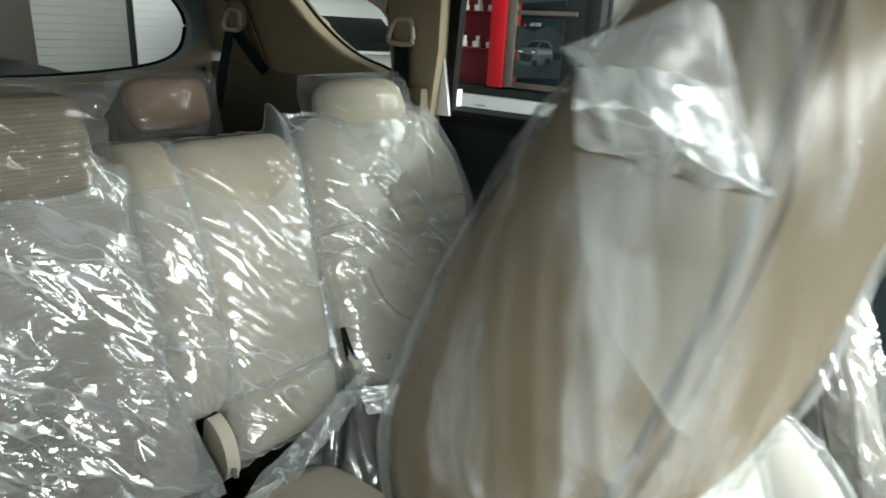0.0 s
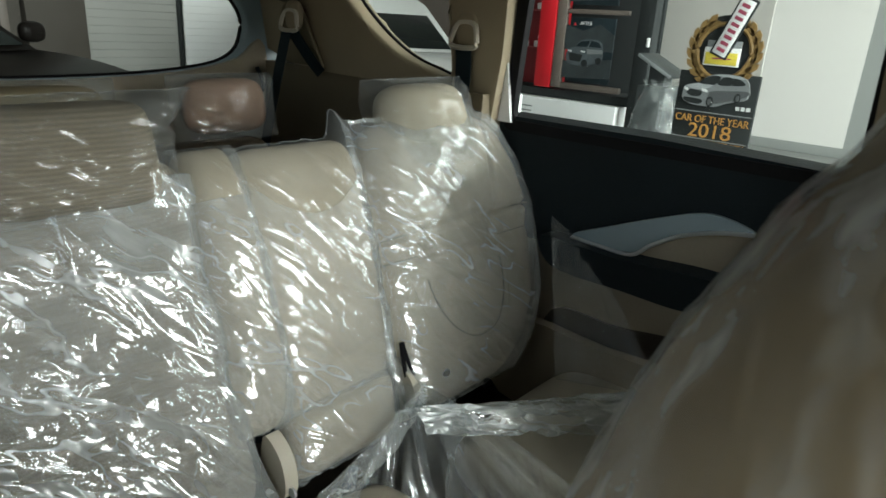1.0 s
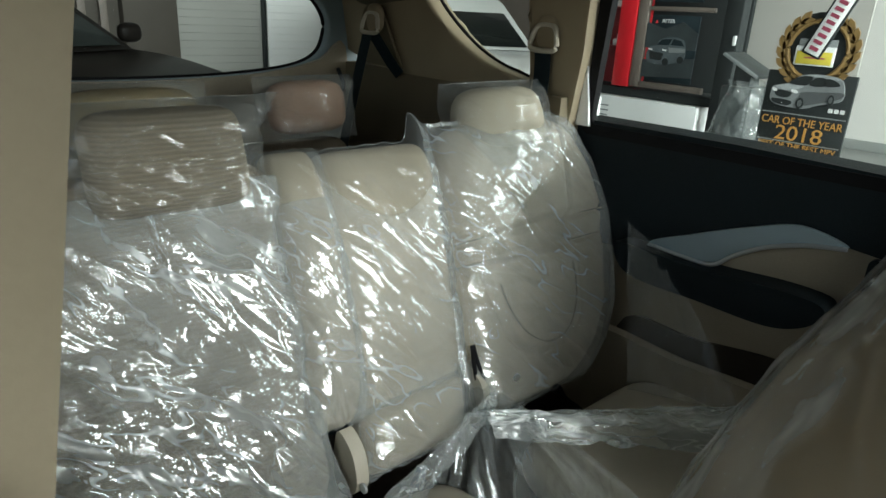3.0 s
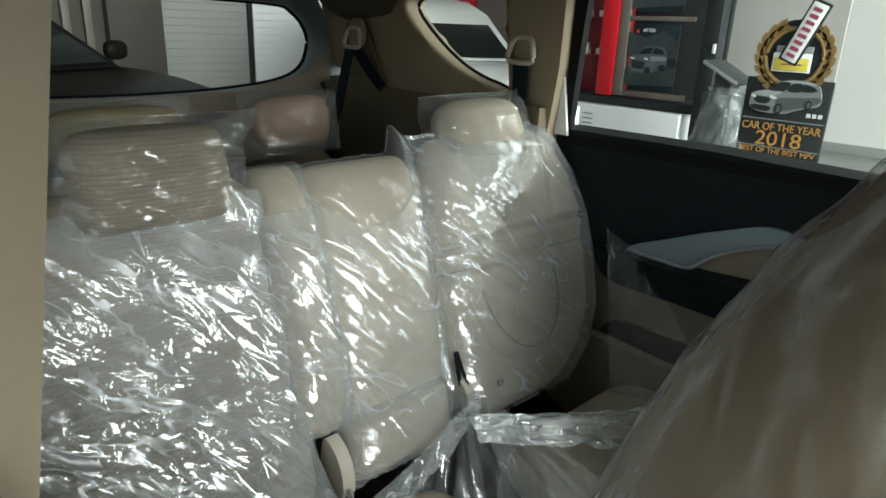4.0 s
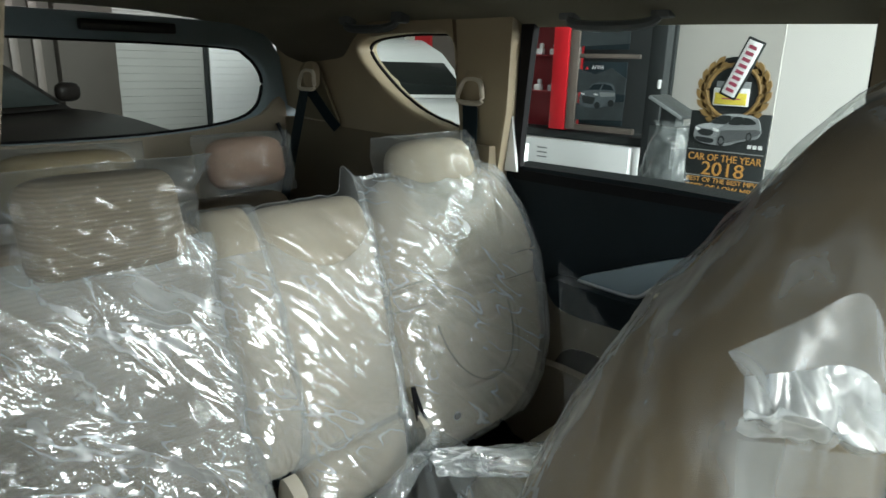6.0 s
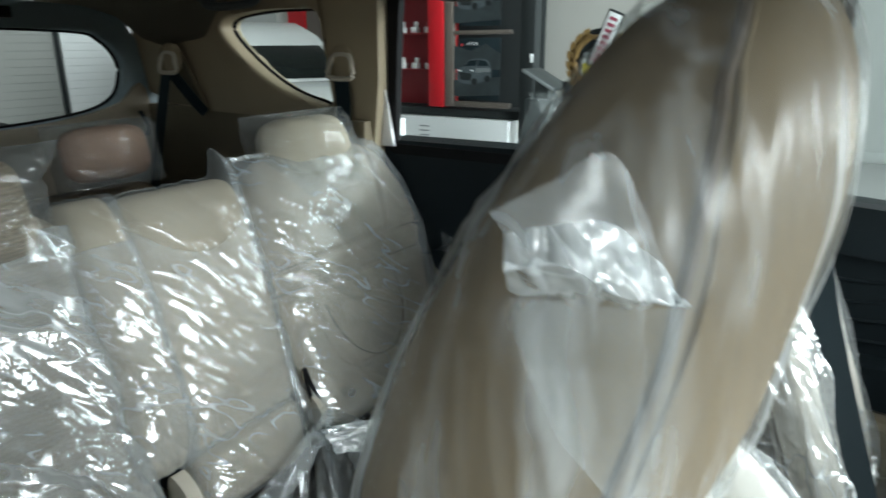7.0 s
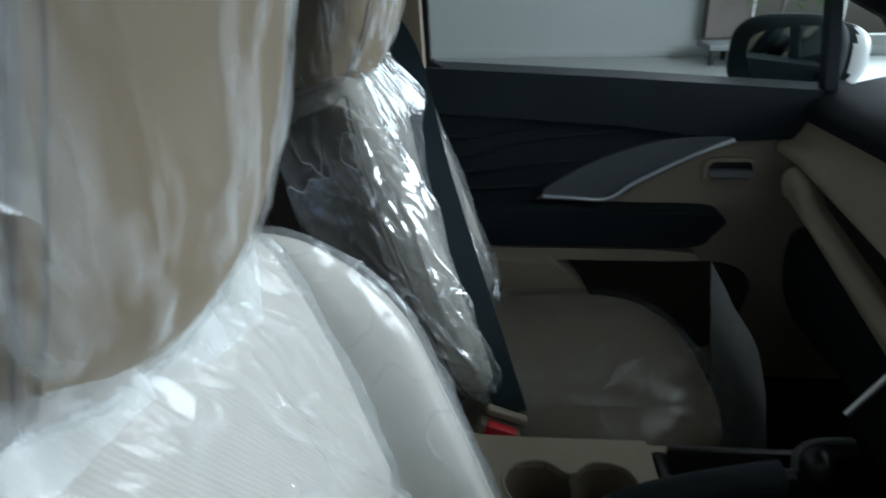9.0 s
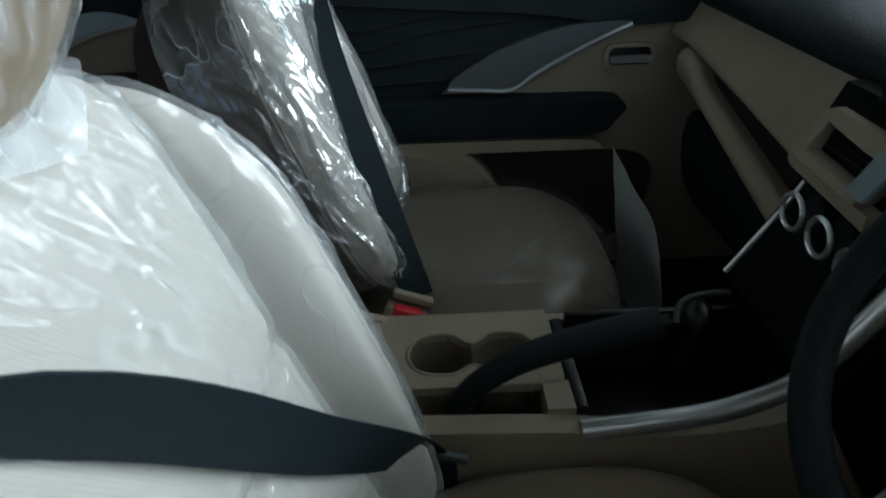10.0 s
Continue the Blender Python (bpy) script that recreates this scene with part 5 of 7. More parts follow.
def spread(rows, n, amp, seed, size=0.01):
    """A film patch stretched between rows of corner points, with small creases."""
    R = [np.array(curve_pts(r, 8, False)) for r in rows]
    at = lambda r, k: np.interp(np.linspace(0, len(r) - 1, n[0]), np.arange(len(r)), r[:, k])
    R = np.array([np.stack([at(r, k) for k in range(3)], axis=-1) for r in R])
    t = np.linspace(0, len(rows) - 1, n[1])
    i = np.minimum(t.astype(int), len(rows) - 2)
    f = (t - i)[:, None, None]
    G = R[i] * (1 - f) + R[i + 1] * f
    du, dv = np.gradient(G, axis=1), np.gradient(G, axis=0)
    nrm = np.cross(du, dv)
    nrm /= np.linalg.norm(nrm, axis=2)[:, :, None] + 1e-9
    h = amp * (crinkle(G[:, :, 0] + 0.4 * G[:, :, 1], G[:, :, 2], size, seed, -70, 0.3) - 0.3)
    return G + nrm * h[:, :, None]


# the stiff folded corner of the driver's bag, standing off the headrest's outer side
top = [(-0.0035, -0.527, 1.3005), (0.005, -0.515, 1.3060), (0.0130, -0.502, 1.3105)]
fold = [(0.0022, -0.528, 1.295), (0.010, -0.520, 1.2917), (0.0166, -0.503, 1.283), (0.0266, -0.481, 1.2703)]
grid_part("flap", spread([top + [(0.020, -0.492, 1.2931)], fold], (70, 60), 0.0013, 3, 0.016), FILM_FLAP, driver_bag, "stiff folded corner of the bag")
under = [(0.000, -0.524, 1.2815), (0.0065, -0.516, 1.2795), (0.0160, -0.500, 1.2745), (0.0266, -0.481, 1.2700)]
proud = [(x + 0.002, y - k, z - 0.8 * k) for (x, y, z), k in zip(fold, (0.005, 0.002, 0.004, 0.0))]
lap = [tuple(0.55 * f + 0.45 * t + d for f, t, d in zip(p, q, (0.0012, -0.0008, 0.0))) for p, q in zip(fold, top + [(0.020, -0.492, 1.2931)])]
# The fold's bright reflection is painted by its white film.
grid_part("fold", spread([lap, proud, under], (100, 70), 0.0042, 4, 0.010), FILM_HIGHLIGHT, driver_bag, "fold of the bag with a painted highlight")
low = [(-0.0021, -0.512, 1.2605), (0.008, -0.500, 1.256), (0.018, -0.490, 1.253), (0.0262, -0.482, 1.2505)]
lower = [(0.0047, -0.503, 1.2363), (0.012, -0.497, 1.234), (0.019, -0.488, 1.231), (0.0242, -0.481, 1.2278)]
tip = [(0.0185, -0.490, 1.211), (0.020, -0.486, 1.209), (0.021, -0.484, 1.207), (0.0214, -0.482, 1.2048)]
grid_part("tail", spread([under, low, lower, tip], (70, 90), 0.0008, 5, 0.018), FILM_TAIL, driver_bag, "narrowing tail of the folded film")
# the bag's skirt lying on the top of the driver's backrest
skirt = [[tuple((MB_D @ Vector(q)).to_tuple()) for q in row] for row in (
    [(-0.12, 0.56, 0.035), (-0.05, 0.575, 0.05), (0.03, 0.575, 0.05), (0.10, 0.56, 0.03)],
    [(-0.14, 0.545, 0.050), (-0.06, 0.550, 0.062), (0.04, 0.545, 0.062), (0.115, 0.535, 0.045)],
    [(-0.15, 0.53, 0.058), (-0.060, 0.522, 0.062), (0.00, 0.508, 0.062), (0.045, 0.498, 0.060)])]
grid_part("skirt", spread(skirt, (120, 80), 0.007, 8, 0.045), FILM_FLAP, driver_bag, "crumpled lower edge of the bag")


def wrap_film(name, panel, m, material, parent, seed, around, n, lines, fine, billow, low=-1.0, top=0.99, dense=None, label=""):
    """Film drawn round a seat back: around lists (share of the half width, w) from one flank over the front to the other."""
    a = np.array(around, dtype=float)
    run = np.concatenate([[0], np.cumsum(np.hypot(np.diff(a[:, 0]) * 0.23, np.diff(a[:, 1])))])
    run, sm = run / run[-1], np.linspace(0, 1, 13)
    S, Q = np.meshgrid(np.linspace(0, 1, n[0] + 1), np.linspace(low, top, n[1] + 1))
    k = sum(np.interp(np.clip(S + e, 0, 1), run, a[:, 0]) for e in np.linspace(-0.02, 0.02, 7)) / 7
    w = sum(np.interp(np.clip(S + e, 0, 1), run, a[:, 1]) for e in np.linspace(-0.02, 0.02, 7)) / 7
    c, h = panel.span(Q)
    h = h * np.clip(1 - np.clip(np.abs(Q) - 0.02, 0, 1) ** panel.corner, 0, 1) ** (1 / panel.corner)
    u, v = c + k * (h + 0.004), (Q + 1) / 2 * panel.high
    w = w * np.where(w > 0, np.clip(1 - np.abs(Q) ** panel.edge, 0, 1) ** 0.5, 1) + 0.004
    w = np.where(w > 0.052, 0.052 + (w - 0.052) * ease((0.590 - v) / 0.20), w)
    P = np.stack([u, v, w], axis=-1)
    nrm = np.cross(np.gradient(P, axis=1), np.gradient(P, axis=0))
    nrm /= np.linalg.norm(nrm, axis=2)[:, :, None] + 1e-9
    nrm *= np.sign((nrm[:, :, 2] * 1.0 + nrm[:, :, 0] * np.sign(u)))[:, :, None]
    arc = S * 0.75
    d = dense(S, v) if dense else 1.0
    g = billow * pnoise(arc / 0.08, v / 0.12, seed) + d * fine[0] * crinkle(arc, v, fine[1], seed + 9, lines[1]) + d * long_creases(arc, v, seed, *lines)
    P = P + nrm * np.maximum(g, -0.004)[:, :, None]
    G = placed(m, P[:, :, 0], P[:, :, 1], P[:, :, 2])
    hem(G[-1], parent)
    return grid_part(name, G, material, parent, label)


AROUND = [(-1.05, -0.07), (-1.03, 0.0), (-1.02, 0.048), (-0.95, 0.082), (-0.80, 0.092), (-0.56, 0.058), (0.0, 0.053), (0.56, 0.058), (0.80, 0.092), (0.95, 0.082), (1.02, 0.048), (1.03, 0.0), (1.05, -0.03)]
pc = cover("clear plastic cover on the driver backrest", (0.1, -0.375, 0.6))
film_sheet("film", PAN_DRIVER, MB_D, FILM_PALE, pc, 31, 0.006, 1.03, -0.98, 0.95, (260, 240), (70, -66, 16, 0.12, 0.0030, 0.0040), (0.0022, 0.03), 0.002, lambda u, v: 0.3 + np.clip((v - 0.25) / 0.15, 0, 1) * (np.abs(u) < 0.16), follow=True)
pc = cover("loose clear plastic cover on the passenger backrest", (0.05, 0.365, 0.6))
wrap_film("film", PAN_FRONT, MB_P, FILM_FRONT, pc, 41, AROUND, (340, 240), (70, -75, 14, 0.14, 0.004, 0.0045), (0.0034, 0.028), 0.008, -0.98, 0.95, lambda S, v: 0.6 + 2.2 * np.exp(-((S - 0.20) / 0.07) ** 2))
film_over("plastic_cover", PAD_CP, LIE_P, FILM_CUSHION, "clear plastic cover on the passenger cushion", amp=0.004, run=(0.6, 0.8, 0.0))

def loose_sheet(a0, a1, b0, b1, n, up, shape, material, label):
    """A loose film between the edges a0-a1 and b0-b1, lifted along up by shape(S, T, X)."""
    S, T = np.meshgrid(np.linspace(0, 1, n[0] + 1), np.linspace(0, 1, n[1] + 1))
    E = lambda p, q, k: np.array(p) * (1 - k[:, :, None]) + np.array(q) * k[:, :, None]
    G = E(a0, a1, S) * (1 - T[:, :, None]) + E(b0, b1, S) * T[:, :, None]
    up = np.array(up) / np.linalg.norm(up)
    ob = cover(label, tuple(G.mean(axis=(0, 1))))
    G = G + up * shape(S, T, G)[:, :, None]
    grid_part("film", G, material, ob)
    hem(G[-1], ob)
    return ob


def heap(S, T, G):
    """A crumpled strip lying along the cushion."""
    x, y = S * 0.55, T * 0.11
    return 0.010 + 0.030 * np.sin(np.pi * T) + 0.016 * crinkle(x, y, 0.045, 71, -8, 0.3) + long_creases(x, y, 72, 40, -8, 14, 0.12, 0.003, 0.007)


def fan(S, T, G):
    """Folds that spread from the gathered end."""
    x = S * 0.5 * (0.15 + T)
    f = 0.016 * T * np.sin(26 * S + 3 * T) + 0.007 * T * np.sin(61 * S + 2)
    return f + 0.05 * np.sin(np.pi * T) * S + 0.008 * crinkle(S * 0.30, T * 0.3, 0.030, 73, 88, 0.12) * (0.2 + T)


def taut(S, T, G):
    return 0.012 * crinkle(S * 0.3, T * 0.09, 0.03, 74, 12, 0.2) + long_creases(S * 0.3, T * 0.09, 75, 14, 14, 10, 0.12, 0.003, 0.005)


def hang(S, T, G):
    return 0.014 * crinkle(S * 0.3, T * 0.3, 0.07, 76, -60, 0.3) + long_creases(S * 0.3, T * 0.3, 77, 12, -60, 16, 0.14, 0.003, 0.005)


loose_sheet((-0.735, 0.10, 0.615), (-0.43, 0.60, 0.60), (-0.675, 0.12, 0.605), (-0.36, 0.50, 0.575), (220, 80), (0, 0, 1), heap, FILM_BLUE, "crumpled clear plastic lying on a rear seat cushion")
loose_sheet((-0.775, 0.155, 0.66), (-0.765, 0.190, 0.66), (-0.74, 0.00, 0.46), (-0.30, 0.24, 0.53), (260, 140), (0.2, -0.5, 0.8), fan, FILM_DRAPE, "clear plastic gathered and draped between the rear seats")
loose_sheet((-0.705, -0.13, 0.585), (-0.725, 0.16, 0.690), (-0.69, -0.14, 0.50), (-0.722, 0.16, 0.640), (160, 60), (1, 0, 0.2), taut, FILM, "clear plastic pulled tight under the middle backrest")
loose_sheet((-0.80, 0.655, 0.90), (-0.70, 0.68, 0.84), (-0.66, 0.52, 0.58), (-0.45, 0.62, 0.585), (120, 120), (0.7, -0.6, 0.3), hang, FILM_BAG, "thin clear plastic hanging beside the single rear seat")

# ---- belts ----
def belt(name, pts, across, label, width=0.047):
    return solo(name, ribbon(curve_pts(pts, 8, False), across, width), BELT, label, "seat belt", group="seat belts")


belt("seat_belt", [(-0.13, -0.635, 1.11), (-0.06, -0.58, 1.085), (0.038, -0.484, 1.053), (0.110, -0.33, 0.866), (0.155, -0.215, 0.729), (0.172, -0.150, 0.648)],
     [Vector((0.83, 0.27, 0.49)).lerp(Vector((0.25, 0.77, 0.58)), min(1, max(0, (k - 14) / 18))).lerp(Vector((0.97, 0.10, 0.15)), max(0, (k - 20) / 20)) for k in range(41)], "dark seat belt across the driver seat")
belt("seat_belt", [(-0.09, 0.66, 1.18), (-0.025, 0.585, 1.10), (0.04, 0.42, 0.93), (0.12, 0.25, 0.75), (0.165, 0.165, 0.645)], (0.7, 0.45, 0.5), "dark seat belt across the passenger seat")
belt("seat_belt", [(-1.062, 0.615, 1.262), (-1.066, 0.625, 1.19), (-1.085, 0.64, 1.0), (-1.085, 0.66, 0.7)], (1, 0, 0.1), "dark seat belt hanging beside the rear seat")
belt("seat_belt", [(-1.722, 0.590, 1.262), (-1.74, 0.580, 1.18), (-1.80, 0.562, 0.94), (-1.84, 0.55, 0.75)], (1, 0, 0.1), "dark seat belt hanging beside the third row")
belt("seat_belt", [(-1.708, 0.598, 1.262), (-1.685, 0.612, 1.225), (-1.655, 0.632, 1.175), (-1.635, 0.648, 1.145)], (1, 0, 0.3), "dark seat belt hanging beside the third row")
for x, y, z in ((-1.062, 0.626, 1.272), (-1.716, 0.604, 1.276)):
    an = thing("belt_anchor", "cream belt guide loop on the pillar trim", "belt guide", (x, y, z), group="belt guides")
    loop = curve_pts([(x - 0.034, y - 0.012, z - 0.012), (x + 0.034, y - 0.012, z - 0.012), (x + 0.037, y - 0.010, z + 0.012), (x + 0.022, y - 0.004, z + 0.040), (x - 0.022, y - 0.004, z + 0.040), (x - 0.037, y - 0.010, z + 0.012)], 4)
    part("guide", tube(loop, 0.0065, 8, True), HINGE, an)
    part("cover", Pad(0.034, 0.085, 0.016, 0.02, 3, 3).mesh(Matrix.Translation((x, y + 0.008, z - 0.014)) @ Matrix(((1, 0, 0, 0), (0, 0, -1, 0), (0, 1, 0, 0), (0, 0, 0, 1))), 16, 18), QUARTER, an)
bk = thing("belt_buckle", "beige belt buckle with a red release button", "belt buckle", (0.15, 0.15, 0.55), group="belt buckles")
part("body", moved(rbox(-0.030, 0.034, -0.011, 0.013, -0.075, 0.008, 0.006), Matrix.Translation((0.145, 0.143, 0.635)) @ Matrix.Rotation(radians(20), 4, "Y")), BEIGE_TRIM, bk)
part("release_button", moved(rbox(-0.020, 0.024, -0.016, 0.002, -0.022, 0.011, 0.003), Matrix.Translation((0.145, 0.143, 0.635)) @ Matrix.Rotation(radians(20), 4, "Y")), RED_BUTTON, bk, "red release button")
part("tongue", moved(rbox(-0.026, 0.036, -0.002, 0.014, 0.010, 0.022, 0.004), Matrix.Translation((0.147, 0.146, 0.640)) @ Matrix.Rotation(radians(20), 4, "Y")), BEIGE_TRIM, bk, "beige moulded belt tongue")
bk = thing("belt_buckle", "dark belt buckle with a dull steel tongue", "belt buckle", (0.17, -0.15, 0.55), group="belt buckles")
part("body", rbox(0.165, 0.205, -0.160, -0.138, 0.55, 0.640, 0.006), BLACK_TRIM, bk)
part("tongue", tube(curve_pts([(0.150, -0.152, 0.668), (0.185, -0.152, 0.656), (0.215, -0.152, 0.645)], 4, False), lambda s: 0.006, 8), STEEL, bk, "dull steel belt tongue")

# ---- centre console ----
con = thing("centre_console", "beige centre console with cup holders and black tray", "console", (0.35, 0.0, 0.32))
part("side_wall", prism(curve_pts([(0.08, 0.655), (0.12, 0.66), (0.33, 0.650), (0.45, 0.635), (0.60, 0.655), (0.70, 0.712), (0.72, 0.4), (0.10, 0.4)], 3), "y", -0.125, -0.095, 0.008), BEIGE_TRIM, con)
part("side_wall", prism(curve_pts([(0.08, 0.655), (0.12, 0.66), (0.33, 0.652), (0.45, 0.645), (0.58, 0.625), (0.68, 0.60), (0.70, 0.4), (0.10, 0.4)], 3), "y", 0.085, 0.10, 0.006), BEIGE_TRIM, con)
hole_c = densify(curve_pts([(0.165, 0.045), (0.205, 0.052), (0.235, 0.030), (0.265, 0.052), (0.305, 0.045), (0.32, 0.01), (0.305, -0.022), (0.265, -0.030), (0.235, -0.014), (0.205, -0.030), (0.165, -0.022), (0.15, 0.012)], 4), 0.01)
part("top", ring([(0.09, 0.098), (0.345, 0.098), (0.345, -0.052), (0.09, -0.052)], [tuple(p) for p in hole_c], "z", 0.648, 0.660, 0), BEIGE_TRIM, con)
part("cup_rim", tube([(p[0], p[1], 0.660) for p in hole_c], 0.0025, 6, True), BEIGE_TRIM, con)
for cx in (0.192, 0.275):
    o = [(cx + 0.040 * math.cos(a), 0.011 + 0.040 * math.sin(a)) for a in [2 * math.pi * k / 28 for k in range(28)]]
    # The wells' shade is put into a darker beige than the console's.
    part("cup_holder", join(sheet(lambda s, t, cx=cx: Vector((cx + (0.043 - 0.005 * t) * math.cos(2 * math.pi * s), 0.011 + (0.043 - 0.005 * t) * math.sin(2 * math.pi * s), 0.653 - 0.075 * t)), 28, 4, True), prism(o, "z", 0.572, 0.580, 0)), mat("shaded_cup_beige", (0.17, 0.14, 0.10), 0.6), con)
part("brake_slot", rbox(0.15, 0.32, -0.094, -0.055, 0.60, 0.622, 0.002), PIANO, con)
part("lip", prism([(0.315, 0.66), (0.348, 0.66), (0.348, 0.62), (0.315, 0.62)], "y", -0.097, -0.048, 0.004), BEIGE_TRIM, con)
part("tray", rbox(0.35, 0.66, -0.09, 0.085, 0.54, 0.56, 0.004), PIANO, con, "black storage tray")
part("tray_end", rbox(0.35, 0.365, -0.09, 0.085, 0.562, 0.655, 0.003), PIANO, con)
part("tray_side", rbox(0.367, 0.68, 0.072, 0.084, 0.562, 0.668, 0.003), PIANO, con)
part("trim_strip", tube(curve_pts([(0.350, -0.118, 0.646), (0.42, -0.12, 0.655), (0.507, -0.12, 0.668), (0.577, -0.12, 0.699), (0.614, -0.12, 0.744), (0.649, -0.12, 0.80), (0.68, -0.12, 0.86)], 6, False), 0.013, 10), SILVER, con, "satin silver trim strip")
lever = thing("handbrake", "black handbrake lever beside the cup holders", "handbrake", (0.21, -0.075, 0.62))
part("lever", tube(curve_pts([(0.20, -0.078, 0.60), (0.215, -0.076, 0.66), (0.265, -0.072, 0.705), (0.34, -0.070, 0.735), (0.44, -0.068, 0.757)], 6, False), lambda s: 0.013 + 0.006 * s, 12), BLACK_TRIM, lever)
part("button", tube([(0.44, -0.068, 0.757), (0.452, -0.068, 0.7595)], 0.008, 10), PIANO, lever)
gear = thing("gear_lever", "black gear lever with chrome collar", "gear lever", (0.55, 0.02, 0.56))
part("knob", Pad(0.026, 0.06, 0.020, 0.020, 2.6, 2.6).mesh(seat_frame(0.535, 0.045, 0.64, -10), 16, 16), PIANO, gear)
part("stalk", tube([(0.53, 0.04, 0.562), (0.535, 0.045, 0.65)], 0.012, 10), BLACK_TRIM, gear)
part("collar", tube(curve_pts([(0.500, 0.018, 0.688), (0.508, 0.036, 0.702), (0.53, 0.050, 0.706), (0.56, 0.056, 0.706), (0.585, 0.060, 0.702)], 5, False), 0.0045, 8), STEEL, gear, "dull chrome arc")

# ---- dashboard ----
dash = thing("dashboard", "beige and black dashboard with vents and round knobs", "dashboard", (0.85, 0.0, 0.35))
prof = curve_pts([(0.74, 0.985), (0.80, 1.02), (0.95, 1.045), (1.25, 1.03), (1.28, 0.9), (0.90, 0.90), (0.76, 0.945)], 5)
part("top_pad", prism(prof, "y", -0.72, 0.715, 0.006), BLACK_TRIM, dash, "black soft dashboard top")
def loft(section, ys):
    """A closed section, given as (x, z) points for each y, swept across the car."""
    bm = bmesh.new()
    rows = [[bm.verts.new((x, y, z)) for x, z in section(y)] for y in ys]
    for a, b in zip(rows, rows[1:]):
        for k in range(len(a)):
            bm.faces.new((a[k], a[(k + 1) % len(a)], b[(k + 1) % len(a)], b[k]))
    bm.faces.new(rows[0][::-1])
    bm.faces.new(rows[-1])
    bmesh.ops.recalc_face_normals(bm, faces=bm.faces[:])
    return bm


slot_top = lambda y: 0.833 + 0.134 * (min(y, 0.60) - 0.14)
slot_low = lambda y: 0.775 + 0.227 * (min(y, 0.585) - 0.182) if y < 0.53 else slot_top(y) - 0.004 - 0.02 * max(0, 0.56 - y) / 0.03
roll_low = lambda y: 0.730 + 0.247 * (min(y, 0.60) - 0.225)
def face_section(y):
    b = slot_top(y)
    return [tuple(p) for p in curve_pts([(0.775, 0.995), (0.752, 0.968), (0.728, 0.925), (0.706, b + 0.018), (0.700, b + 0.006), (0.706, b - 0.002), (0.76, b - 0.006), (0.88, b), (0.92, 0.95)], 3)]


def roll_section(y):
    s, r = slot_low(y), roll_low(y)
    return [tuple(p) for p in curve_pts([(0.715, s - 0.003), (0.698, s - 0.004), (0.686, s - 0.016), (0.684, (s + r) / 2), (0.690, r + 0.012), (0.706, r), (0.76, r - 0.006), (0.80, (s + r) / 2), (0.77, s - 0.01)], 3)]


YS = [0.12 + 0.59 * k / 24 for k in range(25)]
part("upper_face", loft(face_section, YS), BEIGE_TRIM, dash)
part("lower_roll", loft(roll_section, [0.135 + 0.485 * k / 22 for k in range(23)]), BEIGE_TRIM, dash)
part("dark_strip", loft(lambda y: [(0.722, slot_top(y) + 0.01), (0.722, slot_low(y) - 0.012), (0.74, slot_low(y) - 0.012), (0.74, slot_top(y) + 0.01)], [0.13 + 0.40 * k / 10 for k in range(11)]), PIANO, dash, "dark open shelf slot")
part("glovebox", prism(curve_pts([(0.74, 0.73), (0.80, 0.74), (0.95, 0.66), (0.95, 0.5), (0.82, 0.5), (0.75, 0.6)], 3), "y", 0.14, 0.66, 0.01), BLACK_TRIM, dash)
part("control_panel", prism([(0.606, 0.695), (0.662, 0.788), (0.682, 0.835), (0.668, 0.86), (0.71, 0.965), (0.9, 0.98), (0.9, 0.45), (0.72, 0.50)], "y", -0.14, 0.13, 0.008), STACK, dash, "black centre stack")
part("bezel", prism([(-0.052, 0.854), (0.112, 0.864), (0.119, 0.871), (0.116, 0.879), (-0.052, 0.873)], "x", 0.652, 0.675, 0.004), BEIGE_TRIM, dash)
part("screen", prism([(-0.13, 0.975), (0.05, 0.965), (0.05, 1.04), (-0.13, 1.045)], "x", 0.70, 0.72, 0.003), PIANO, dash, "black display screen")
part("trim_strip", tube([(0.604, 0.118, 0.698), (0.661, 0.118, 0.791), (0.686, 0.118, 0.838)], 0.0042, 8), SILVER, dash, "silver edge of the centre stack")
def lean_back(bm):
    """Tip a piece of the centre stack back with the slope of the dashboard."""
    for v in bm.verts:
        v.co.x += 0.6 * (v.co.z - 0.885)
    return bm


vent = part("air_vent", lean_back(ring([(-0.052, 0.874), (0.118, 0.880), (0.118, 0.941), (-0.052, 0.938)], densify([(-0.004, 0.884), (0.098, 0.889), (0.098, 0.925), (-0.004, 0.918)]), "x", 0.655, 0.690, 0.002)), BEIGE_TRIM, dash)
for k in range(3):
    part("slat", lean_back(rbox(0.674, 0.686, -0.002, 0.096, 0.895 + 0.009 * k, 0.8965 + 0.009 * k, 0.0006)), PIANO, vent)
part("vent_side", lean_back(rbox(0.650, 0.662, -0.040, -0.007, 0.882, 0.930, 0.003)), BLUE_GREY, dash, "satin grey panel beside the vent")
for ky, kz in ((0.050, 0.828), (-0.012, 0.826), (-0.075, 0.82)):
    kn = part("knob", disc((0.662, ky, kz), "x", 0.021, 0.058, 28, 0.004), BLACK_TRIM, dash)
    part("knob_ring", tube([(0.634, ky + 0.0225 * math.cos(a), kz + 0.0225 * math.sin(a)) for a in [2 * math.pi * i / 28 for i in range(28)]], 0.0035, 8, True), SILVER, kn, "bright chrome knob ring")

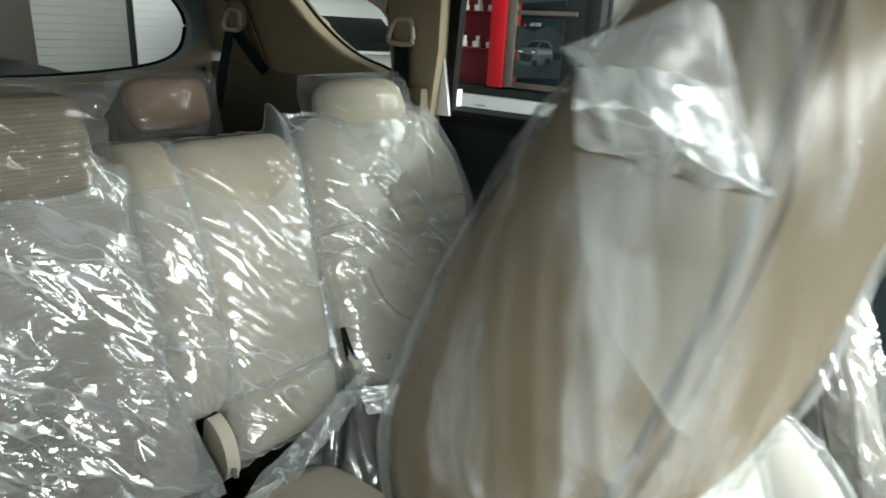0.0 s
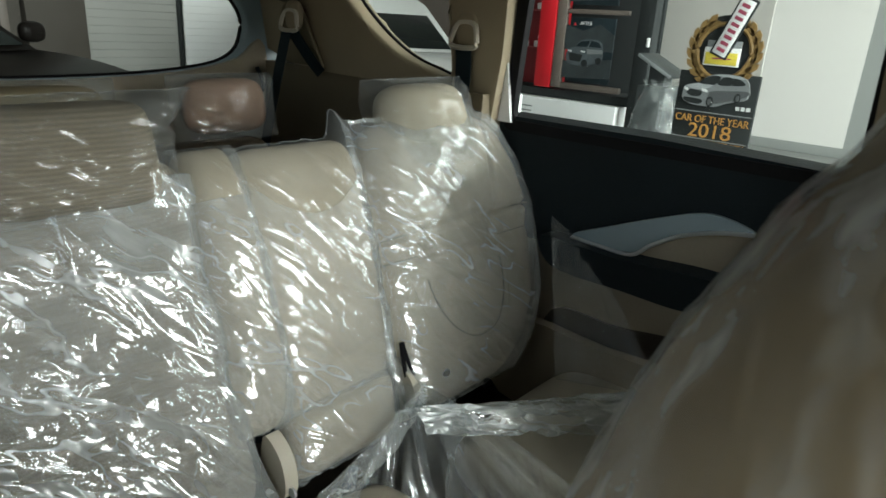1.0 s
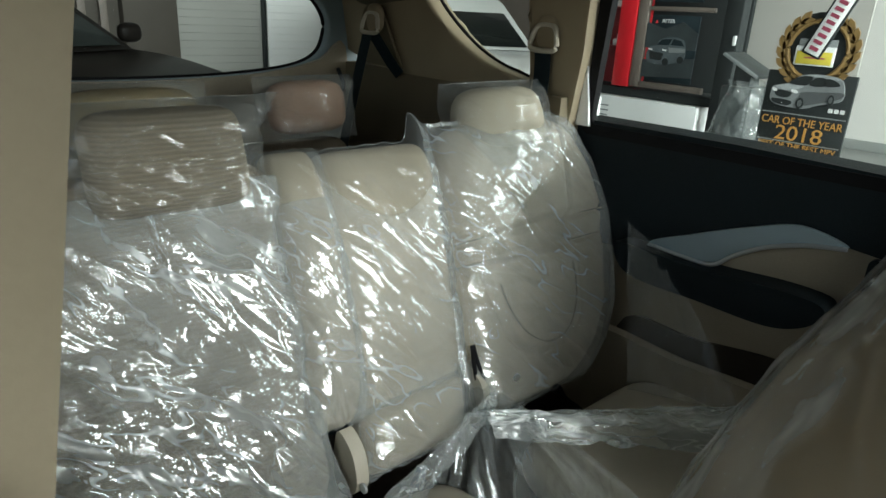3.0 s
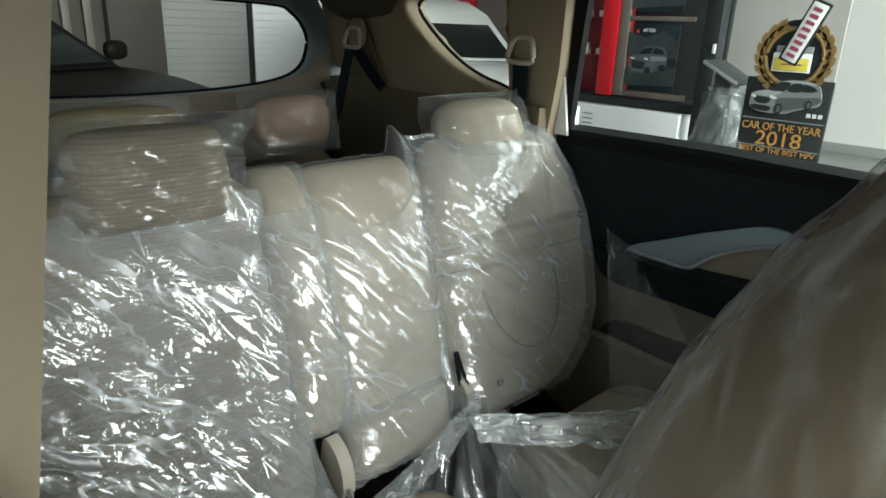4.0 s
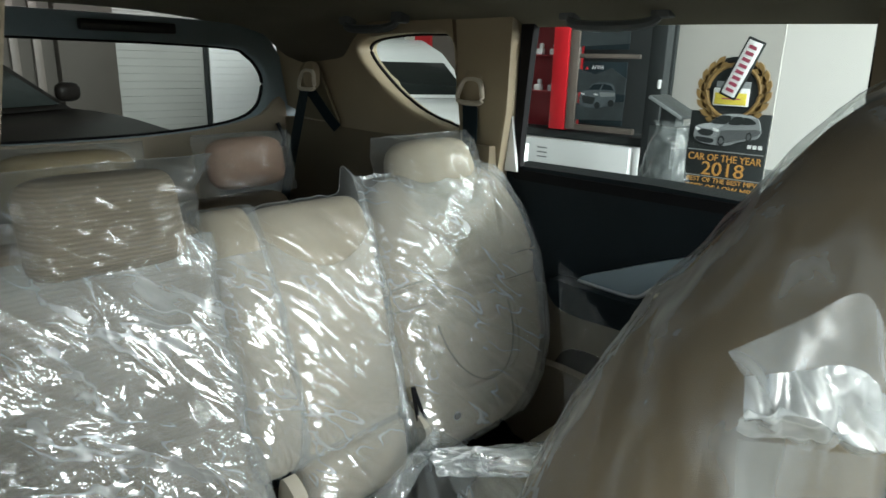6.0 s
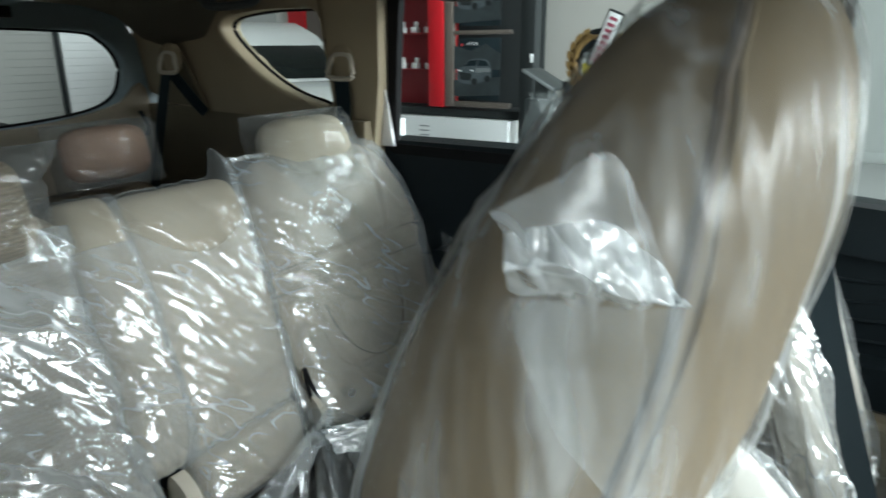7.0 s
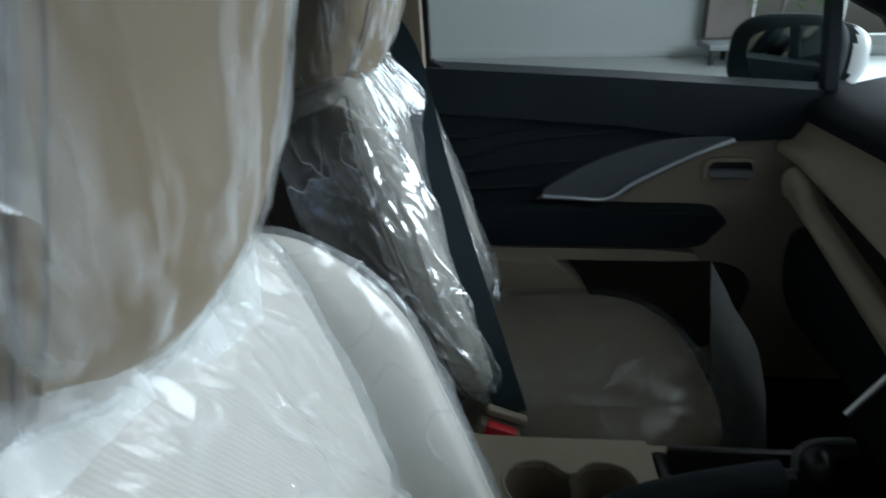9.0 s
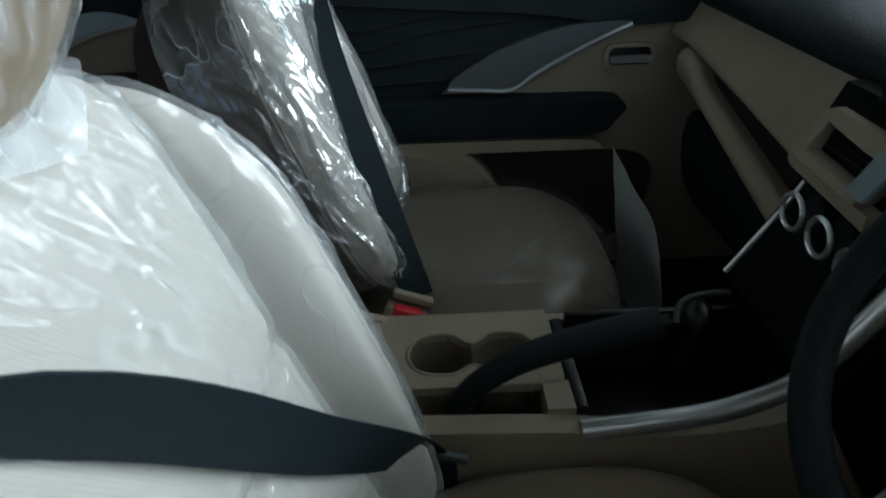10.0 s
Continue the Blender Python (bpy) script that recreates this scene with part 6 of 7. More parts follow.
# windscreen frame and far dashboard ends
for s in (1, -1):
    ap = tube(curve_pts([(1.10, s * 0.72, 1.03), (0.86, s * 0.685, 1.215), (0.58, s * 0.60, 1.40), (0.36, s * 0.55, 1.47)], 6, False), 0.04, 10)
    solo("pillar_trim", ap, BEIGE_TRIM, "beige trim on the windscreen pillar", "pillar trim", kind="structure")
ws = sheet(lambda s, t: Vector((0.62 + 0.56 * s, -0.62 - 0.08 * s + (1.24 + 0.16 * s) * t, 1.415 - 0.36 * s)), 6, 6)
wso = solo("windscreen", ws, GLASS, "clear sloping windscreen", "windscreen", kind="structure")
wso.visible_shadow = False
hood = sheet(lambda s, t: Vector((1.1 + 1.0 * s, -0.75 + 1.5 * t, 1.0 - 0.10 * s - 0.18 * s * s - 0.05 * (2 * t - 1) ** 2)), 10, 12)
bmesh.ops.solidify(hood, geom=hood.faces[:], thickness=0.02)
solo("bonnet", hood, WHITE_BODY, "white painted car bonnet", "bonnet", kind="structure")

# ---- steering wheel ----
wheel = thing("steering_wheel", "black leather steering wheel with silver spokes", "steering wheel", (0.52, -0.37, 0.92))
wm = Matrix.Translation((0.58, -0.37, 0.94)) @ Matrix.Rotation(radians(-55), 4, "Y")
rim = [wm @ Vector((0.185 * math.cos(a), 0.185 * math.sin(a), 0)) for a in [2 * math.pi * k / 48 for k in range(48)]]
part("rim", tube(rim, 0.0165, 12, True), BLACK_TRIM, wheel)
part("hub", moved(Pad(0.075, 0.14, 0.03, 0.03, 3, 3).mesh(Matrix.Translation((0, -0.07, 0.0)), 16, 16), wm @ Matrix.Rotation(radians(90), 4, "Z")), BLACK_TRIM, wheel)
for a in (90, -90, 180):
    c, s = math.cos(radians(a)), math.sin(radians(a))
    part("spoke", tube([wm @ Vector((0.05 * c, 0.05 * s, 0.0)), wm @ Vector((0.12 * c, 0.12 * s, 0.004)), wm @ Vector((0.182 * c, 0.182 * s, 0))], 0.012, 8), SILVER, wheel, "silver spoke")
part("column", tube([wm @ Vector((0, 0, -0.03)), wm @ Vector((0.0, 0, -0.25))], 0.05, 14), BLACK_TRIM, wheel)
part("lower_dash", prism(curve_pts([(0.70, 0.97), (0.66, 0.80), (0.68, 0.68), (0.80, 0.60), (1.0, 0.7), (1.0, 0.95)], 4), "y", -0.70, -0.15, 0.012), BEIGE_TRIM, dash)

# ---- paper floor mat standing in the footwell ----
def mat_fn(s, t):
    y = 0.60 - 0.33 * s
    return Vector((0.57 + 0.03 * math.sin(3 * s) + 0.05 * (1 - t) + 0.006 * noise.noise(Vector((s * 4, t * 4, 0))), y, 0.322 + (0.345 - 0.07 * s + 0.03 * max(0, 1 - s * 4)) * t))
pmb = sheet(mat_fn, 24, 16)
bmesh.ops.solidify(pmb, geom=pmb.faces[:], thickness=0.004)
solo("paper_floor_mat", pmb, PAPER, "grey paper floor mat bent upright against the seat", "floor mat")

# ---- door mirror ----
dm = thing("door_mirror", "white and black door mirror folded against the window", "door mirror", (0.85, 0.9, 1.0))
MM = Matrix.Translation((0.79, 0.965, 0.957)) @ Matrix.Rotation(radians(-14), 4, "Z") @ Matrix(((1, 0, 0, 0), (0, 0, -1, 0), (0, 1, 0, 0), (0, 0, 0, 1)))
part("housing", Pad(0.122, 0.178, 0.03, 0.05, 3.2, 3).mesh(MM, 26, 22), BLACK_TRIM, dm, "black mirror housing")
glass_out = curve_pts([(-0.075, 0.055), (-0.082, 0.125), (-0.02, 0.150), (0.075, 0.146), (0.078, 0.06), (0.055, 0.024), (-0.02, 0.022)], 5)
part("mirror_glass", moved(prism(glass_out, "z", 0.027, 0.032, 0.001), MM), MIRROR, dm, "mirror glass")
part("cap", Pad(0.118, 0.155, 0.03, 0.075, 3.0, 2.6).mesh(MM @ pose(0.055, 0.005, -0.032), 26, 22), WHITE_BODY, dm, "white painted mirror cap", second=BLACK_TRIM, where=lambda c, n: n.y < 0.1 and c.x < 0.925)
part("mount", tube([(0.86, 0.80, 0.985), (0.87, 0.93, 0.98)], 0.025, 10), BLACK_TRIM, dm)

# ---- showroom furniture ----
E0 = Vector((0.024, -0.65, 1.352))
CY = 3.7
cab = thing("display_cabinet", "tall red and dark display cabinet with shelves", "cabinet", (-2.6, CY + 0.2, 0))
def back(x, z, y=CY):
    """Where the sight line through a spot drawn at 3.4 m meets the cabinet's plane."""
    k = (y - E0.y) / (3.4 - E0.y)
    return (E0.x + (x - E0.x) * k, E0.z + (z - E0.z) * k)
x_r0, _ = back(-2.70, 0.9)
x_r1, _ = back(-2.575, 0.9)
x_l, _ = back(-3.4, 0.9)
x_p, _ = back(-2.02, 0.9)
zb = back(0, 0.905)[1]
part("carcass", join(rbox(x_l, x_p + 0.05, CY + 0.36, CY + 0.40, 0, 2.5, 0.003), rbox(x_l, x_p + 0.05, CY + 0.02, CY + 0.38, zb - 0.06, zb, 0.003), rbox(x_l, x_p + 0.05, CY, CY + 0.38, 2.46, 2.5, 0.003)), CHARCOAL, cab)
part("red_post", rbox(x_r0, x_r1, CY - 0.02, CY + 0.2, zb + 0.012, 2.5, 0.004), RED_PAINT, cab, "bright red upright panel")
part("back_panel", rbox(x_l, x_r0 - 0.002, CY + 0.18, CY + 0.2, zb + 0.012, 2.46, 0.002), DARK_RED, cab, "dark red back panel")
for k in range(4):
    z = zb + 0.29 + 0.27 * k
    part("shelf", rbox(x_l + 0.01, x_r0 - 0.004, CY + 0.02, CY + 0.175, z - 0.008, z, 0.002), DARK_RED, cab)
    for j in range(4):
        x = x_r0 - 0.07 - 0.13 * j
        b = thing("display_item", "small white boxed part on a shelf", "display item", (x, CY + 0.09, z), group="display items")
        part("body", rbox(x - 0.025, x + 0.03, CY + 0.07, CY + 0.12, z, z + 0.045, 0.006), WHITE_PLASTIC, b)
        part("cap", rbox(x + 0.0, x + 0.025, CY + 0.08, CY + 0.11, z + 0.045, z + 0.085, 0.005), WHITE_PLASTIC, b)
sign = thing("framed_poster", "dark framed poster panel on the cabinet", "poster", ((x_r1 + x_p) / 2, CY, zb))
px0, px1 = x_r1 + 0.10, x_p - 0.12
part("frame", join(rbox(x_r1 + 0.005, x_r1 + 0.085, CY - 0.01, CY + 0.03, zb + 0.02, 2.4, 0.004), rbox(x_r1 + 0.085, x_p - 0.03, CY - 0.008, CY + 0.028, zb + 0.02, zb + 0.06, 0.004), rbox(x_r1 + 0.085, x_p - 0.03, CY - 0.008, CY + 0.028, zb + 0.54, zb + 0.57, 0.004)), FRAME_WOOD, sign)
for z0 in (zb + 0.075, zb + 0.60):
    po = part("poster", rbox(px0 + 0.02, px1, CY + 0.0, CY + 0.012, z0, z0 + 0.44, 0.002), POSTER_DARK, sign, "dark printed car poster")
    cx, cz = (px0 + px1) / 2 - 0.01, z0 + 0.20
    flat = lambda name, pts, d, m, up: part(name, prism([(cx + a, cz + b) for a, b in pts], "y", CY - d - 0.0015, CY - d + 0.001, 0), m, up)
    flat("sky_print", [(-0.19, 0.02), (0.20, 0.02), (0.20, 0.13), (0.08, 0.20), (-0.05, 0.15), (-0.19, 0.19)], 0.0010, POSTER_ROAD, po)
    flat("road_print", [(-0.19, -0.18), (0.20, -0.16), (0.20, -0.03), (-0.19, -0.06)], 0.0012, POSTER_ROAD, po)
    pc = flat("car_print", [tuple(q) for q in curve_pts([(-0.16, -0.055), (-0.165, -0.01), (-0.14, 0.03), (-0.10, 0.04), (-0.06, 0.085), (0.03, 0.098), (0.10, 0.085), (0.125, 0.04), (0.13, -0.03), (0.09, -0.06), (-0.02, -0.085), (-0.13, -0.08)], 3)], 0.003, POSTER_CAR, po)
    flat("car_glass", [(-0.095, 0.042), (-0.055, 0.080), (0.02, 0.088), (0.0, 0.045)], 0.005, POSTER_DARK, pc)
    flat("car_glass", [(0.012, 0.047), (0.032, 0.088), (0.09, 0.078), (0.112, 0.045)], 0.005, POSTER_DARK, pc)
    flat("car_grille", [(-0.145, 0.0), (-0.03, -0.01), (-0.045, -0.06), (-0.13, -0.055)], 0.005, CHARCOAL, pc)
    flat("car_flank", [(0.0, 0.03), (0.125, 0.03), (0.125, 0.005), (0.01, -0.005)], 0.005, PRINT_GREY, pc)
    for a in (-0.155, -0.045):
        flat("car_light", [(a, 0.018), (a + 0.035, 0.014), (a + 0.03, 0.004), (a + 0.004, 0.008)], 0.006, WHITE_PLASTIC, pc)
    for a, b in ((-0.01, -0.066), (0.10, -0.045)):
        part("car_wheel", disc((cx + a, CY - 0.0075, cz + b), "y", 0.024, 0.003, 18, 0), CHARCOAL, pc)
    if z0 < zb + 0.5:
        part("words", text_bm("AFTER", Matrix.Translation((cx - 0.03, CY - 0.003, z0 + 0.39)) @ Matrix.Rotation(radians(90), 4, "X"), 0.034), WHITE_PLASTIC, po, "white printed word")
    part("mark", prism([(px0 + 0.045, z0 + 0.385), (px0 + 0.058, z0 + 0.407), (px0 + 0.071, z0 + 0.385)], "y", CY - 0.003, CY + 0.002, 0), RED_BUTTON, po)
ped = thing("low_cabinet", "white low cabinet front with a small grey sticker", "cabinet", (-2.6, CY, 0))
part("front", rbox(x_l, x_p - 0.01, CY - 0.06, CY + 0.35, 0, zb - 0.065, 0.004), WHITE_PLASTIC, ped)
for dz in (0, 0.035, 0.07):
    part("sticker_bar", rbox(x_r0 - 0.06, x_r0 + 0.03, CY - 0.063, CY - 0.059, zb - 0.21 + dz, zb - 0.20 + dz, 0), PRINT_GREY, ped)
xd, _ = back(-1.86, 1.2)
tow = thing("dark_column", "dark grey square showroom column", "column", ((x_p + xd) / 2, CY + 0.1, 0), kind="structure")
part("column_body", rbox(x_p + 0.06, xd, CY - 0.04, CY + 0.06, 0, RZ, 0.006), CHARCOAL, tow)
part("switch", rbox(xd - 0.030, xd - 0.008, CY - 0.052, CY - 0.038, 1.22, 1.28, 0.004), WHITE_PLASTIC, tow)
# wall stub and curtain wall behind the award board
slab("wall_inner", back(-1.90, 1, CY + 0.6)[0], -1.47, CY + 0.6, CY + 0.615, 0, RZ, SHADED_WALL, "short showroom partition wall in a shaded tone", "wall")

# grey kiosk
kio = thing("kiosk_stand", "grey metal kiosk stand wrapped in plastic", "kiosk", (-1.72, 3.25, 0))
part("body", rbox(-1.80, -1.62, 3.12, 3.34, 0, 1.02, 0.01), STEEL, kio)
part("top", moved(rbox(-0.12, 0.12, -0.12, 0.12, -0.012, 0.012, 0.006), Matrix.Translation((-1.70, 3.22, 1.135)) @ Matrix.Rotation(radians(28), 4, "Y")), STEEL, kio)
part("top_edge", moved(rbox(-0.12, 0.12, -0.128, -0.1205, -0.010, 0.010, 0.003), Matrix.Translation((-1.70, 3.22, 1.135)) @ Matrix.Rotation(radians(28), 4, "Y")), PRINT_GREY, kio)
part("neck", rbox(-1.76, -1.66, 3.17, 3.29, 1.0, 1.13, 0.006), STEEL, kio)
for k in range(6):
    part("label_bar", rbox(-1.645, -1.63, 3.117, 3.122, 0.78 + 0.028 * k, 0.80 + 0.028 * k, 0), PRINT_GREY, kio)
def wrap_fn(s, t):
    a = 2 * math.pi * s
    g = Vector((-1.66 + (0.13 + 0.03 * math.sin(5 * t)) * math.cos(a), 3.15 + 0.12 * math.sin(a), 0.50 + 0.56 * t))
    return g + Vector((math.cos(a), math.sin(a), 0)) * crumple(g, 0.04, 0.10)
solo("plastic_wrap", sheet(wrap_fn, 60, 60, True), FILM_BAG, "clear plastic wrap hanging on the kiosk stand", "plastic cover", group="plastic seat covers", sharp=180)

# ---- award board ----
AY = 3.1
def aw(x, z):
    k = (AY - E0.y) / (2.4 - E0.y)
    return (E0.x + (x - E0.x) * k, E0.z + (z - E0.z) * k)
ax0, ax1 = aw(-1.25, 1)[0], aw(-0.897, 1)[0]
zt = 1.13
aws = thing("award_board", "dark award standee with a gold laurel wreath", "standee", ((ax0 + ax1) / 2, AY, 0))
am = (ax0 + ax1) / 2
part("board", rbox(ax0, ax1, AY, AY + 0.02, 0.02, zt, 0.004), CHARCOAL, aws)
part("foot", rbox(ax0 + 0.05, ax1 - 0.05, AY - 0.12, AY + 0.3, 0, 0.02, 0.004), CHARCOAL, aws)
zr = 1.24
part("disc_backing", disc((am, AY + 0.004, zr), "y", 0.185, 0.014, 40, 0.002), CHARCOAL, aws)
part("ring", tube([(am + 0.142 * math.cos(a), AY, zr + 0.142 * math.sin(a)) for a in [2 * math.pi * i / 48 for i in range(48)]], 0.012, 8, True), GOLD, aws, "gold ring")
for s in (-1, 1):
    for k in range(9):
        a = radians(-75 + 17 * k)
        for rr_, tw in ((0.180, 26), (0.157, -10)):
            c = Vector((am + s * rr_ * math.cos(a), AY - 0.004, zr + rr_ * math.sin(a)))
            d = a + radians(90 - tw)
            lf = [(-0.036, 0), (-0.014, 0.016), (0.014, 0.016), (0.038, 0), (0.014, -0.016), (-0.014, -0.016)]
            pts = [(c.x + s * (p[0] * math.cos(d) - p[1] * math.sin(d)), c.z + p[0] * math.sin(d) + p[1] * math.cos(d)) for p in lf]
            part("leaf", prism(pts, "y", AY - 0.008, AY + 0.004, 0.002, 1), GOLD, aws)
part("yellow_panel", rbox(am - 0.10, am + 0.09, AY - 0.016, AY, zr - 0.075, zr + 0.02, 0.004), WHITE_PLASTIC, aws)
part("yellow_label", rbox(am - 0.09, am + 0.08, AY - 0.019, AY - 0.014, zr - 0.068, zr - 0.005, 0.002), YELLOW, aws, "yellow label panel")
part("label_bar", rbox(am - 0.05, am + 0.05, AY - 0.021, AY - 0.018, zr - 0.040, zr - 0.033, 0), MAROON, aws)
pl = moved(rbox(-0.125, 0.175, -0.008, 0.008, -0.04, 0.04, 0.006), Matrix.Translation((am + 0.026, AY - 0.02, zr + 0.098)) @ Matrix.Rotation(radians(-68), 4, "Y"))
PL = Matrix.Translation((am + 0.026, AY - 0.02, zr + 0.098)) @ Matrix.Rotation(radians(-68), 4, "Y")
part("plaque_border", moved(rbox(-0.135, 0.187, -0.004, 0.010, -0.050, 0.050, 0.006), PL), CHARCOAL, aws)
plaque = part("plaque", pl, WHITE_PLASTIC, aws, "white slanted name plate")
for k in range(8):
    bm = moved(rbox(-0.009, 0.009, -0.011, -0.0075, -0.022, 0.022, 0), PL @ Matrix.Translation((-0.095 + 0.034 * k, 0, 0)))
    part("name_bar", bm, MAROON, plaque)
part("step", rbox(am - 0.09, am + 0.09, AY - 0.014, AY, zr + 0.02, zr + 0.055, 0.003), PRINT_GREY, aws)
def picture(z, pts):
    return curve_pts([(am + p[0], z + p[1]) for p in pts], 3)
zp = 1.0
PRINT_PALE = mat("pale_grey_print", (0.34, 0.355, 0.37), 0.45, var=0.12, scale=25, bump=0.0)
PRINT_SHADE = mat("shaded_grey_print", (0.085, 0.09, 0.095), 0.45, var=0.12, scale=25, bump=0.0)
shape = lambda name, pts, d, m, up=None, label="": part(name, prism(picture(zp + 0.028, pts), "y", AY - d - 0.014, AY + 0.001, 0), m, up, label)
cp = shape("car_print", [(-0.175, -0.05), (-0.178, 0.0), (-0.165, 0.025), (-0.10, 0.042), (-0.045, 0.085), (0.02, 0.098), (0.11, 0.095), (0.155, 0.075), (0.172, 0.03), (0.172, -0.01), (0.15, -0.03), (0.06, -0.055), (0.0, -0.078), (-0.12, -0.075)], 0.002, PRINT_GREY, aws, "silver printed car picture")
shape("bonnet_print", [(-0.16, 0.022), (-0.10, 0.040), (-0.02, 0.036), (-0.06, 0.012), (-0.12, 0.008)], 0.005, PRINT_PALE, cp)
shape("roof_print", [(-0.02, 0.089), (0.03, 0.096), (0.11, 0.092), (0.14, 0.078), (0.05, 0.085)], 0.005, PRINT_PALE, cp)
shape("car_window", [(-0.095, 0.042), (-0.045, 0.080), (0.015, 0.084), (-0.01, 0.040)], 0.005, CHARCOAL, cp)
shape("car_window", [(0.005, 0.042), (0.03, 0.080), (0.075, 0.082), (0.075, 0.043)], 0.005, CHARCOAL, cp)
shape("car_window", [(0.082, 0.044), (0.083, 0.081), (0.12, 0.076), (0.15, 0.052)], 0.005, CHARCOAL, cp)
shape("flank_print", [(-0.03, 0.0), (0.08, 0.014), (0.168, 0.020), (0.166, -0.008), (0.06, -0.045), (-0.01, -0.06)], 0.005, PRINT_SHADE, cp)
shape("car_grille", [(-0.155, 0.004), (-0.075, -0.002), (-0.088, -0.030), (-0.145, -0.026)], 0.005, CHARCOAL, cp)
shape("bumper_print", [(-0.165, -0.040), (-0.068, -0.046), (-0.080, -0.070), (-0.150, -0.064)], 0.005, CHARCOAL, cp)
for a, b in ((-0.172, -0.150), (-0.075, -0.045)):
    shape("car_lamp", [(a, 0.014), (b, 0.008), (b, -0.004), (a + 0.005, 0.0)], 0.007, WHITE_PLASTIC, cp)
for wx, wz, rx, rz in ((-0.022, -0.052, 0.019, 0.028), (0.122, -0.020, 0.015, 0.025)):
    oval = lambda k: [(wx + rx * k * math.cos(a), wz + rz * k * math.sin(a)) for a in [2 * math.pi * i / 14 for i in range(14)]]
    shape("car_wheel", oval(1.0), 0.007, CHARCOAL, cp)
    shape("car_wheel_rim", oval(0.62), 0.009, PRINT_SHADE, cp)
R90 = Matrix.Rotation(radians(90), 4, "X")
ww = ax1 - ax0
for words, z, size, col, fitw in (("CAR OF THE YEAR", 0.858, 0.056, ORANGE, ww * 0.93), ("2018", 0.778, 0.108, ORANGE, ww * 0.54), ("BEST OF THE BEST MPV", 0.736, 0.038, ORANGE, ww * 0.9), ("BEST OF LOW MPV", 0.690, 0.046, ORANGE, ww * 0.9)):
    part("words", text_bm(words, Matrix.Translation((am, AY - 0.003, z)) @ R90, size, 0.004, fitw), col, aws, "orange printed words")
for z in (0.912, 0.766):
    part("rule", rbox(ax0 + 0.01, ax1 - 0.01, AY - 0.003, AY + 0.001, z, z + 0.006, 0), PRINT_GREY, aws)
for k in range(3):
    part("logo_bar", rbox(ax1 - 0.10 + 0.028 * k, ax1 - 0.08 + 0.028 * k, AY - 0.004, AY, 0.945, 0.965, 0), WHITE_PLASTIC, aws)

# ---- roller shutters and columns at the far end ----
def along(x, y, z, far):
    k = (far - E0.x) / (-4.7 - E0.x)
    return (E0.y + (y - E0.y) * k, E0.z + (z - E0.z) * k)
SX = -9.3
for y0, y1, tint in ((1.17, 1.80, 0), (1.85, 2.9, 1)):
    a, b = along(0, y0, 1, SX)[0], along(0, y1, 1, SX)[0]
    sh = thing("roller_shutter", "closed pale roller shutter" if tint else "closed grey roller shutter", "roller shutter", (SX, (a + b) / 2, 0), group="roller shutters")
    for k in range(26):
        part("slat", rbox(SX - 0.02, SX + 0.01, a, b, 0.1 * k, 0.1 * k + 0.0985, 0.003, 1), WHITE_PLASTIC if tint else SHUTTER, sh)
a = along(0, 1.80, 1, SX)[0]
solo("shutter_post", rbox(SX - 0.05, SX + 0.05, a, a + 0.05, 0, 2.7, 0.004), CHARCOAL, "dark steel post between roller shutters", "post", kind="structure")
a = along(0, 0.95, 1, SX)[0]
solo("column", rbox(SX - 0.2, SX + 0.1, a - 0.25, along(0, 1.17, 1, SX)[0], 0, RZ, 0.006), BROWN_WALL, "dark brown column beside the roller shutter", "column", kind="structure")
slab("wall_panel", SX - 0.12, SX - 0.06, a - 3.2, a - 0.252, 0, RZ, BROWN_WALL, "dark brown panel behind the glazed partition", "wall panel")
for dy in (-0.5, -0.75, -1.1):
    solo("window_post", rbox(SX - 0.05, SX + 0.02, a + dy, a + dy + 0.09, 0, 2.8, 0.004), FRAME_WOOD, "brown post of a glazed partition", "post", kind="structure")
solo("shutter_box", rbox(SX - 0.25, SX + 0.08, a, RY1, 2.62, RZ, 0.004), DIM_WALL, "grey bulkhead over the roller shutters", "bulkhead", kind="structure")


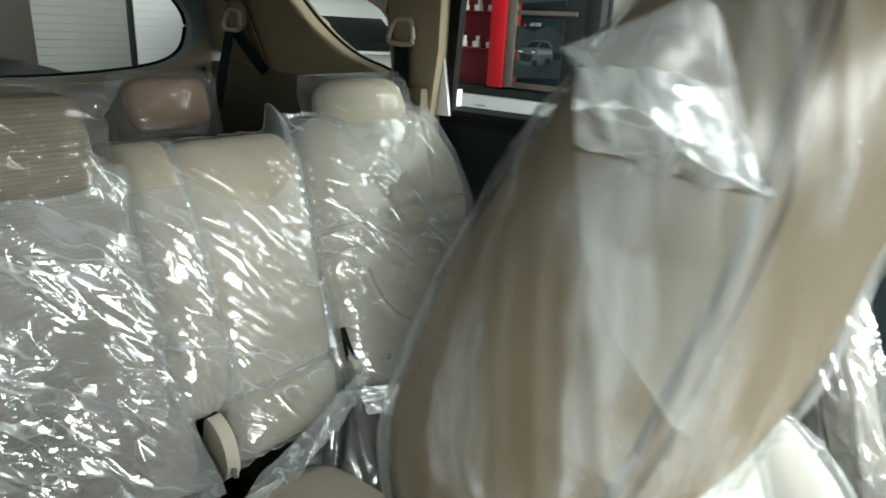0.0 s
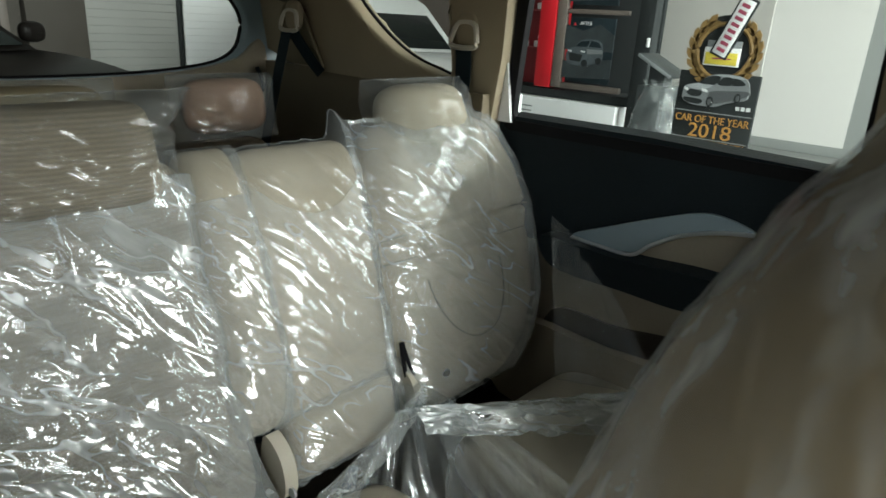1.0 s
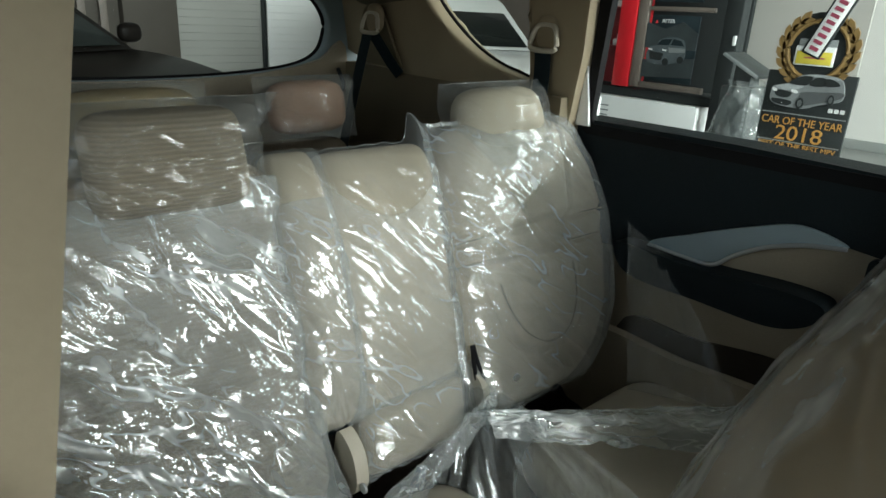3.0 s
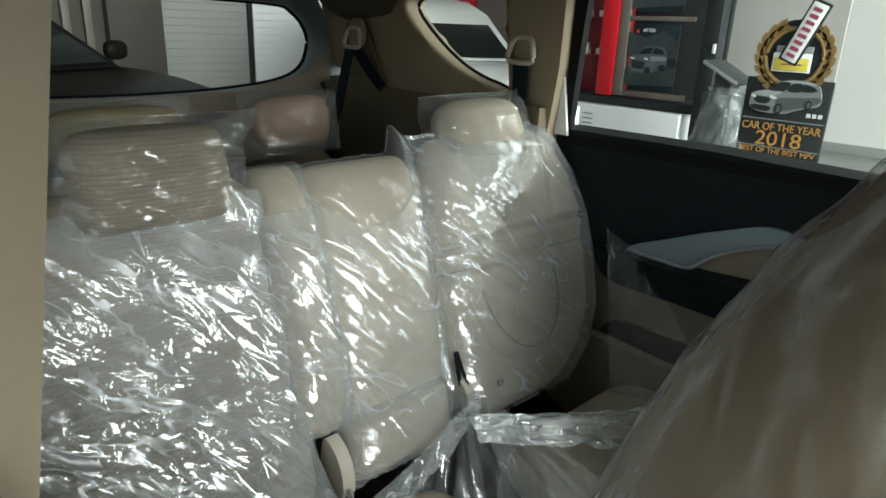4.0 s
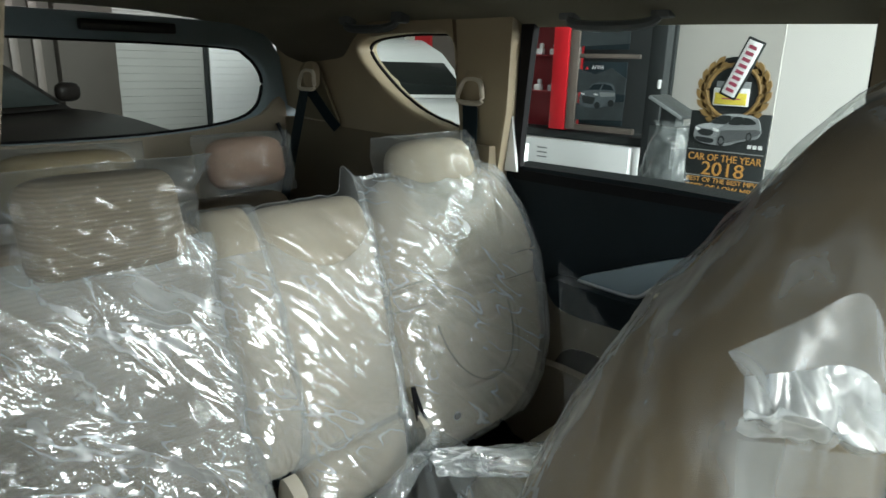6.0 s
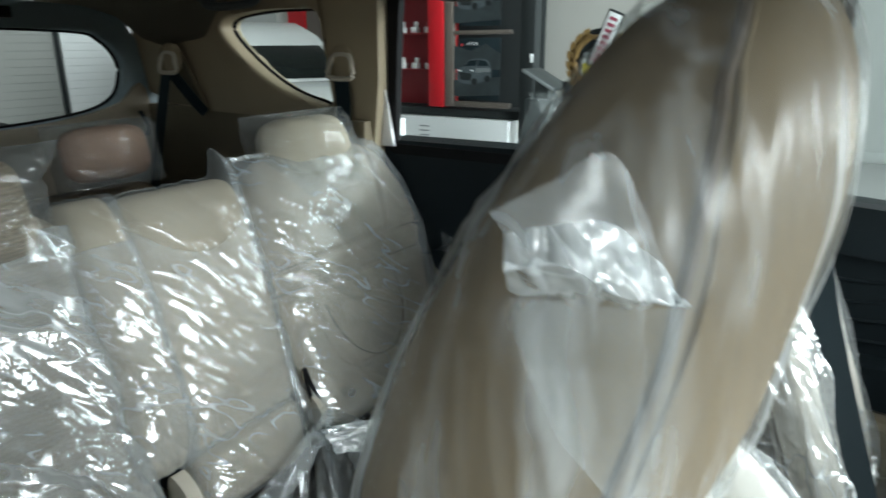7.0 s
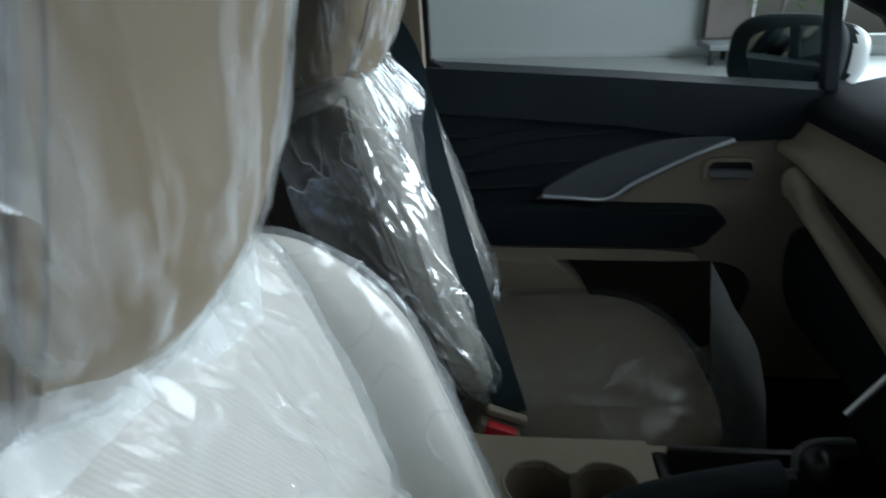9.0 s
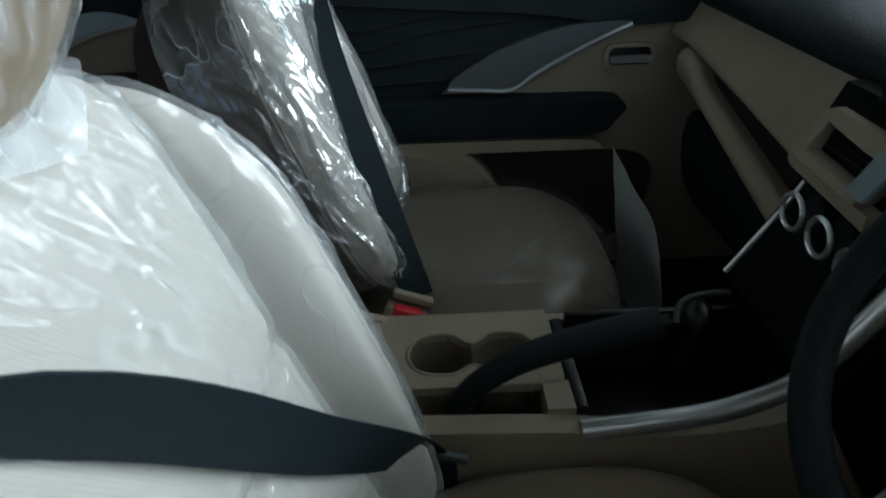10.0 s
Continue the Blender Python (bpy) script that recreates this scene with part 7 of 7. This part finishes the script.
# ---- other cars ----
def other_car(m, paint, label, trim):
    ob = thing("parked_car", label, "car", (0, 0, 0), group="parked cars")
    side = curve_pts([(-2.1, 0.45), (-2.12, 0.75), (-1.9, 0.98), (-1.2, 1.02), (1.0, 1.00), (1.75, 0.90), (2.1, 0.75), (2.15, 0.45), (1.9, 0.28), (-1.9, 0.28)], 5)
    body = prism(side, "y", -0.86, 0.86, 0.08, 4)
    part("body", body, paint, ob)
    cab_side = [(-1.95, 0.98), (-1.70, 1.42), (-1.1, 1.60), (-0.1, 1.60), (0.45, 1.45), (1.15, 1.0)]
    gh = prism(cab_side, "y", -0.80, 0.80, 0.03, 3)
    for v in gh.verts:
        v.co.y *= 1 - 0.28 * max(0, v.co.z - 1.0)
    part("roof", gh, paint, ob)
    for s in (-1, 1):
        w = prism([(-1.75, 1.06), (-1.58, 1.38), (-1.0, 1.52), (-0.1, 1.52), (0.35, 1.40), (0.88, 1.06)], "y", s * 0.785, s * 0.815, 0.006)
        for v in w.verts:
            v.co.y *= 1 - 0.28 * max(0, v.co.z - 1.0)
        part("side_window", w, CAR_GLASS, ob)
        part("mirror", Pad(0.1, 0.13, 0.05, 0.05, 3, 3).mesh(Matrix.Translation((1.0, s * 0.96, 1.03)) @ Matrix.Rotation(radians(90), 4, "X") @ Matrix.Rotation(radians(90), 4, "Y"), 14, 14), trim, ob)
        part("headlight", rbox(1.80, 2.08, s * 0.62 - 0.16, s * 0.62 + 0.16, 0.70, 0.82, 0.03, 3), SILVER, ob)
        for wx in (-1.3, 1.35):
            t = part("tyre", disc((wx, s * 0.80 - 0.1, 0.32), "y", 0.32, 0.2, 32, 0.03), RUBBER, ob)
            part("wheel_rim", disc((wx, s * 0.80 - 0.108, 0.32), "y", 0.21, 0.216, 28, 0.01), SILVER, t)
    ws_ = prism([(-0.73, 1.03), (0.73, 1.03), (0.63, 1.44), (-0.63, 1.44)], "x", 0, 0.02, 0.004)
    for v in ws_.verts:
        v.co.x += 1.12 - (v.co.z - 1.02) * 1.62
    part("windscreen", ws_, CAR_GLASS, ob)
    ob.matrix_world = m
    return ob


other_car(pose(-5.98, 4.53, 0, 0, 0, -24), WHITE_BODY, "white parked hatchback in the showroom", WHITE_BODY)
other_car(pose(-5.30, -0.40, 0, 0, 0, 32), BRONZE_BODY, "dark bronze parked car behind the tailgate", BRONZE_BODY)

# ---- bench, plants and glazing by the far window ----
bn = thing("bench", "low grey bench against the wall", "bench", (3.0, 8.0, 0))
part("seat", rbox(2.68, 3.9, 7.68, 8.25, 0.17, 0.24, 0.015), PRINT_GREY, bn)
for x, y in ((2.70, 7.70), (2.98, 8.15), (3.8, 7.70)):
    part("leg", rbox(x, x + 0.05, y, y + 0.05, 0, 0.168, 0.004), CHARCOAL, bn)
slab("wall_panel", 2.80, 3.33, 8.32, 8.5, 0.25, RZ, FRAME_WOOD, "brown grey wall panel above the bench", "wall panel")
for px, py in ((3.55, 8.0), (4.15, 7.9), (5.2, 7.5)):
    pt = thing("potted_plant", "leafy green potted palm by the window", "plant", (px, py, 0), group="potted plants")
    part("pot", tube([(px, py, 0), (px, py, 0.2), (px, py, 0.4)], lambda s: 0.14 + 0.05 * s, 18), CHARCOAL, pt)
    part("stem", tube([(px, py, 0.38), (px + 0.03, py, 1.0), (px, py, 1.3)], 0.02, 8), FRAME_WOOD, pt)
    rnd = random.Random(int(px * 10))
    verts, faces = [], []
    for k in range(260):
        a, h, r = rnd.uniform(0, 6.28), rnd.uniform(0.8, 2.1), rnd.uniform(0.05, 0.5)
        c = Vector((px + r * math.cos(a), py + r * math.sin(a), h - r * 0.4))
        d = Vector((math.cos(a), math.sin(a), rnd.uniform(-0.6, 0.7))).normalized()
        w = d.cross(Vector((rnd.uniform(-.3, .3), rnd.uniform(-.3, .3), 1))).normalized() * 0.018
        ln, i = rnd.uniform(0.12, 0.24), len(verts)
        verts += [c, c + d * ln * 0.5 + w, c + d * ln - Vector((0, 0, 0.03)), c + d * ln * 0.5 - w]
        faces.append((i, i + 1, i + 2, i + 3))
    me = bpy.data.meshes.new("foliage")
    me.from_pydata(verts, [], faces)
    me.materials.append(LEAF)
    fo = new("foliage", me)
    fo.parent, fo.matrix_parent_inverse = pt, Matrix.Translation((-px, -py, 0))
for k in range(6):
    y = -3.1 + 2.24 * k
    solo("window_post", rbox(7.42, 7.5, y - 0.04, y + 0.04, 0.25, 5.0, 0.004), WHITE_PLASTIC, "white post of the glazed showroom front", "post", kind="structure")
for x in (3.39, 4.5, 5.6, 6.5, 7.36):
    solo("window_post", rbox(x - 0.04, x + 0.04, 8.5, 8.58, 0.25, 5.0, 0.004), WHITE_PLASTIC, "white post of the glazed showroom front", "post", kind="structure")
for z in (1.1, 2.2, 3.4):
    solo("window_rail", rbox(7.43, 7.49, -3.2, 8.2, z - 0.03, z + 0.03, 0.004), WHITE_PLASTIC, "white rail of the glazed showroom front", "rail", kind="structure")
    solo("window_rail", rbox(3.35, 7.4, 8.51, 8.57, z - 0.03, z + 0.03, 0.004), WHITE_PLASTIC, "white rail of the glazed showroom front", "rail", kind="structure")
slab("wall_panel", -9.2, -8.78, 8.38, 8.5, 0.2, 3.2, RED_PAINT, "bright red panel on the showroom wall", "wall panel")
slab("wall_panel", -8.76, -6.6, 8.40, 8.5, 0.2, 3.2, FRAME_WOOD, "brown panel on the showroom wall", "wall panel")
# orange band above the far windows
solo("trim", rbox(RX0, 2.79, 8.46, 8.5, 2.62, 2.95, 0.004), ORANGE, "orange band high on the wall", "trim", kind="structure")
